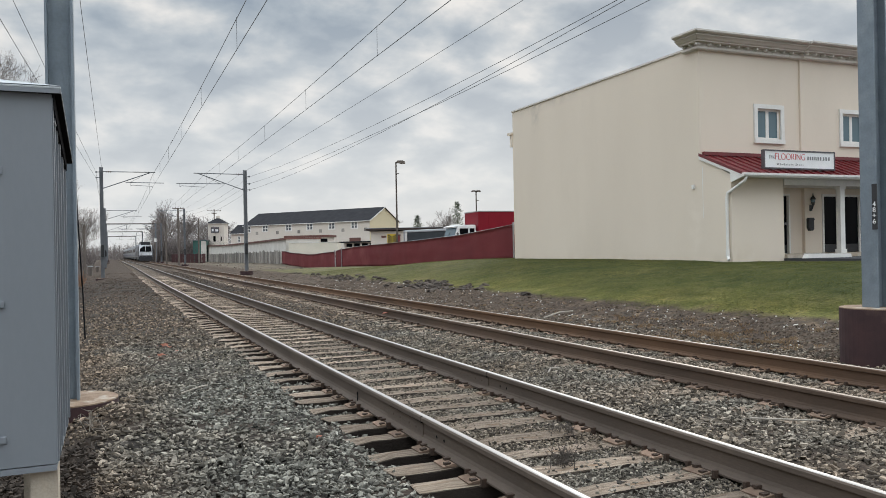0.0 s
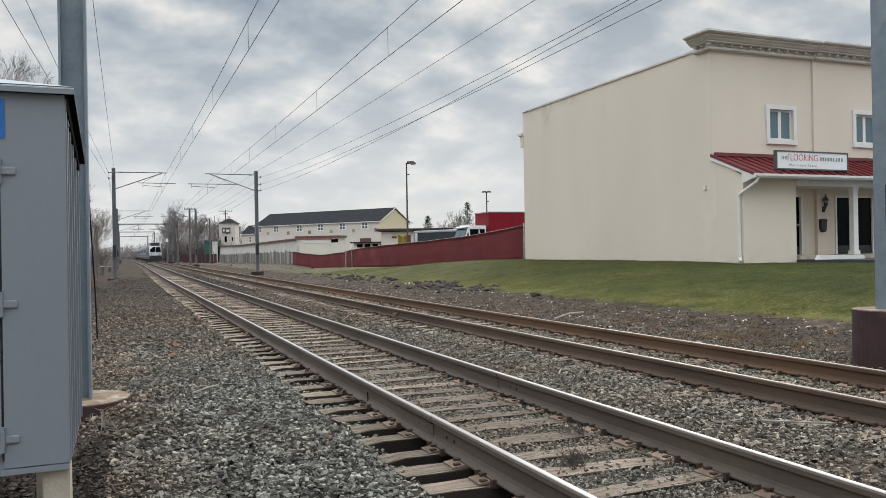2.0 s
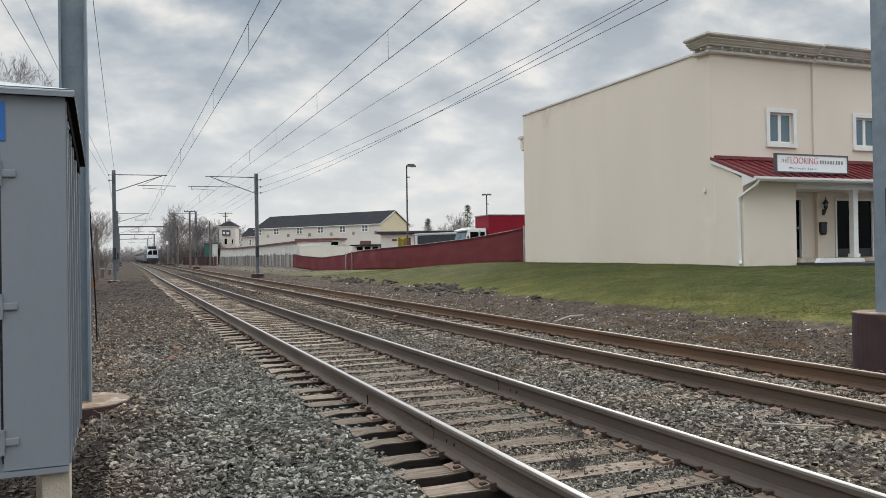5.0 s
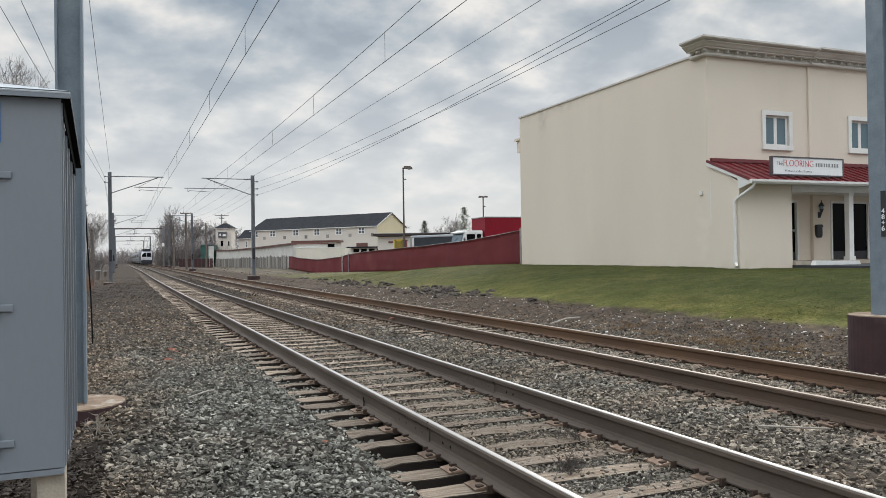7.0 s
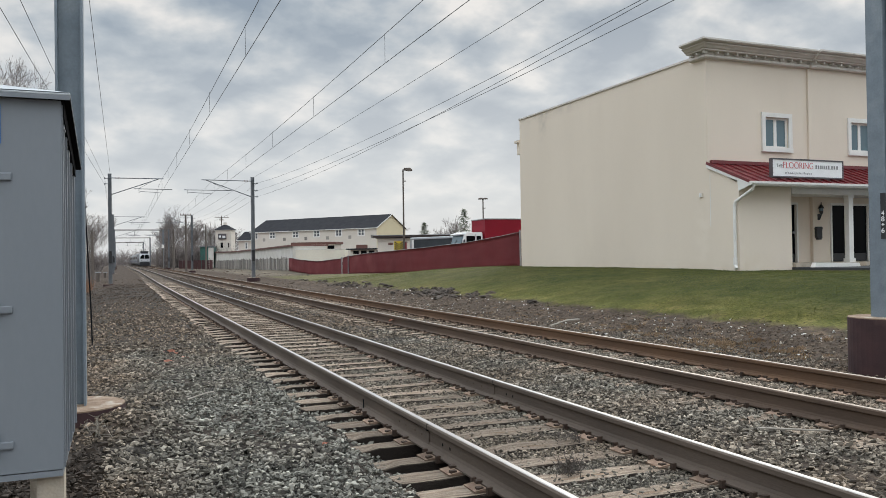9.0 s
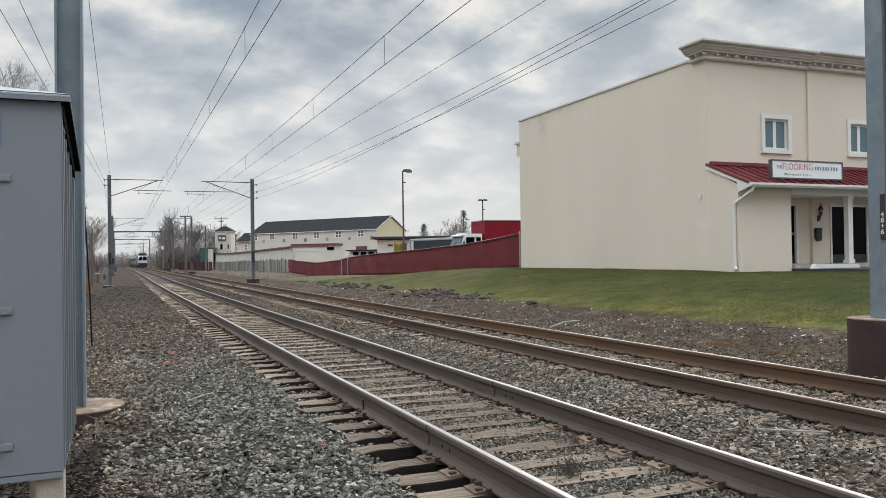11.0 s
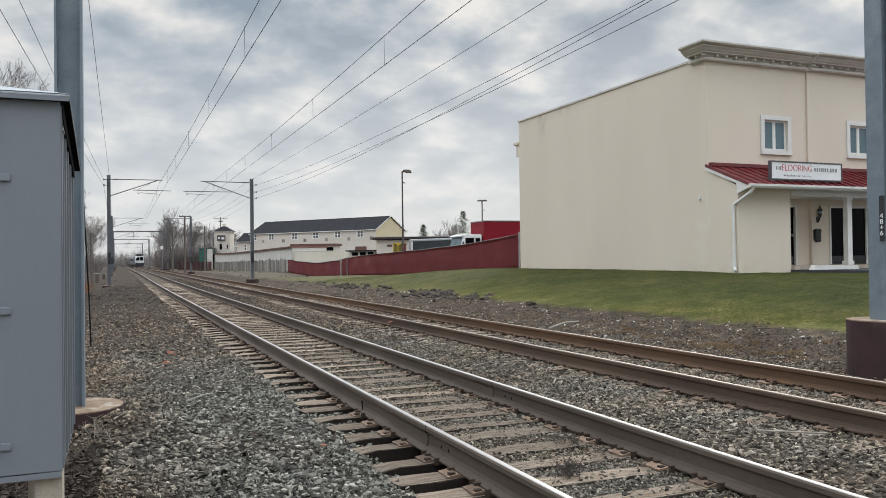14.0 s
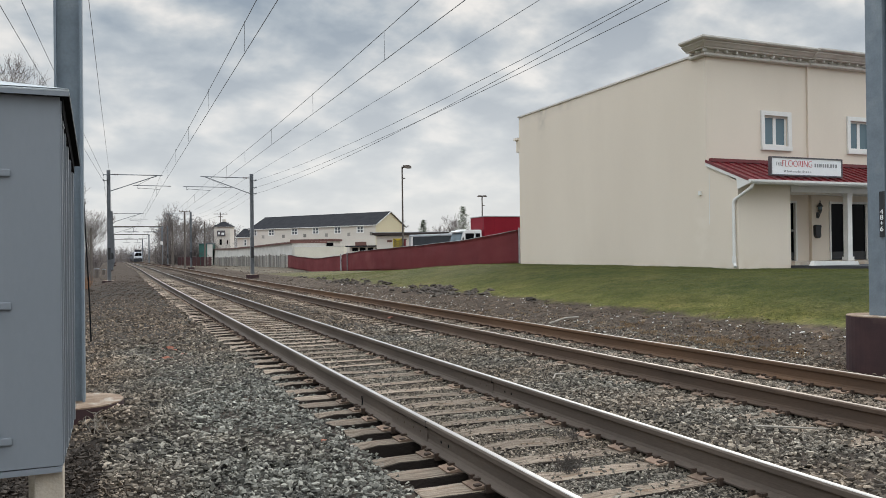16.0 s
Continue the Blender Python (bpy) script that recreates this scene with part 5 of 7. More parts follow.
def make_hotel():
    rz = math.degrees(math.atan2(0.82, -0.572))
    s = thing("long_house", "long two-storey cream-sided house with a charcoal roof", "building", at=pose(45.6, 143.4, 0, 0, 0, rz))
    gable_house(s, 33.5, 9.4, 7.15, 9.75, "siding", "yellow_siding", "shingle", 0.22)
    for x in (3.7, 9.3, 15.0, 20.7, 27.2, 32.2):
        flat_window(s, x, 6.45, 1.45, 1.15)
    for x in (6.5, 12.2, 17.9, 23.8, 29.6, 1.0):
        part("vent", boxes((x - 0.35, 0.001, 5.2, x + 0.35, 0.05, 5.85)), M["greywood"], s)
    part("garage_door", boxes((2.2, 0.001, 2.2, 4.9, 0.08, 4.0)), M["brownroof"], s, "dark brown door")
    # the stair tower and its link
    t = thing("stair_tower", "cream tower with small hipped roof beside the long house", "building", at=pose(21.4, 191.2, 0, 0, 0, -22))
    part("wall", boxes((0, 0, -0.5, 3.7, 3.7, 8.5)), M["siding"], t)
    r = B()
    bmesh.ops.create_cone(r, cap_ends=True, segments=4, radius1=3.1, radius2=0.05, depth=1.4, matrix=Matrix.Translation((1.85, 1.85, 9.22)) @ Matrix.Rotation(radians(45), 4, 'Z'))
    part("roof", r, M["shingle"], t)
    part("eave", boxes((-0.25, -0.25, 8.38, 3.95, 3.95, 8.52)), M["trim"], t)
    part("cupola", boxes((1.5, 1.5, 9.5, 2.2, 2.2, 10.3)), M["siding"], t)
    for x, z, w, h in ((1.2, 4.9, 0.55, 1.3), (2.9, 4.9, 0.3, 1.0)):
        part("window", boxes((x, -0.04, z - h / 2, x + w, -0.001, z + h / 2)), M["doorglass"], t)
    sg = part("wall_sign", boxes((0.7, -0.25, 6.3, 2.6, -0.05, 7.6)), M["signgrey"], t)
    part("emblem", boxes((0.95, -0.28, 6.7, 1.35, -0.251, 7.2), (1.7, -0.28, 6.6, 2.4, -0.251, 7.1)), M["signwhite"], sg)
    k = thing("link_wing", "low cream wing with a small charcoal gable roof", "building", at=pose(30.5, 178.0, 0, 0, 0, rz + 6))
    gable_house(k, 7.5, 5.0, 5.9, 7.7, "siding", "siding", "shingle", 0.3)
    flat_window(k, 1.6, 4.6, 0.9, 1.3, 1)
    flat_window(k, 5.2, 4.6, 0.6, 1.3, 1)


make_hotel()


def make_yard():
    # low white building behind the board fence, its top edge stepping
    s = thing("low_warehouse", "low white painted warehouse with brown roof edge", "building")
    path = [(21.4, 103.5), (21.1, 130), (20.9, 158), (20.8, 188)]
    wl, rf = B(), B()
    for (a, b), (c, d), z0, z1 in zip(path[:-1], path[1:], (3.10, 2.95, 2.88), (2.95, 2.88, 3.12)):
        for bm, q0, q1, th, off in ((wl, -0.5, 0, 5.0, 0.0),):
            v = [bm.verts.new(p) for p in ((a, b, -0.5), (c, d, -0.5), (c + 4.5, d, -0.5), (a + 4.5, b, -0.5), (a, b, z0), (c, d, z1), (c + 4.5, d, z1), (a + 4.5, b, z0))]
            for q in ((0, 1, 5, 4), (1, 2, 6, 5), (2, 3, 7, 6), (3, 0, 4, 7), (4, 5, 6, 7), (3, 2, 1, 0)):
                bm.faces.new([v[i] for i in q])
        v = [rf.verts.new(p) for p in ((a - .25, b - .2, z0), (c - .25, d, z1), (c + 4.7, d, z1), (a + 4.7, b - .2, z0), (a - .25, b - .2, z0 + .22), (c - .25, d, z1 + .22), (c + 4.7, d, z1 + .22), (a + 4.7, b - .2, z0 + .22))]
        for q in ((0, 1, 5, 4), (1, 2, 6, 5), (2, 3, 7, 6), (3, 0, 4, 7), (4, 5, 6, 7), (3, 2, 1, 0)):
            rf.faces.new([v[i] for i in q])
    part("wall", wl, M["whitewall"], s)
    part("roof_edge", rf, M["brownroof"], s, "brown roof edge")
    s = thing("front_shed", "low cream shed with a red-brown roof edge", "building", at=pose(27.6, 133.0, 0, 0, 0, -35))
    part("wall", boxes((0, 0, -0.5, 7.4, 3.0, 3.85)), M["siding"], s)
    part("roof_edge", boxes((-0.3, -0.3, 3.85, 7.7, 3.3, 4.2)), M["brownroof"], s)
    part("window", boxes((6.1, -0.05, 2.7, 7.3, -0.001, 3.6)), M["doorglass"], s)
    # trailers
    for x, y, rz, L, z1, m, lab in ((21.5, 102.4, -25, 6.5, 2.60, "cream", "cream box trailer parked behind the screen fence"),):
        s = thing("box_trailer", lab, "trailer", at=pose(x, y, 0, 0, 0, rz))
        part("body", box(B(), 0, 0, 0.9, L, 2.4, z1, bevel=0.06), M[m], s)
        part("roof", boxes((-0.03, -0.03, z1, L + 0.03, 2.43, z1 + 0.06)), M["trim"], s)
        for wx in (1.2, 2.3, L - 1.2):
            w = rod(B(), (wx, 0.02, 0.48), (wx, 0.3, 0.48), 0.48, n=20)
            part("wheel", w, M["rubber"], s)
        part("chassis", boxes((0.2, 0.3, 0.55, L - 0.2, 2.1, 0.9)), M["black"], s)
    # a shed with a row of small windows
    s = thing("window_shed", "dark-roofed low shed with a row of small windows", "building", at=pose(27.2, 96.4, 0, 0, 0, -40))
    part("wall", boxes((0, 0, -0.5, 8.0, 4, 2.47)), M["siding"], s)
    part("roof", boxes((-0.4, -0.4, 2.47, 9.5, 4.4, 2.63)), M["shingle"], s)
    for i in range(5):
        part("window", boxes((0.4 + i * 1.05, -0.05, 1.95, 1.15 + i * 1.05, -0.001, 2.36)), M["doorglass"], s)
    # flat-roofed beige building
    s = thing("flat_roof_store", "beige flat-roofed store with a brown parapet band", "building", at=pose(29.2, 91.5, 0, 0, 0, -24))
    part("wall", boxes((0, 0, -0.5, 26, 12, 3.75)), M["siding"], s)
    part("parapet", boxes((-0.5, -0.5, 3.84, 26.5, 12.5, 4.08)), M["darkband"], s, "dark brown parapet band")
    part("parapet_cap", boxes((-0.54, -0.54, 4.081, 26.54, 12.54, 4.14)), M["galv"], s)
    part("wall_sign", boxes((1.3, -0.06, 2.95, 1.9, -0.001, 3.2)), M["brownroof"], s)


make_yard()


def make_camper():
    """A silver trailer with a dark side, end on to the fence."""
    s = thing("camper_trailer", "silver travel trailer with dark glossy side behind the fence", "trailer", at=pose(22.6, 62.0, 0, 0, 0, -68))
    b = box(B(), 0, 0, 0.75, 7.4, 2.5, 3.05, bevel=0.12)
    part("body", b, M["silver"], s)
    part("side_panel", boxes((0.55, -0.03, 0.9, 7.3, -0.001, 2.86)), M["darktrailer"], s, "dark glossy side panel")
    part("end_window", boxes((-0.03, 0.4, 1.5, -0.001, 2.1, 2.7)), M["doorglass"], s)
    part("frame_strip", boxes((0.30, -0.05, 0.8, 0.54, -0.002, 2.95)), M["trim"], s)
    part("roof_rail", boxes((0.1, -0.06, 2.87, 7.3, -0.031, 2.93)), M["galv"], s)
    part("roof_vent", boxes((4.5, 0.8, 3.05, 5.3, 1.6, 3.2)), M["trim"], s)
    for wx in (3.6, 4.5):
        part("wheel", rod(B(), (wx, 0.05, 0.38), (wx, 0.3, 0.38), 0.38, n=20), M["rubber"], s)
    part("chassis", boxes((0.2, 0.2, 0.45, 7.2, 2.3, 0.75)), M["black"], s)


make_camper()


def make_truck():
    """A box truck beside the shop's rear corner, nose towards the yard."""
    s = thing("box_truck", "white-cabbed truck with a tall red box body", "truck", at=pose(22.8, 49.16, 0.28, 0, 0, 177))
    # local x: forwards
    cb = extrude(B(), [(0.0, 0.6), (1.62, 0.6), (1.66, 1.45), (1.60, 1.6), (1.30, 2.62), (1.12, 2.74), (0.0, 2.74)], -1.1, 1.1)
    bmesh.ops.bevel(cb, geom=cb.edges[:], offset=0.05, segments=2, affect='EDGES')
    cab = part("cab", cb, M["truckwhite"], s, "white driver's cab")
    ws_ = extrude(B(), [(1.585, 1.68), (1.335, 2.54), (1.365, 2.56), (1.615, 1.70)], -0.96, 0.96)
    part("windscreen", ws_, M["glass"], cab)
    for sy in (-1, 1):
        for a, b in ((0.12, 0.46), (0.57, 1.18)):
            part("side_window", boxes((a, sy * 1.101 - 0.004, 1.75, b, sy * 1.101 + 0.004, 2.5)), M["doorglass"], cab)
        part("door_seam", boxes((0.505, sy * 1.101 - 0.004, 0.75, 0.525, sy * 1.101 + 0.004, 2.6)), M["black"], cab)
        part("mirror_arm", rod(B(), (1.25, sy * 1.05, 2.3), (1.40, sy * 1.27, 2.2), 0.02, n=6), M["black"], cab)
        part("mirror", boxes((1.36, sy * 1.27 - 0.09, 1.7, 1.43, sy * 1.27 + 0.09, 2.2)), M["black"], cab)
    part("sun_visor", extrude(B(), [(1.27, 2.68), (1.56, 2.58), (1.58, 2.62), (1.29, 2.73)], -1.02, 1.02), M["truckwhite"], cab)
    part("wiper", rod(B(), (1.62, -0.5, 1.72), (1.475, 0.1, 2.25), 0.012, n=5), M["black"], cab)
    part("bumper", boxes((1.63, -1.05, 0.35, 1.75, 1.05, 0.62)), M["galv"], s)
    for k in range(5):
        part("marker_lamp", boxes((1.05, -0.8 + k * 0.38, 2.74, 1.2, -0.72 + k * 0.38, 2.81)), M["trim"], cab)
    part("box_body", box(B(), -6.6, -1.25, 0.95, -0.12, 1.25, 3.60, bevel=0.03), M["truckred"], s, "red box body")
    part("roof_edge", boxes((-6.63, -1.28, 3.60, -0.09, 1.28, 3.66)), M["galv"], s)
    for k in range(6):
        for sy in (-1, 1):
            part("side_post", boxes((-5.9 + k, sy * 1.256 - 0.006, 1.0, -5.86 + k, sy * 1.256 + 0.006, 3.56)), M["truckred"], s)
    part("chassis", boxes((-6.4, -0.5, 0.45, 1.6, 0.5, 0.94)), M["black"], s)
    for wx in (0.85, -4.6):
        for sy in (-1, 1):
            w = part("wheel", rod(B(), (wx, sy * 0.75, 0.45), (wx, sy * 1.05, 0.45), 0.46, n=22), M["rubber"], s)
            part("rim", rod(B(), (wx, sy * 1.051, 0.45), (wx, sy * 1.06, 0.45), 0.24, n=16), M["galv"], w)


make_truck()


def lot_lamp(x, y, z0, z1, heads, label, hs=1.0):
    s = thing("lot_lamp", label, "street lamp", "parking lot lamps")
    part("pole", rod(B(), (x, y, z0), (x, y, z1), 0.075, 0.055, 10), M["bark"], s)
    part("base", boxes((x - 0.2, y - 0.2, z0 - 0.02, x + 0.2, y + 0.2, z0 + 0.25)), M["concrete"], s)
    for dx, dy in heads:
        a = rod(B(), (x, y, z1 - 0.08), (x + dx * 0.5 * hs, y + dy * 0.5 * hs, z1 - 0.02), 0.03)
        part("arm", a, M["bark"], s)
        h = extrude(B(), [(-0.34 * hs, -0.02 * hs), (-0.30 * hs, 0.12 * hs), (0.16 * hs, 0.13 * hs), (0.34 * hs, 0.02 * hs), (0.36 * hs, -0.10 * hs), (0.05 * hs, -0.12 * hs)], -0.2 * hs, 0.2 * hs)
        bmesh.ops.transform(h, matrix=pose(x + dx * 0.38 * hs, y + dy * 0.38 * hs, z1 - 0.02, 0, 0, math.degrees(math.atan2(dy, dx))), verts=h.verts[:])
        part("lamp_head", h, M["polewood"], s)
    part("camera_arm", boxes((x - 0.03, y - 0.03, z1 - 0.95, x + 0.25, y + 0.03, z1 - 0.88)), M["bark"], s)


lot_lamp(20.95, 58.8, 0.0, 8.35, ((0.93, -0.37),), "tall brown single-headed parking lot lamp")
lot_lamp(32.2, 67.9, 0.0, 6.9, ((0.93, -0.37), (-0.93, 0.37)), "twin-headed parking lot lamp on a slim pole", 0.62)


def striped_sign():
    s = thing("striped_board", "yellow and black striped warning board", "sign", at=pose(20.95, 60.0, 0.15, 0, 0, -24))
    part("board", boxes((-0.40, 0, 1.6, 0.40, 0.06, 2.56)), M["yellow"], s)
    for i in range(5):
        for sx in (-1, 1):
            b = B()
            box(b, -0.04, -0.012, -0.19, 0.04, -0.001, 0.19, m=pose(sx * 0.19, 0, 1.76 + i * 0.16, 0, sx * 55, 0))
            part("stripe", b, M["black"], s)
    part("post", boxes((-0.05, 0.061, -0.45, 0.05, 0.14, 2.4)), M["galv"], s)
    t = thing("red_container", "small dark red container beside the lamp", "container", at=pose(21.2, 60.4, 0, 0, 0, -24))
    part("body", box(B(), 0, 0, 0, 0.5, 0.9, 2.60, bevel=0.05), M["fence"], t)
    part("lid", boxes((-0.04, -0.05, 2.60, 0.54, 0.95, 2.68)), M["brownroof"], t)


striped_sign()


def utility_pole(x, y, z1, r, arms, label, lean=0.0, tin=None):
    s = thing("utility_pole", label, "utility pole", "utility poles")
    part("shaft", rod(B(), (x, y, -0.8), (x + lean, y, z1), r, r * 0.75, 10), M["polewood"], s)
    if tin:
        part("meter_box", boxes((x - 0.25, y - 0.27, tin, x + 0.25, y - r * 0.7, tin + 0.75)), M["trim"], s, "white box")
    for z, w in arms:
        part("crossarm", boxes((x + lean - w / 2, y - 0.07, z - 0.06, x + lean + w / 2, y + 0.07, z + 0.06)), M["polewood"], s)
        for k in (-0.9, -0.4, 0.4, 0.9):
            part("insulator", rod(B(), (x + lean + k * w / 2, y, z + 0.06), (x + lean + k * w / 2, y, z + 0.24), 0.05, n=6), M["insul"], s)


utility_pole(9.65, 124.5, 8.35, 0.17, ((8.25, 1.6),), "weathered wooden utility pole with one crossarm beside the track")
utility_pole(13.6, 135, 7.3, 0.15, (), "plain wooden pole at the wood's edge")
utility_pole(9.4, 148, 7.0, 0.16, (), "plain wooden pole at the wood's edge")
utility_pole(9.2, 180, 5.0, 0.13, (), "short wooden pole with a white box at its top", tin=4.2)
utility_pole(9.6, 215, 5.2, 0.12, (), "short wooden pole with a white box at its top", tin=4.4)
utility_pole(24.5, 205, 12.6, 0.16, ((12.2, 3.4), (11.5, 1.2)), "tall wooden utility pole with a wide crossarm")
utility_pole(-1.7, 66, 3.7, 0.12, (), "short wooden post in the brush")

def portal(y, z, x0, x1):
    s = thing("catenary_portal", "steel portal frame spanning the tracks", "catenary portal", "catenary portals")
    for x in (x0, x1):
        part("column", boxes((x - 0.17, y - 0.17, -0.4, x + 0.17, y + 0.17, z)), M["steel_far"], s)
        part("footing", boxes((x - 0.6, y - 0.6, -0.5, x + 0.6, y + 0.6, -0.02)), M["drum"], s)
    part("beam", boxes((x0, y - 0.15, z - 0.20, x1, y + 0.15, z)), M["bark"], s)
    for tc in (T1 + 0.45, T2 + 0.45):
        a = B()
        rod(a, (tc, y, z - 0.28), (tc, y, z - 1.3), 0.05, n=6)
        rod(a, (tc - 1.2, y, z - 1.25), (tc + 1.2, y, z - 1.25), 0.04, n=6)
        part("drop_arm", a, M["steel_far"], s)


portal(182, 8.25, -0.45, 8.9 + 0.5)
portal(241, 8.2, -0.4, 8.9)
portal(300, 8.2, -0.4, 8.9)


# ---- trees, woods, brush ----
def branch_out(seed, height, spread, levels=5, lean=0.0, trunk_r=0.16):
    """Segments (start, end, r0, r1, level) of a bare tree."""
    rr = random.Random(seed)
    segs = []

    def grow(p, d, length, r, level):
        n = 3 if level < 2 else 2
        for i in range(n):
            q = p + d * (length / n)
            r1 = r * (0.84 if level < 3 else 0.7)
            segs.append((p.copy(), q.copy(), r, r1, level))
            d = (d + Vector((rr.uniform(-1, 1), rr.uniform(-1, 1), rr.uniform(-0.3, 0.7))) * 0.16).normalized()
            p, r = q, r1
            if level < levels and (level > 0 or i > 0):
                for _ in range(2 if level < 2 else rr.choice((1, 2, 2))):
                    a = rr.uniform(0, 2 * math.pi)
                    side = Vector((math.cos(a), math.sin(a), rr.uniform(0.1, 0.8)))
                    nd = (d * 0.75 + side * rr.uniform(0.45, 0.9) * spread).normalized()
                    grow(p, nd, length * rr.uniform(0.50, 0.74), r * 0.58, level + 1)
        if level < levels:
            grow(p, d, length * 0.62, r * 0.8, level + 1)

    grow(Vector((0, 0, -0.3)), Vector((lean, 0, 1)).normalized(), height * 0.42, trunk_r, 0)
    return segs


def tube_soup(segs, sides):
    a = np.array([s[0] for s in segs]); b = np.array([s[1] for s in segs])
    r0 = np.array([s[2] for s in segs]); r1 = np.array([s[3] for s in segs])
    d = b - a
    d /= np.linalg.norm(d, axis=1)[:, None] + 1e-9
    h = np.where(np.abs(d[:, 2:3]) > 0.9, np.array([[1., 0, 0]]), np.array([[0, 0, 1.]]))
    u = np.cross(d, h); u /= np.linalg.norm(u, axis=1)[:, None]
    w = np.cross(d, u)
    vs = []
    for k in range(sides):
        c, s = math.cos(2 * math.pi * k / sides), math.sin(2 * math.pi * k / sides)
        o = u * c + w * s
        vs += [a + o * r0[:, None], b + o * r1[:, None]]
    v = np.stack(vs, 1).reshape(-1, 3)
    base = (np.arange(len(segs)) * 2 * sides)[:, None]
    f = []
    for k in range(sides):
        j = (k + 1) % sides
        f.append(base + np.array([[2 * k, 2 * j, 2 * j + 1, 2 * k + 1]]))
    return v, np.concatenate(f, 0)


def bare_tree(seed, height, at, label="bare grey-brown deciduous tree in winter", spread=0.8, levels=5, lean=0.0, r=0.16, thin=0.012, tufts=0):
    s = thing("bare_tree", label, "tree", "bare winter trees", at=at)
    segs = branch_out(seed, height, spread, levels, lean, r)
    rr = random.Random(seed + 500)
    for q in [q for q in segs if tufts and q[4] >= levels - 1]:
        for _ in range(tufts):
            u = q[0].lerp(q[1], rr.uniform(0.2, 1.0))
            d = ((q[1] - q[0]).normalized() + Vector((rr.gauss(0, .6), rr.gauss(0, .6), rr.gauss(.25, .4)))).normalized()
            segs.append((u, u + d * rr.uniform(0.15, 0.42), thin, thin * 0.7, levels))
    segs = [(a, b, max(c, thin), max(d, thin * 0.8), l) for a, b, c, d, l in segs]
    v, f = tube_soup([q for q in segs if q[4] < 2], 7)
    soup("trunk", v, f, M["bark"], s)
    v, f = tube_soup([q for q in segs if q[4] >= 2], 3)
    soup("crown", v, f, M["twig"], s)
    return s


near_tree = bare_tree(3, 12.0, pose(-7.5, 38, -0.5), "bare grey-brown tree beside the tracks, fine winter twigs", 0.9, 5, 0.05, 0.2, 0.0045, 2)
bare_tree(21, 12.5, pose(-11.0, 44, -0.5), spread=0.9, levels=4, r=0.2)
vt = [bare_tree(30 + k, 9.6, pose(-3.9 - 1.2 * k, 80 + 9 * k, -0.5), spread=0.75, levels=4 if k > 1 else 5, r=0.14, thin=0.010) for k in range(4)]
right_trees = [bare_tree(50 + k, h, pose(x, y, -0.4), spread=sp, r=0.18, levels=4, thin=0.017, tufts=1) for k, (h, x, y, sp) in enumerate((
    (15.5, 13.4, 208, 0.78), (12.0, 16.5, 196, 0.95), (11.5, 20.8, 200, 1.0), (12.5, 12.5, 228, 0.75), (11.0, 24.0, 214, 1.0), (12.5, 14.5, 232, 0.95)))]
for k, (j, x, y, rz) in enumerate(((0, -6.5, 118, 70), (1, -4.5, 140, 160), (2, -8, 165, 20), (3, -5, 190, 220))):
    copy_thing(vt[j], pose(x, y, -0.4, 0, 0, rz))
for k, (j, x, y, rz) in enumerate(((0, 13.2, 252, 90), (1, 18.0, 226, 45), (2, 11.6, 186, 130), (3, 15.0, 262, 200), (4, 30.0, 232, 10), (5, 20.0, 246, 300), (1, 40, 225, 77), (2, 52, 240, 140), (0, 75, 260, 250), (4, 95, 230, 60), (2, 62, 185, 33), (4, 75, 172, 99))):
    copy_thing(right_trees[j], pose(x, y, -0.4, 0, 0, rz))


def thicket(name, label, n, xr, yr, hr, seed, thin=0.02, mat="twig", steep=0.25, twigs=7, reach=0.22):
    """A mass of bare stems and twigs."""
    rr = random.Random(seed)
    segs = []
    for _ in range(n):
        x, y = rr.uniform(*xr), rr.uniform(*yr)
        p = Vector((x, y, ground_z(x, y) - 0.1))
        h = rr.uniform(*hr) * (0.6 + 0.4 * rr.random())
        d = Vector((rr.gauss(0, steep), rr.gauss(0, steep), 1)).normalized()
        m = p + d * h * 0.5
        e = m + (d + Vector((rr.gauss(0, steep), rr.gauss(0, steep), 0))).normalized() * h * 0.5
        segs += [(p, m, thin * 1.5, thin, 0), (m, e, thin, thin * 0.5, 0)]
        for _ in range(twigs):
            u = rr.uniform(0.25, 1.0)
            q = p.lerp(m, u * 2) if u < 0.5 else m.lerp(e, u * 2 - 1)
            t = q + Vector((rr.gauss(0, 0.5), rr.gauss(0, 0.5), abs(rr.gauss(0.45, 0.3)))) * h * reach
            segs.append((q, t, thin * 0.7, thin * 0.35, 0))
    v, f = tube_soup(segs, 3)
    return tagged(soup(name, v, f, M[mat]), label, "woods", kind="stuff")


thicket("wood_edge", "dense brown leafless wood beside the tracks", 1700, (10.8, 26), (188, 262), (3.5, 9.2), 11, 0.017, twigs=13, reach=0.26)
thicket("wood_edge", "dense brown leafless wood beside the tracks", 1500, (-26, -3.4), (70, 240), (2.5, 7.5), 12, 0.012, twigs=12, reach=0.26)
thicket("undergrowth", "dense dark undergrowth at the foot of the wood", 1900, (10.6, 22), (186, 225), (1.2, 5.6), 18, 0.034, "hedge", 0.4, 10)
thicket("undergrowth", "dense dark undergrowth at the foot of the wood", 1200, (-14, -3.0), (90, 200), (1.2, 4.4), 19, 0.035, "hedge", 0.4)
thicket("brush", "low dry brush along the railway verge", 800, (-6, -1.9), (44, 130), (0.4, 1.6), 13, 0.012)
thicket("dry_brush", "rust-orange dry brush on the verge", 160, (-2.5, -1.5), (50, 58), (0.5, 1.15), 14, 0.014, "orange")
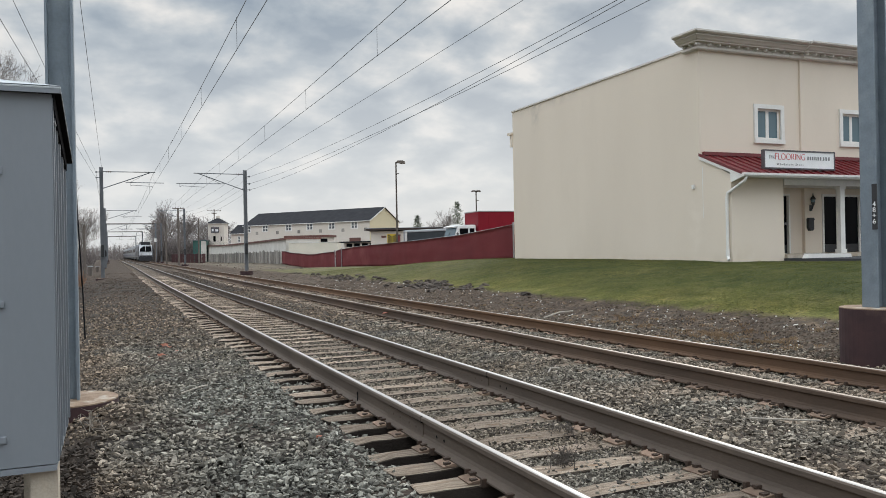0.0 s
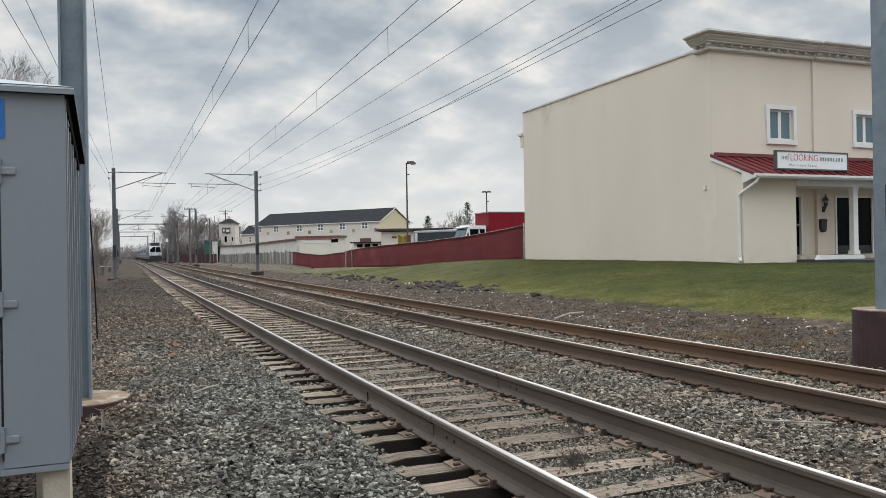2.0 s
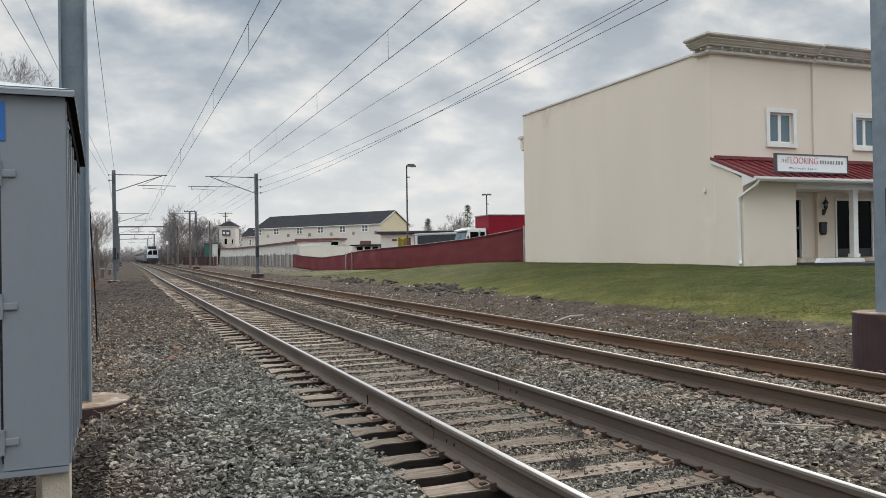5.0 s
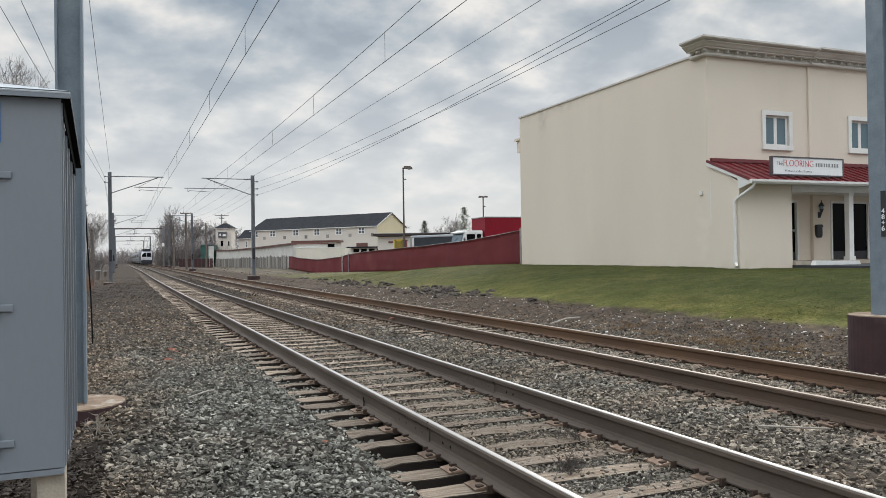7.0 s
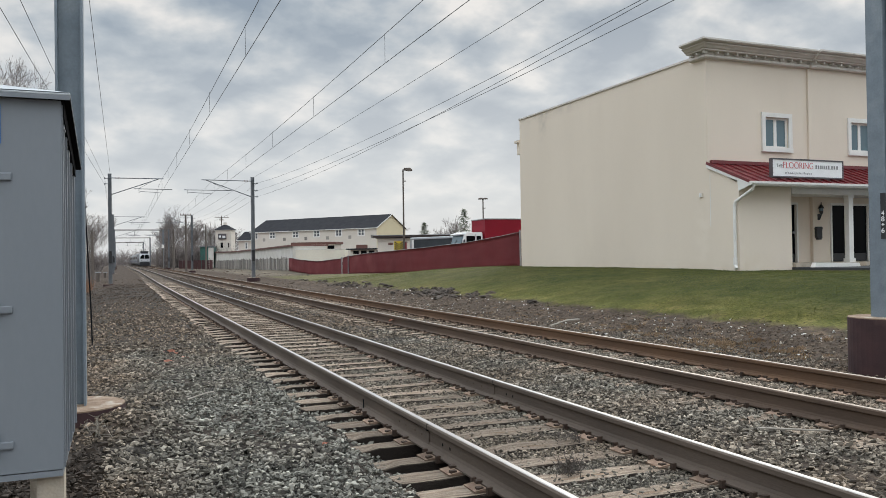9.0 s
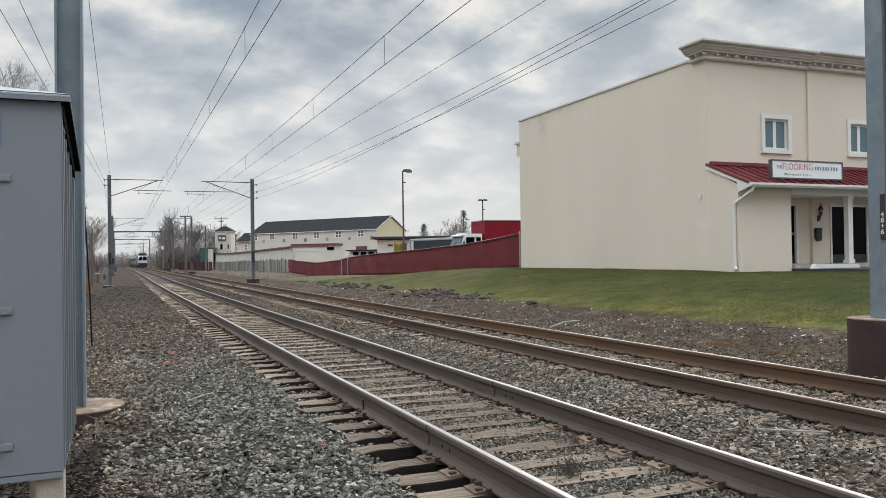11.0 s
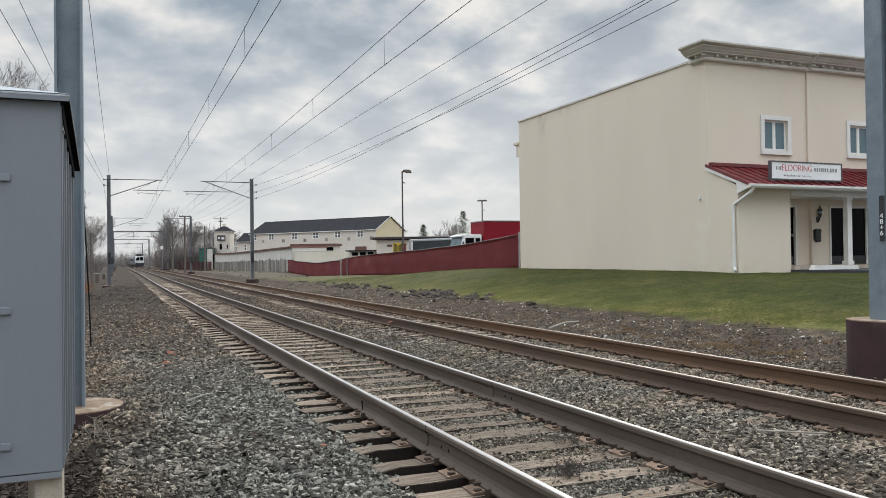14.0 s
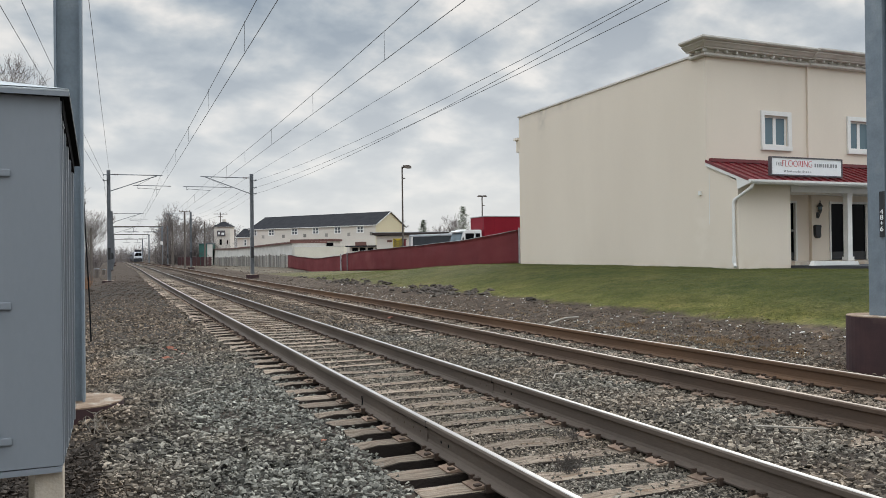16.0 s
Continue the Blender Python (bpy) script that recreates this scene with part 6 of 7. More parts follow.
thicket("far_wood", "hazy distant line of leafless trees", 1100, (-90, 130), (420, 640), (5.0, 11.0), 15, 0.06)
thicket("far_wood", "hazy distant line of leafless trees", 900, (55, 190), (230, 380), (6.0, 10.5), 16, 0.03)
thicket("far_wood", "hazy distant line of leafless trees", 700, (-8, 22), (330, 460), (4.0, 9.0), 17, 0.035)


def conifer(x, y, h, w, seed, label, sparse=1.0):
    rr = random.Random(seed)
    s = thing("conifer", label, "tree", "conifers", at=pose(x, y, 0))
    part("trunk", rod(B(), (0, 0, -0.4), (0, 0, h * 0.97), 0.14, 0.02, 8), M["bark"], s)
    v, f = [], []
    n = int(800 * sparse)
    for _ in range(n):
        z = h * (0.12 + 0.88 * rr.random() ** 0.85)
        lim = 1.15 * w * (1 - z / h) ** 0.9 * (0.40 + 0.60 * math.sin(z * 3.6 + seed + 0.8 * rr.random()) ** 2) + 0.06
        a, d = rr.uniform(0, 6.283), lim * rr.random() ** 0.5
        c = Vector((math.cos(a) * d, math.sin(a) * d, z - d * 0.12))
        out = Vector((math.cos(a), math.sin(a), rr.uniform(-0.3, 0.4)))
        side = out.cross(Vector((0, 0, 1))) * rr.uniform(0.06, 0.15)
        L_ = rr.uniform(0.25, 0.5)
        k = len(v)
        v += [c - side, c + side, c + out * L_ + Vector((0, 0, rr.uniform(-.08, .12)))]
        f.append((k, k + 1, k + 2))
    soup("crown", v, f, M["conifer"], s)


conifer(43.2, 112, 6.6, 3.0, 4, "small dark conifer behind the store", 1.8)
conifer(44.7, 100.5, 8.0, 3.6, 5, "tall sparse conifer behind the parked truck", 1.5)

# ---- things along the far line ----
s = thing("green_shed", "green metal shed with a pale end wall", "building", at=pose(17.45, 185.6, 0, 0, 0, -12))
part("wall", boxes((0, 0, -0.5, 2.95, 6, 4.45)), M["green"], s)
part("end_wall", boxes((1.75, -0.05, -0.5, 2.9, -0.001, 4.3)), M["whitewall"], s)
part("roof", boxes((-0.2, -0.3, 4.45, 3.05, 6.3, 4.65)), M["steel_far"], s)
s = thing("red_fence", "low dark red fence before the green shed", "fence")
for i in range(9):
    part("panel", boxes((10.9 + i * 0.66, 157.5 - i * 0.3, -0.5, 11.53 + i * 0.66, 157.56 - i * 0.3, 1.45)), M["dark_fence"], s)
for x, y, w, h in ((-1.6, 80, 0.34, 0.85), (-1.2, 96, 0.30, 0.6)):
    s = thing("relay_box", "small brown trackside equipment box with a pale lid", "equipment box", "trackside boxes", at=pose(x, y, -0.45))
    part("body", box(B(), -w / 2, -0.3, 0, w / 2, 0.3, h, bevel=0.02), M["polewood"], s)
    part("lid", boxes((-w / 2 - 0.05, -0.36, h, w / 2 + 0.05, 0.36, h + 0.06)), M["cab_roof"], s)

# a thin dark cable that falls beside the near mast
tagged(part("guy_cable", pipe(B(), [(-0.46, 17.4, -0.42), (-0.49, 17.4, 0.6), (-0.555, 17.4, 2.0), (-0.60, 17.4, 3.15), (-0.68, 17.4, 5.6), (-0.72, 17.4, 7.4)], 0.014, 6), M["matte"]), "thin dark cable hanging to the ground", "cable")


# ---- train ----
TRAIN_X = T2 + 0.55


def bogie(s, y, gauge=0.7525):
    for dy in (-1.3, 1.3):
        for sx in (-1, 1):
            part("wheel", rod(B(), (sx * gauge - 0.06, y + dy, 0.46), (sx * gauge + 0.06, y + dy, 0.46), 0.46, n=18), M["rubber"], s)
    part("bogie_frame", boxes((-1.15, y - 2.0, 0.35, -0.95, y + 2.0, 0.85), (0.95, y - 2.0, 0.35, 1.15, y + 2.0, 0.85), (-1.0, y - 0.3, 0.4, 1.0, y + 0.3, 0.8)), M["loco_black"], s)


def make_loco():
    """Its cab end looks back along -y from y = 0."""
    s = thing("electric_locomotive", "silver and black electric locomotive running on the far track", "locomotive")
    prof = [(-1.46, 1.0), (1.46, 1.0), (1.48, 2.3), (1.40, 3.35), (1.05, 3.85), (-1.05, 3.85), (-1.40, 3.35), (-1.48, 2.3)]
    b = extrude(B(), prof, 0.9, 18.6)
    part("body", b, M["loco_side"], s)
    # nose: raked at the windscreen
    n = B()
    r0 = [n.verts.new((u * 0.985, 0.9, v)) for u, v in prof]
    r1 = [n.verts.new((u * 0.93, 0.0 if v < 2.2 else (0.06 if v < 2.5 else 0.55), v if v < 3.6 else 3.78)) for u, v in prof]
    for i in range(len(prof)):
        j = (i + 1) % len(prof)
        n.faces.new((r0[i], r0[j], r1[j], r1[i]))
    n.faces.new(r1)
    bmesh.ops.recalc_face_normals(n, faces=n.faces[:])
    nose = part("nose", n, M["loco_silver"], s)
    for sx in (-1, 1):
        a, b = sx * 0.05, sx * 1.20
        w = extrude(B(), [(a, 0.0), (b, 0.0), (b - sx * 0.12, 1.22), (a, 1.22)], -0.03, 0.0, pose(0, 0.02, 2.16, -21, 0, 0))
        part("windscreen", w, M["doorglass"], nose)
    part("roof_brow", extrude(B(), [(-1.05, 3.62), (1.05, 3.62), (0.95, 3.86), (-0.95, 3.86)], 0.45, 0.88), M["loco_black"], nose)
    part("black_mask", boxes((-1.33, -0.03, 1.02, 1.33, 0.02, 1.34)), M["loco_black"], nose)
    for sx in (-1, 1):
        part("corner_panel", boxes((sx * 1.43 - 0.03, 0.35, 1.02, sx * 1.43 + 0.07, 0.9, 3.3)), M["loco_black"], nose)
        part("headlight", rod(B(), (sx * 0.85, -0.03, 1.62), (sx * 0.85, 0.05, 1.62), 0.13, n=12), M["galv"], nose)
        part("coupler_hose", rod(B(), (sx * 0.5, -0.1, 0.5), (sx * 0.5, -0.1, 1.0), 0.04, n=6), M["rubber"], nose)
    part("plow", extrude(B(), [(-1.3, 0.18), (1.3, 0.18), (1.4, 1.01), (-1.4, 1.01)], -0.25, 0.5), M["loco_black"], s)
    part("coupler", boxes((-0.2, -0.6, 0.7, 0.2, 0.0, 1.0)), M["loco_black"], s)
    part("underframe", boxes((-1.3, 0.5, 0.55, 1.3, 18.4, 0.99)), M["loco_black"], s)
    part("side_band", boxes((-1.50, 2.2, 1.3, -1.482, 18.0, 2.4)), M["loco_black"], s)
    part("roof_gear", boxes((-1.0, 1.2, 3.85, 1.0, 7.0, 4.32), (-0.9, 9.0, 3.85, 0.9, 16.0, 4.15)), M["loco_black"], s)
    p = B()
    for a, b_ in (((-0.5, 4.0, 4.2), (-0.4, 6.2, 5.2)), ((0.5, 4.0, 4.2), (0.4, 6.2, 5.2)), ((-0.4, 6.2, 5.2), (-0.4, 4.4, 6.5)), ((0.4, 6.2, 5.2), (0.4, 4.4, 6.5)), ((-0.9, 4.4, 6.5), (0.9, 4.4, 6.5))):
        rod(p, a, b_, 0.03, n=6)
    part("pantograph", p, M["loco_black"], s)
    bogie(s, 3.8)
    bogie(s, 14.8)
    return s


def make_coach():
    s = thing("passenger_coach", "stainless steel passenger coach with a dark window band", "train coach", "train coaches")
    prof = [(-1.50, 0.95), (1.50, 0.95), (1.55, 1.5), (1.52, 3.2), (1.25, 3.75), (0.7, 4.0), (-0.7, 4.0), (-1.25, 3.75), (-1.52, 3.2), (-1.55, 1.5)]
    part("body", extrude(B(), prof, 0.4, 25.4), M["coach"], s)
    part("end_door", boxes((-0.5, 0.34, 1.1, 0.5, 0.399, 3.1)), M["loco_black"], s)
    for sx in (-1, 1):
        x = sx * 1.555
        part("window_band", boxes((min(x, x + sx * 0.02), 2.5, 2.15, max(x, x + sx * 0.02), 23.2, 2.95)), M["doorglass"], s)
        part("blue_stripe", boxes((min(x, x + sx * 0.02), 0.6, 1.25, max(x, x + sx * 0.02), 25.2, 1.55)), M["coachblue"], s)
    part("underframe", boxes((-1.35, 1.0, 0.5, 1.35, 24.8, 0.94)), M["loco_black"], s)
    part("gangway", boxes((-0.6, -0.1, 1.0, 0.6, 0.339, 3.2)), M["loco_black"], s)
    bogie(s, 3.4)
    bogie(s, 22.4)
    return s


loco = make_loco()
coaches = [make_coach()]
for _ in range(6):
    coaches.append(copy_thing(coaches[0], pose(0, 0, 0)))


def train_y(t):
    return 184.0 + 5.3 * t + 0.12 * t * t


# ---- loose stones, grass and litter ----
def shard_faces(k):
    """Triangles of a stone with k corners below and k above, open underneath."""
    top = [(k, k + i, k + i + 1) for i in range(1, k - 1)]
    side = [f for i in range(k) for f in ((i, (i + 1) % k, k + (i + 1) % k), (i, k + (i + 1) % k, k + i))]
    return np.array(top + side)


def stone_shapes(n, seed, k):
    """n angular stones: a k-cornered foot below a smaller, skewed top."""
    r = np.random.RandomState(seed)
    a = np.arange(k)[None] * (6.283 / k) + r.uniform(-0.5, 0.5, (n, k)) + r.uniform(0, 6.283, (n, 1))
    foot = np.stack([np.cos(a), np.sin(a), np.full((n, k), -1.0)], 2) * r.uniform(0.8, 1.15, (n, k, 1))
    b = a + r.uniform(-0.25, 0.25, (n, k))
    top = np.stack([np.cos(b), np.sin(b), np.ones((n, k))], 2) * r.uniform(0.6, 1.05, (n, k, 1))
    top[:, :, 2] = 0.9 + r.uniform(-0.5, 0.5, (n, 1)) * np.cos(b + r.uniform(0, 6.283, (n, 1)))
    return np.concatenate([foot, top], 1)


def scatter_stones(name, label, pts, size, mat, seed, flat=0.50, corners=3):
    r = np.random.RandomState(seed)
    n = len(pts)
    sh = stone_shapes(500, seed, corners)[r.randint(0, 500, n)]
    pts = np.asarray(pts)
    sz = r.uniform(size[0], size[1], n) * r.choice([0.6, 0.85, 1.0, 1.0, 1.35], n) * (pts[:, 3] if pts.shape[1] > 3 else 1.0)
    sh = sh * sz[:, None, None] * np.stack([r.uniform(0.75, 1.45, n), r.uniform(0.5, 0.95, n), r.uniform(0.14, flat - 0.08, n)], 1)[:, None, :] * (0.62 if corners == 3 else 0.53)
    # a random turn for each
    q = r.normal(size=(n, 4)); q[:, 1:3] *= 0.40; q[:, 0] += 0.9; q[:, 3] *= 3
    q /= np.linalg.norm(q, axis=1)[:, None]
    w, x, y, z = q.T
    R = np.stack([np.stack([1 - 2 * (y * y + z * z), 2 * (x * y - z * w), 2 * (x * z + y * w)], -1),
                  np.stack([2 * (x * y + z * w), 1 - 2 * (x * x + z * z), 2 * (y * z - x * w)], -1),
                  np.stack([2 * (x * z - y * w), 2 * (y * z + x * w), 1 - 2 * (x * x + y * y)], -1)], 1)
    v = np.einsum('nij,nkj->nki', R, sh) + pts[:, None, :3]
    f = (np.arange(n) * 2 * corners)[:, None, None] + shard_faces(corners)[None]
    return tagged(soup(name, v.reshape(-1, 3), f.reshape(-1, 3), M[mat]), label, "stones", kind="stuff")


def tie_gap(xc, y):
    """How far y lies from the middle of the nearest tie."""
    ys = TIES[xc]
    i = bisect(ys, y)
    return min(abs(y - c) for c in ys[max(0, i - 1):i + 1])


def bisect(ys, y):
    lo, hi = 0, len(ys)
    while lo < hi:
        mid = (lo + hi) // 2
        lo, hi = (mid + 1, hi) if ys[mid] < y else (lo, mid)
    return lo


def ballast_points(n, y0, y1, seed, x0=-2.2, x1=11.0, skew=1.0):
    r = np.random.RandomState(seed)
    out = []
    while len(out) < n:
        x = r.uniform(x0, x1)
        y = y0 + (y1 - y0) * r.rand() ** skew
        if y < 0.9 * x - 1.5:
            continue                               # beyond the lens's side
        if x > 8.9 and r.rand() < min(0.85, (x - 8.9) * 0.8):
            continue
        if 1.80 < x < 2.40 and r.rand() < 0.3:
            continue
        if x < -0.16 and 3.5 < y < 7.2:
            continue
        if x < 1.7 and y > 17 and r.rand() < min(0.75, (y - 17) * 0.06):
            continue
        z = ground_z(x, y) + 0.02 * noise.noise((x * 2.1, y * 2.1, 0)) + r.uniform(-0.026, 0.026)
        if 2.44 < x < 4.45 or 5.5 < x < 8.2:              # cribs filled nearly flush, ties left mostly bare
            xc = T1 if x < 5 else T2
            if y < 61 and tie_gap(xc, y) < 0.10:
                if r.rand() > (0.07 if x < 5 else 0.2):
                    continue
                z = TIE_TOP + 0.004
            else:
                z = TIE_TOP - 0.030 + 0.026 * r.rand()
        elif 1.85 < x <= 2.44 and z > TIE_TOP - 0.012:
            z = TIE_TOP - 0.02 - 0.03 * r.rand()
        out.append((x, y, z, 0.66 if 2.44 < x < 3.86 else 1.0))
    return np.array(out)


scatter_stones("ballast_stones", "grey crushed ballast stones between and beside the tracks", ballast_points(60000, 3.0, 9.0, 1), (0.026, 0.056), "stone", 3, corners=4)
scatter_stones("ballast_stones", "grey crushed ballast stones between and beside the tracks", ballast_points(62000, 8.8, 14.0, 8), (0.026, 0.054), "stone", 7)
scatter_stones("ballast_stones", "grey crushed ballast stones between and beside the tracks", ballast_points(45000, 13.5, 34.0, 2, skew=1.3), (0.032, 0.064), "stone", 4)
scatter_stones("ballast_stones", "grey crushed ballast stones between and beside the tracks", ballast_points(12000, 33.0, 80.0, 6, skew=1.3), (0.04, 0.085), "stone_far", 5)

for k, (a, b, y0, y1, n) in enumerate(((2.44, 3.86, 3.2, 10.0, 9000), (2.44, 3.86, 9.8, 30.0, 10000), (6.15, 7.57, 4.0, 14.0, 5000))):
    scatter_stones("crib_stones", "fine grey stone fill between the ties", ballast_points(n, y0, y1, 60 + k, a, b), (0.026, 0.052), "stone", 70 + k)

q = np.random.RandomState(49)
pts = [(x, y, ground_z(x, y) + 0.01) for x, y in zip(q.uniform(-2.4, 11.0, 12000), q.uniform(-4.0, 9.0, 12000))
       if (y < 3.05 or y < 0.9 * x - 1.5) and not (1.85 < x < 4.45 and q.rand() < 0.6) and q.rand() < 0.6 + 0.1 * y]
scatter_stones("ballast_stones", "grey crushed ballast stones between and beside the tracks", np.array(pts), (0.03, 0.065), "stone", 51)


def lawn_blades(n, seed):
    r = np.random.RandomState(seed)
    v = []
    while len(v) < n * 3:
        y = 7 + 45 * r.rand() ** 1.4
        x = r.uniform(11.2, 20.2)
        if x > 18.9 and 20.4 < y < 35.6 or (x > 20.5 and y < 20.4):
            continue
        edge = 11.55 + 0.9 * noise.noise((x * 0.2, y * 0.7, 5)) + 0.3 * noise.noise((0, y * 2.3, 1))
        if x < edge and r.rand() < 0.93:
            continue
        z = ground_z(x, y) + 0.006 + 0.025 * noise.noise((x * 2.1, y * 2.1, 0)) + 0.02 * noise.noise((x * 0.6, y * 0.6, 3))
        h = r.uniform(0.010, 0.03)
        a = r.uniform(0, 6.283)
        c, s_ = math.cos(a) * 0.004, math.sin(a) * 0.004
        L_ = r.uniform(0.035, 0.085)
        v += [(x - c, y - s_, z), (x + c, y + s_, z), (x - s_ / 0.004 * L_, y + c / 0.004 * L_, z + h)]
    f = np.arange(len(v)).reshape(-1, 3)
    tagged(soup("lawn_grass", v, f, M["grass"]), "short green winter lawn with straw-coloured blades", "grass", kind="stuff")


lawn_blades(230000, 7)

# rubble heaped along the lawn's lower edge
rr_ = np.random.RandomState(12)
pts = []
for cx, cy, n, sp in ((11.35, 30, 60, 0.8), (11.3, 36, 70, 0.9), (11.2, 44, 100, 1.2), (11.2, 26, 50, 0.8), (10.9, 52, 120, 1.5), (11.0, 20, 50, 1.0), (11.0, 60, 100, 2.0)):
    for _ in range(n):
        x, y = cx + rr_.normal() * 0.28, cy + rr_.normal() * sp * 2.0
        pts.append((x, y, ground_z(x, y) + rr_.uniform(-0.04, 0.01)))
scatter_stones("rubble", "dark broken earth and stone along the lawn's edge", np.array(pts), (0.04, 0.13), "gravel", 21, 0.6)
rng2 = random.Random(77)
pts = [(x, y, ground_z(x, y) + 0.02) for x, y in ((rng2.uniform(8.6, 11.6), rng2.uniform(9, 40)) for _ in range(420))]
q = np.random.RandomState(19)
vg = []
while len(vg) < 19000:
    x, y = q.uniform(8.7, 12.3), 8 + 34 * q.rand() ** 1.6
    if x > 11.4 + 0.8 * noise.noise((1, y * 0.8, 2)) + 0.25 * q.normal() or noise.noise((x * 0.9, y * 0.5, 8)) > 0.25 + 0.2 * q.rand():
        continue
    vg.append((x, y, ground_z(x, y) + 0.025 * noise.noise((x * 2.1, y * 2.1, 0)) + 0.02 * noise.noise((x * 0.6, y * 0.6, 3)) + q.uniform(-0.004, 0.012)))
scatter_stones("verge_gravel", "fine dark gravel with pale chips on the verge", np.array(vg), (0.016, 0.042), "gravel", 24)
scatter_stones("pale_stones", "scattered pale stones on the dirt verge", np.array(pts), (0.018, 0.05), "trim", 22)


q = np.random.RandomState(39)
pts = [(x, y, ground_z(x, y) + 0.02 * noise.noise((x * 2.1, y * 2.1, 0)) + z) for x, y, z in zip(q.uniform(-1.6, 1.75, 11000), 15 + 45 * q.rand(11000) ** 1.5, q.uniform(-0.006, 0.014, 11000))]
scatter_stones("shoulder_gravel", "fine brown gravel on the track's shoulder", np.array(pts), (0.02, 0.05), "stone_far", 35)


CLOD_Y = (29.0, 42.0)


def earth_lumps():
    """Slumped clods of dark earth where the lawn breaks off."""
    r = random.Random(71)
    v, f = [], []
    ico = B()
    bmesh.ops.create_icosphere(ico, subdivisions=3, radius=1.0)
    base = [w.co.copy() for w in ico.verts]
    tri = [tuple(w.index for w in t.verts) for t in ico.faces]
    ico.free()
    for _ in range(120):
        near = r.random()
        y = r.gauss(CLOD_Y[0], 1.6) if near < 0.45 else (r.gauss(CLOD_Y[1], 2.5) if near < 0.7 else 20 + 34 * r.random())
        x = 11.5 + 0.5 * noise.noise((1, y * 0.8, 2)) + r.gauss(0, 0.28)
        sx, sy, sz = r.uniform(.07, .19), r.uniform(.10, .34), r.uniform(.04, .12)
        o, k = Vector((r.uniform(0, 90), 0, 0)), len(v)
        c = Vector((x, y, ground_z(x, y) - 0.015))
        for b in base:
            m = 1 + 0.55 * noise.noise(b * 1.6 + o) + 0.3 * noise.noise(b * 4.5 + o)
            v.append((c.x + b.x * m * sx, c.y + b.y * m * sy, c.z + b.z * m * sz))
        f += [(a + k, b + k, d + k) for a, b, d in tri]
    tagged(soup("earth_lumps", v, f, M["rubble"]), "slumped dark earth along the lawn's broken edge", "earth", kind="stuff")


earth_lumps()
q = np.random.RandomState(29)
pts = [(x, y, ground_z(x, y) + z) for x, y, z in zip(q.uniform(10.6, 19.8, 900), q.uniform(64, 165, 900), q.uniform(-0.08, 0.02, 900))]
scatter_stones("earth_clods", "brown earth clods on the waste ground before the board fence", np.array(pts), (0.06, 0.20), "gravel", 33, 0.6)


def stick(pts, r, label):
    tagged(part("stick", pipe(B(), pts, r, 6), M["stick"]), label, "stick", "fallen sticks")


def lie(x, y, up=0.03):
    return (x, y, ground_z(x, y) + up)


stick([lie(0.72, 9.3, .05), lie(0.95, 9.55, .07), lie(1.05, 9.75, .05)], 0.010, "pale bent stick lying on the ballast")
stick([lie(9.2, 15.9, .06), lie(9.8, 16.2, .12), lie(10.3, 16.4, .10)], 0.022, "grey fallen branch on the dirt verge")
stick([lie(5.0, 8.55, .05), lie(5.15, 8.75, .07), lie(5.3, 8.8, .05)], 0.009, "pale bent stick lying on the ballast")
stick([lie(8.2, 5.9 + 2.0, .05), lie(8.7, 8.0, .06)], 0.010, "pale stick lying on the ballast")
stick([lie(5.2, 5.4, .06), lie(5.75, 5.15, .06)], 0.009, "pale stick lying on the ballast")
stick([lie(6.65, 6.5, .08), lie(7.0, 6.75, .10)], 0.010, "pale stick between the rails")


def litter(x, y, w, seed, up=0.05):
    """A torn scrap: a crumpled sheet with ragged edges and a few bits round it."""
    r = random.Random(seed)
    bm = B()
    for k in range(5):
        q = 1.0 if k == 0 else r.uniform(0.2, 0.5)
        cx, cy = (0, 0) if k == 0 else (r.gauss(0, w * 0.7), r.gauss(0, w * 0.9))
        n = 9
        ring = [bm.verts.new((cx + math.cos(a * 6.283 / n) * w * q * r.uniform(.25, .6), cy + math.sin(a * 6.283 / n) * w * q * r.uniform(.25, .6), r.uniform(0, 0.3) * w * q)) for a in range(n)]
        c = bm.verts.new((cx, cy, w * q * 0.3))
        for a in range(n):
            bm.faces.new((ring[a], ring[(a + 1) % n], c))
    bmesh.ops.solidify(bm, geom=bm.faces[:], thickness=0.004)
    bmesh.ops.translate(bm, verts=bm.verts[:], vec=(x, y, ground_z(x, y) + up))
    tagged(part("litter", bm, M["litter"]), "torn orange scraps lying on the stones", "litter", "orange scraps")


litter(0.86, 14.25, 0.16, 1)
litter(0.72, 12.9, 0.13, 2)
litter(0.98, 13.4, 0.08, 3)
litter(1.62, 6.6, 0.06, 6)
litter(6.05, 17.9, 0.15, 4, 0.13)
litter(6.45, 6.35, 0.14, 5, 0.05)


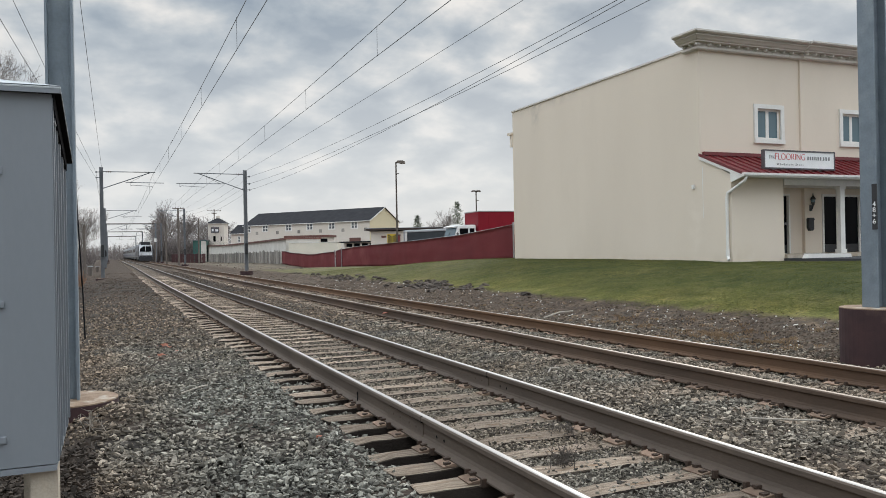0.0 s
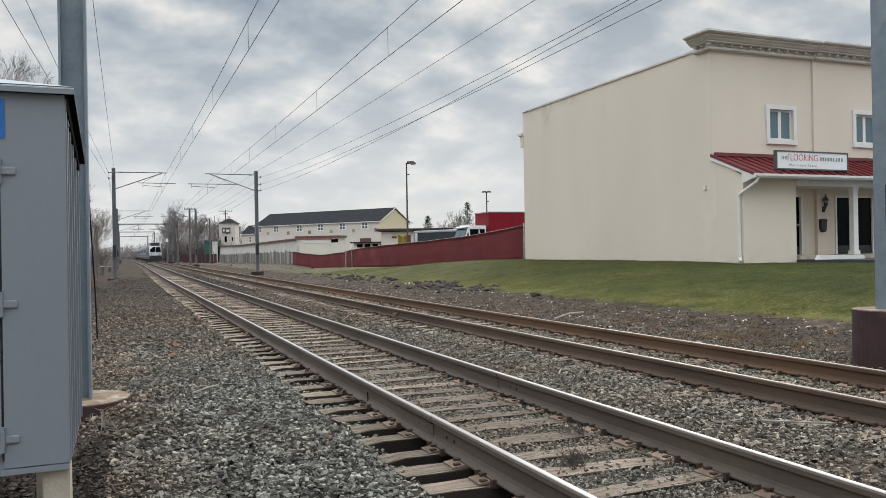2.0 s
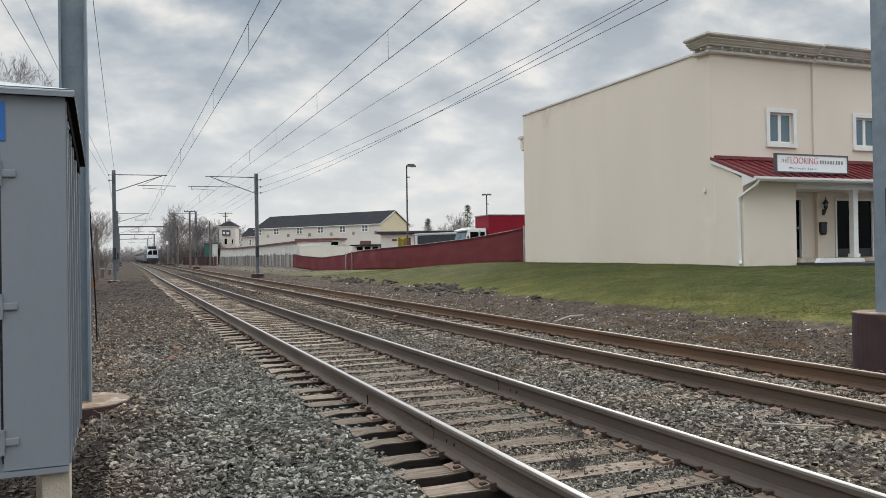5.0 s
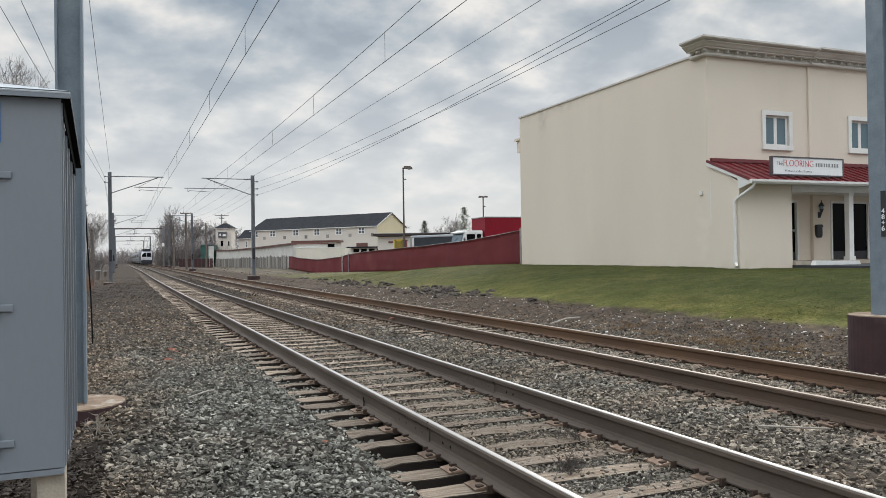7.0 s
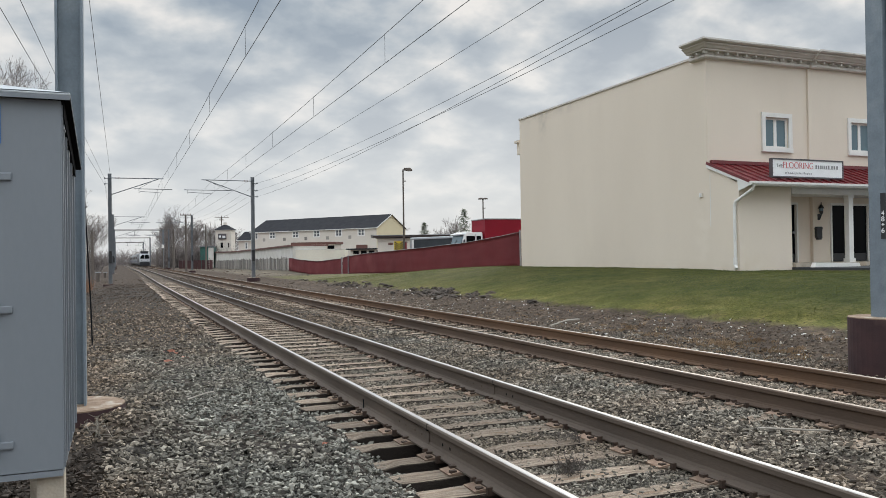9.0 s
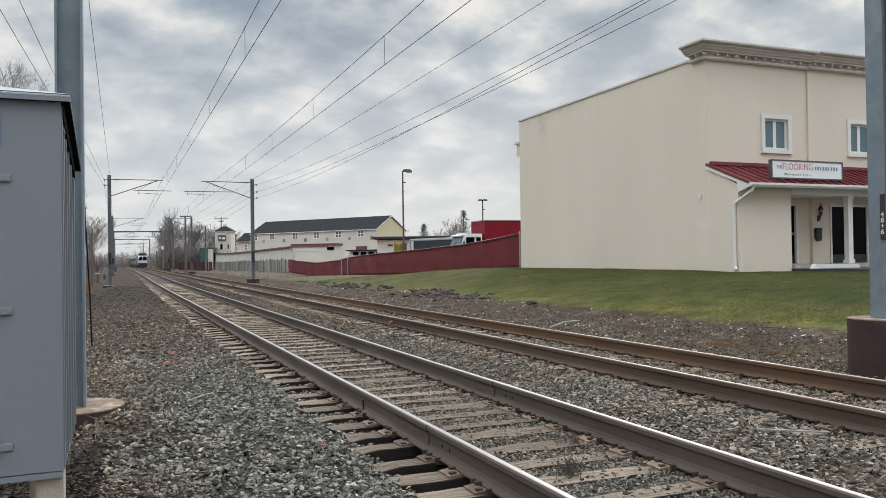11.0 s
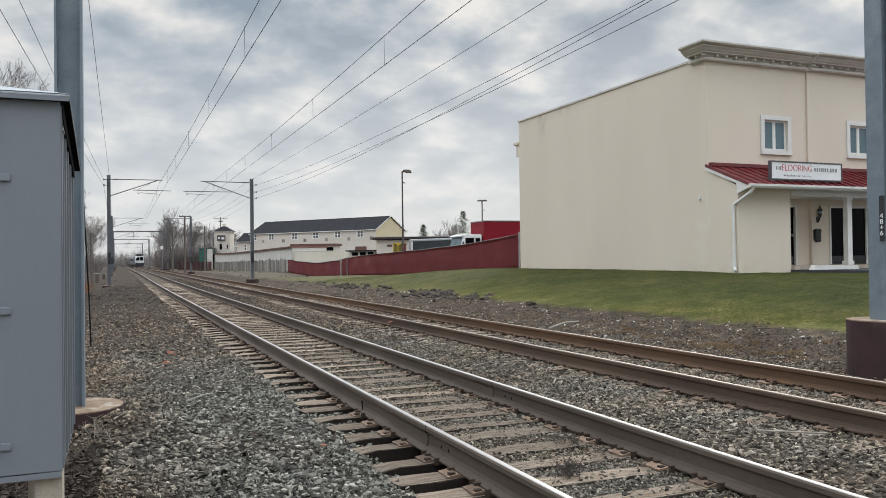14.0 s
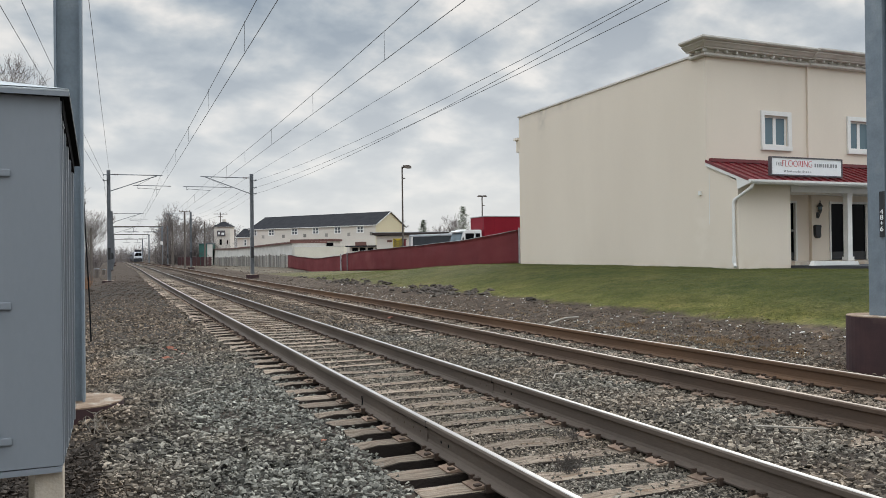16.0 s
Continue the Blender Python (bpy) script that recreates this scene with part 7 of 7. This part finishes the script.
def weed_segs(x, y, n, h, seed):
    r = random.Random(seed)
    segs = []
    for _ in range(n):
        d = Vector((r.gauss(0, .5), r.gauss(0, .5), 1)).normalized()
        p = Vector((x + r.gauss(0, .05), y + r.gauss(0, .05), -0.24 if 1.9 < x < 4.4 else ground_z(x, y)))
        q = p + d * h * r.uniform(.5, 1)
        segs.append((p, q, 0.0035, 0.002, 0))
        for _ in range(5):
            u = p.lerp(q, r.uniform(.3, 1))
            segs.append((u, u + Vector((r.gauss(0, .5), r.gauss(0, .5), r.gauss(.4, .3))) * h * .4, 0.0025, 0.0012, 0))
    return segs


def weed(x, y, n, h, seed, label, mat="bark"):
    v, f = tube_soup(weed_segs(x, y, n, h, seed), 3)
    tagged(soup("dry_weed", v, f, M[mat]), label, "plant", "dry weeds")


weed(3.05, 5.05, 34, 0.17, 1, "small dry grey weed between the ties")
weed(-0.14, 7.62, 7, 0.20, 3, "dry pale weed stalks beside the mast footing", "stick")
weed(3.6, 5.9, 22, 0.12, 2, "small dry grey weed between the ties")


def straw():
    """Flattened straw in patches on the dirt verge."""
    q, segs = random.Random(700), []
    for k in range(190):
        if k < 130:
            cx, cy, sp = ((9.6, 11.1, 0.3), (10.3, 11.6, 0.35), (10.2, 9.9, 0.4), (10.2, 14.1, 0.4))[k % 4]
            segs += weed_segs(q.gauss(cx, sp), q.gauss(cy, sp * 1.5), 16, q.uniform(.035, .075), 900 + k)
        else:
            segs += weed_segs(q.uniform(9.0, 11.0), q.uniform(9, 22), 10, q.uniform(.03, .08), 900 + k)
    v, f = tube_soup(segs, 3)
    tagged(soup("dry_straw", v, f, M["straw"]), "flattened dry straw in patches on the dirt verge", "grass", kind="stuff")


straw()
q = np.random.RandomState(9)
# stones given a dark colour to deepen the shade under the cabinet
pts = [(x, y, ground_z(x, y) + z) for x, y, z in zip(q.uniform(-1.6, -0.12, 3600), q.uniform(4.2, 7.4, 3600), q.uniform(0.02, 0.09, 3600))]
scatter_stones("dark_stones", "stones by the signal cabinet, its shade painted into their dark colour", np.array(pts), (0.025, 0.058), "rubble", 31)


def motions():
    steps = [i * 1.0 for i in range(17)]
    walk(loco, [(t, pose(TRAIN_X, train_y(t), 0)) for t in steps])
    for i, c in enumerate(coaches):
        walk(c, [(t, pose(TRAIN_X, train_y(t) + 18.9 + i * 25.9, 0)) for t in steps])


motions()
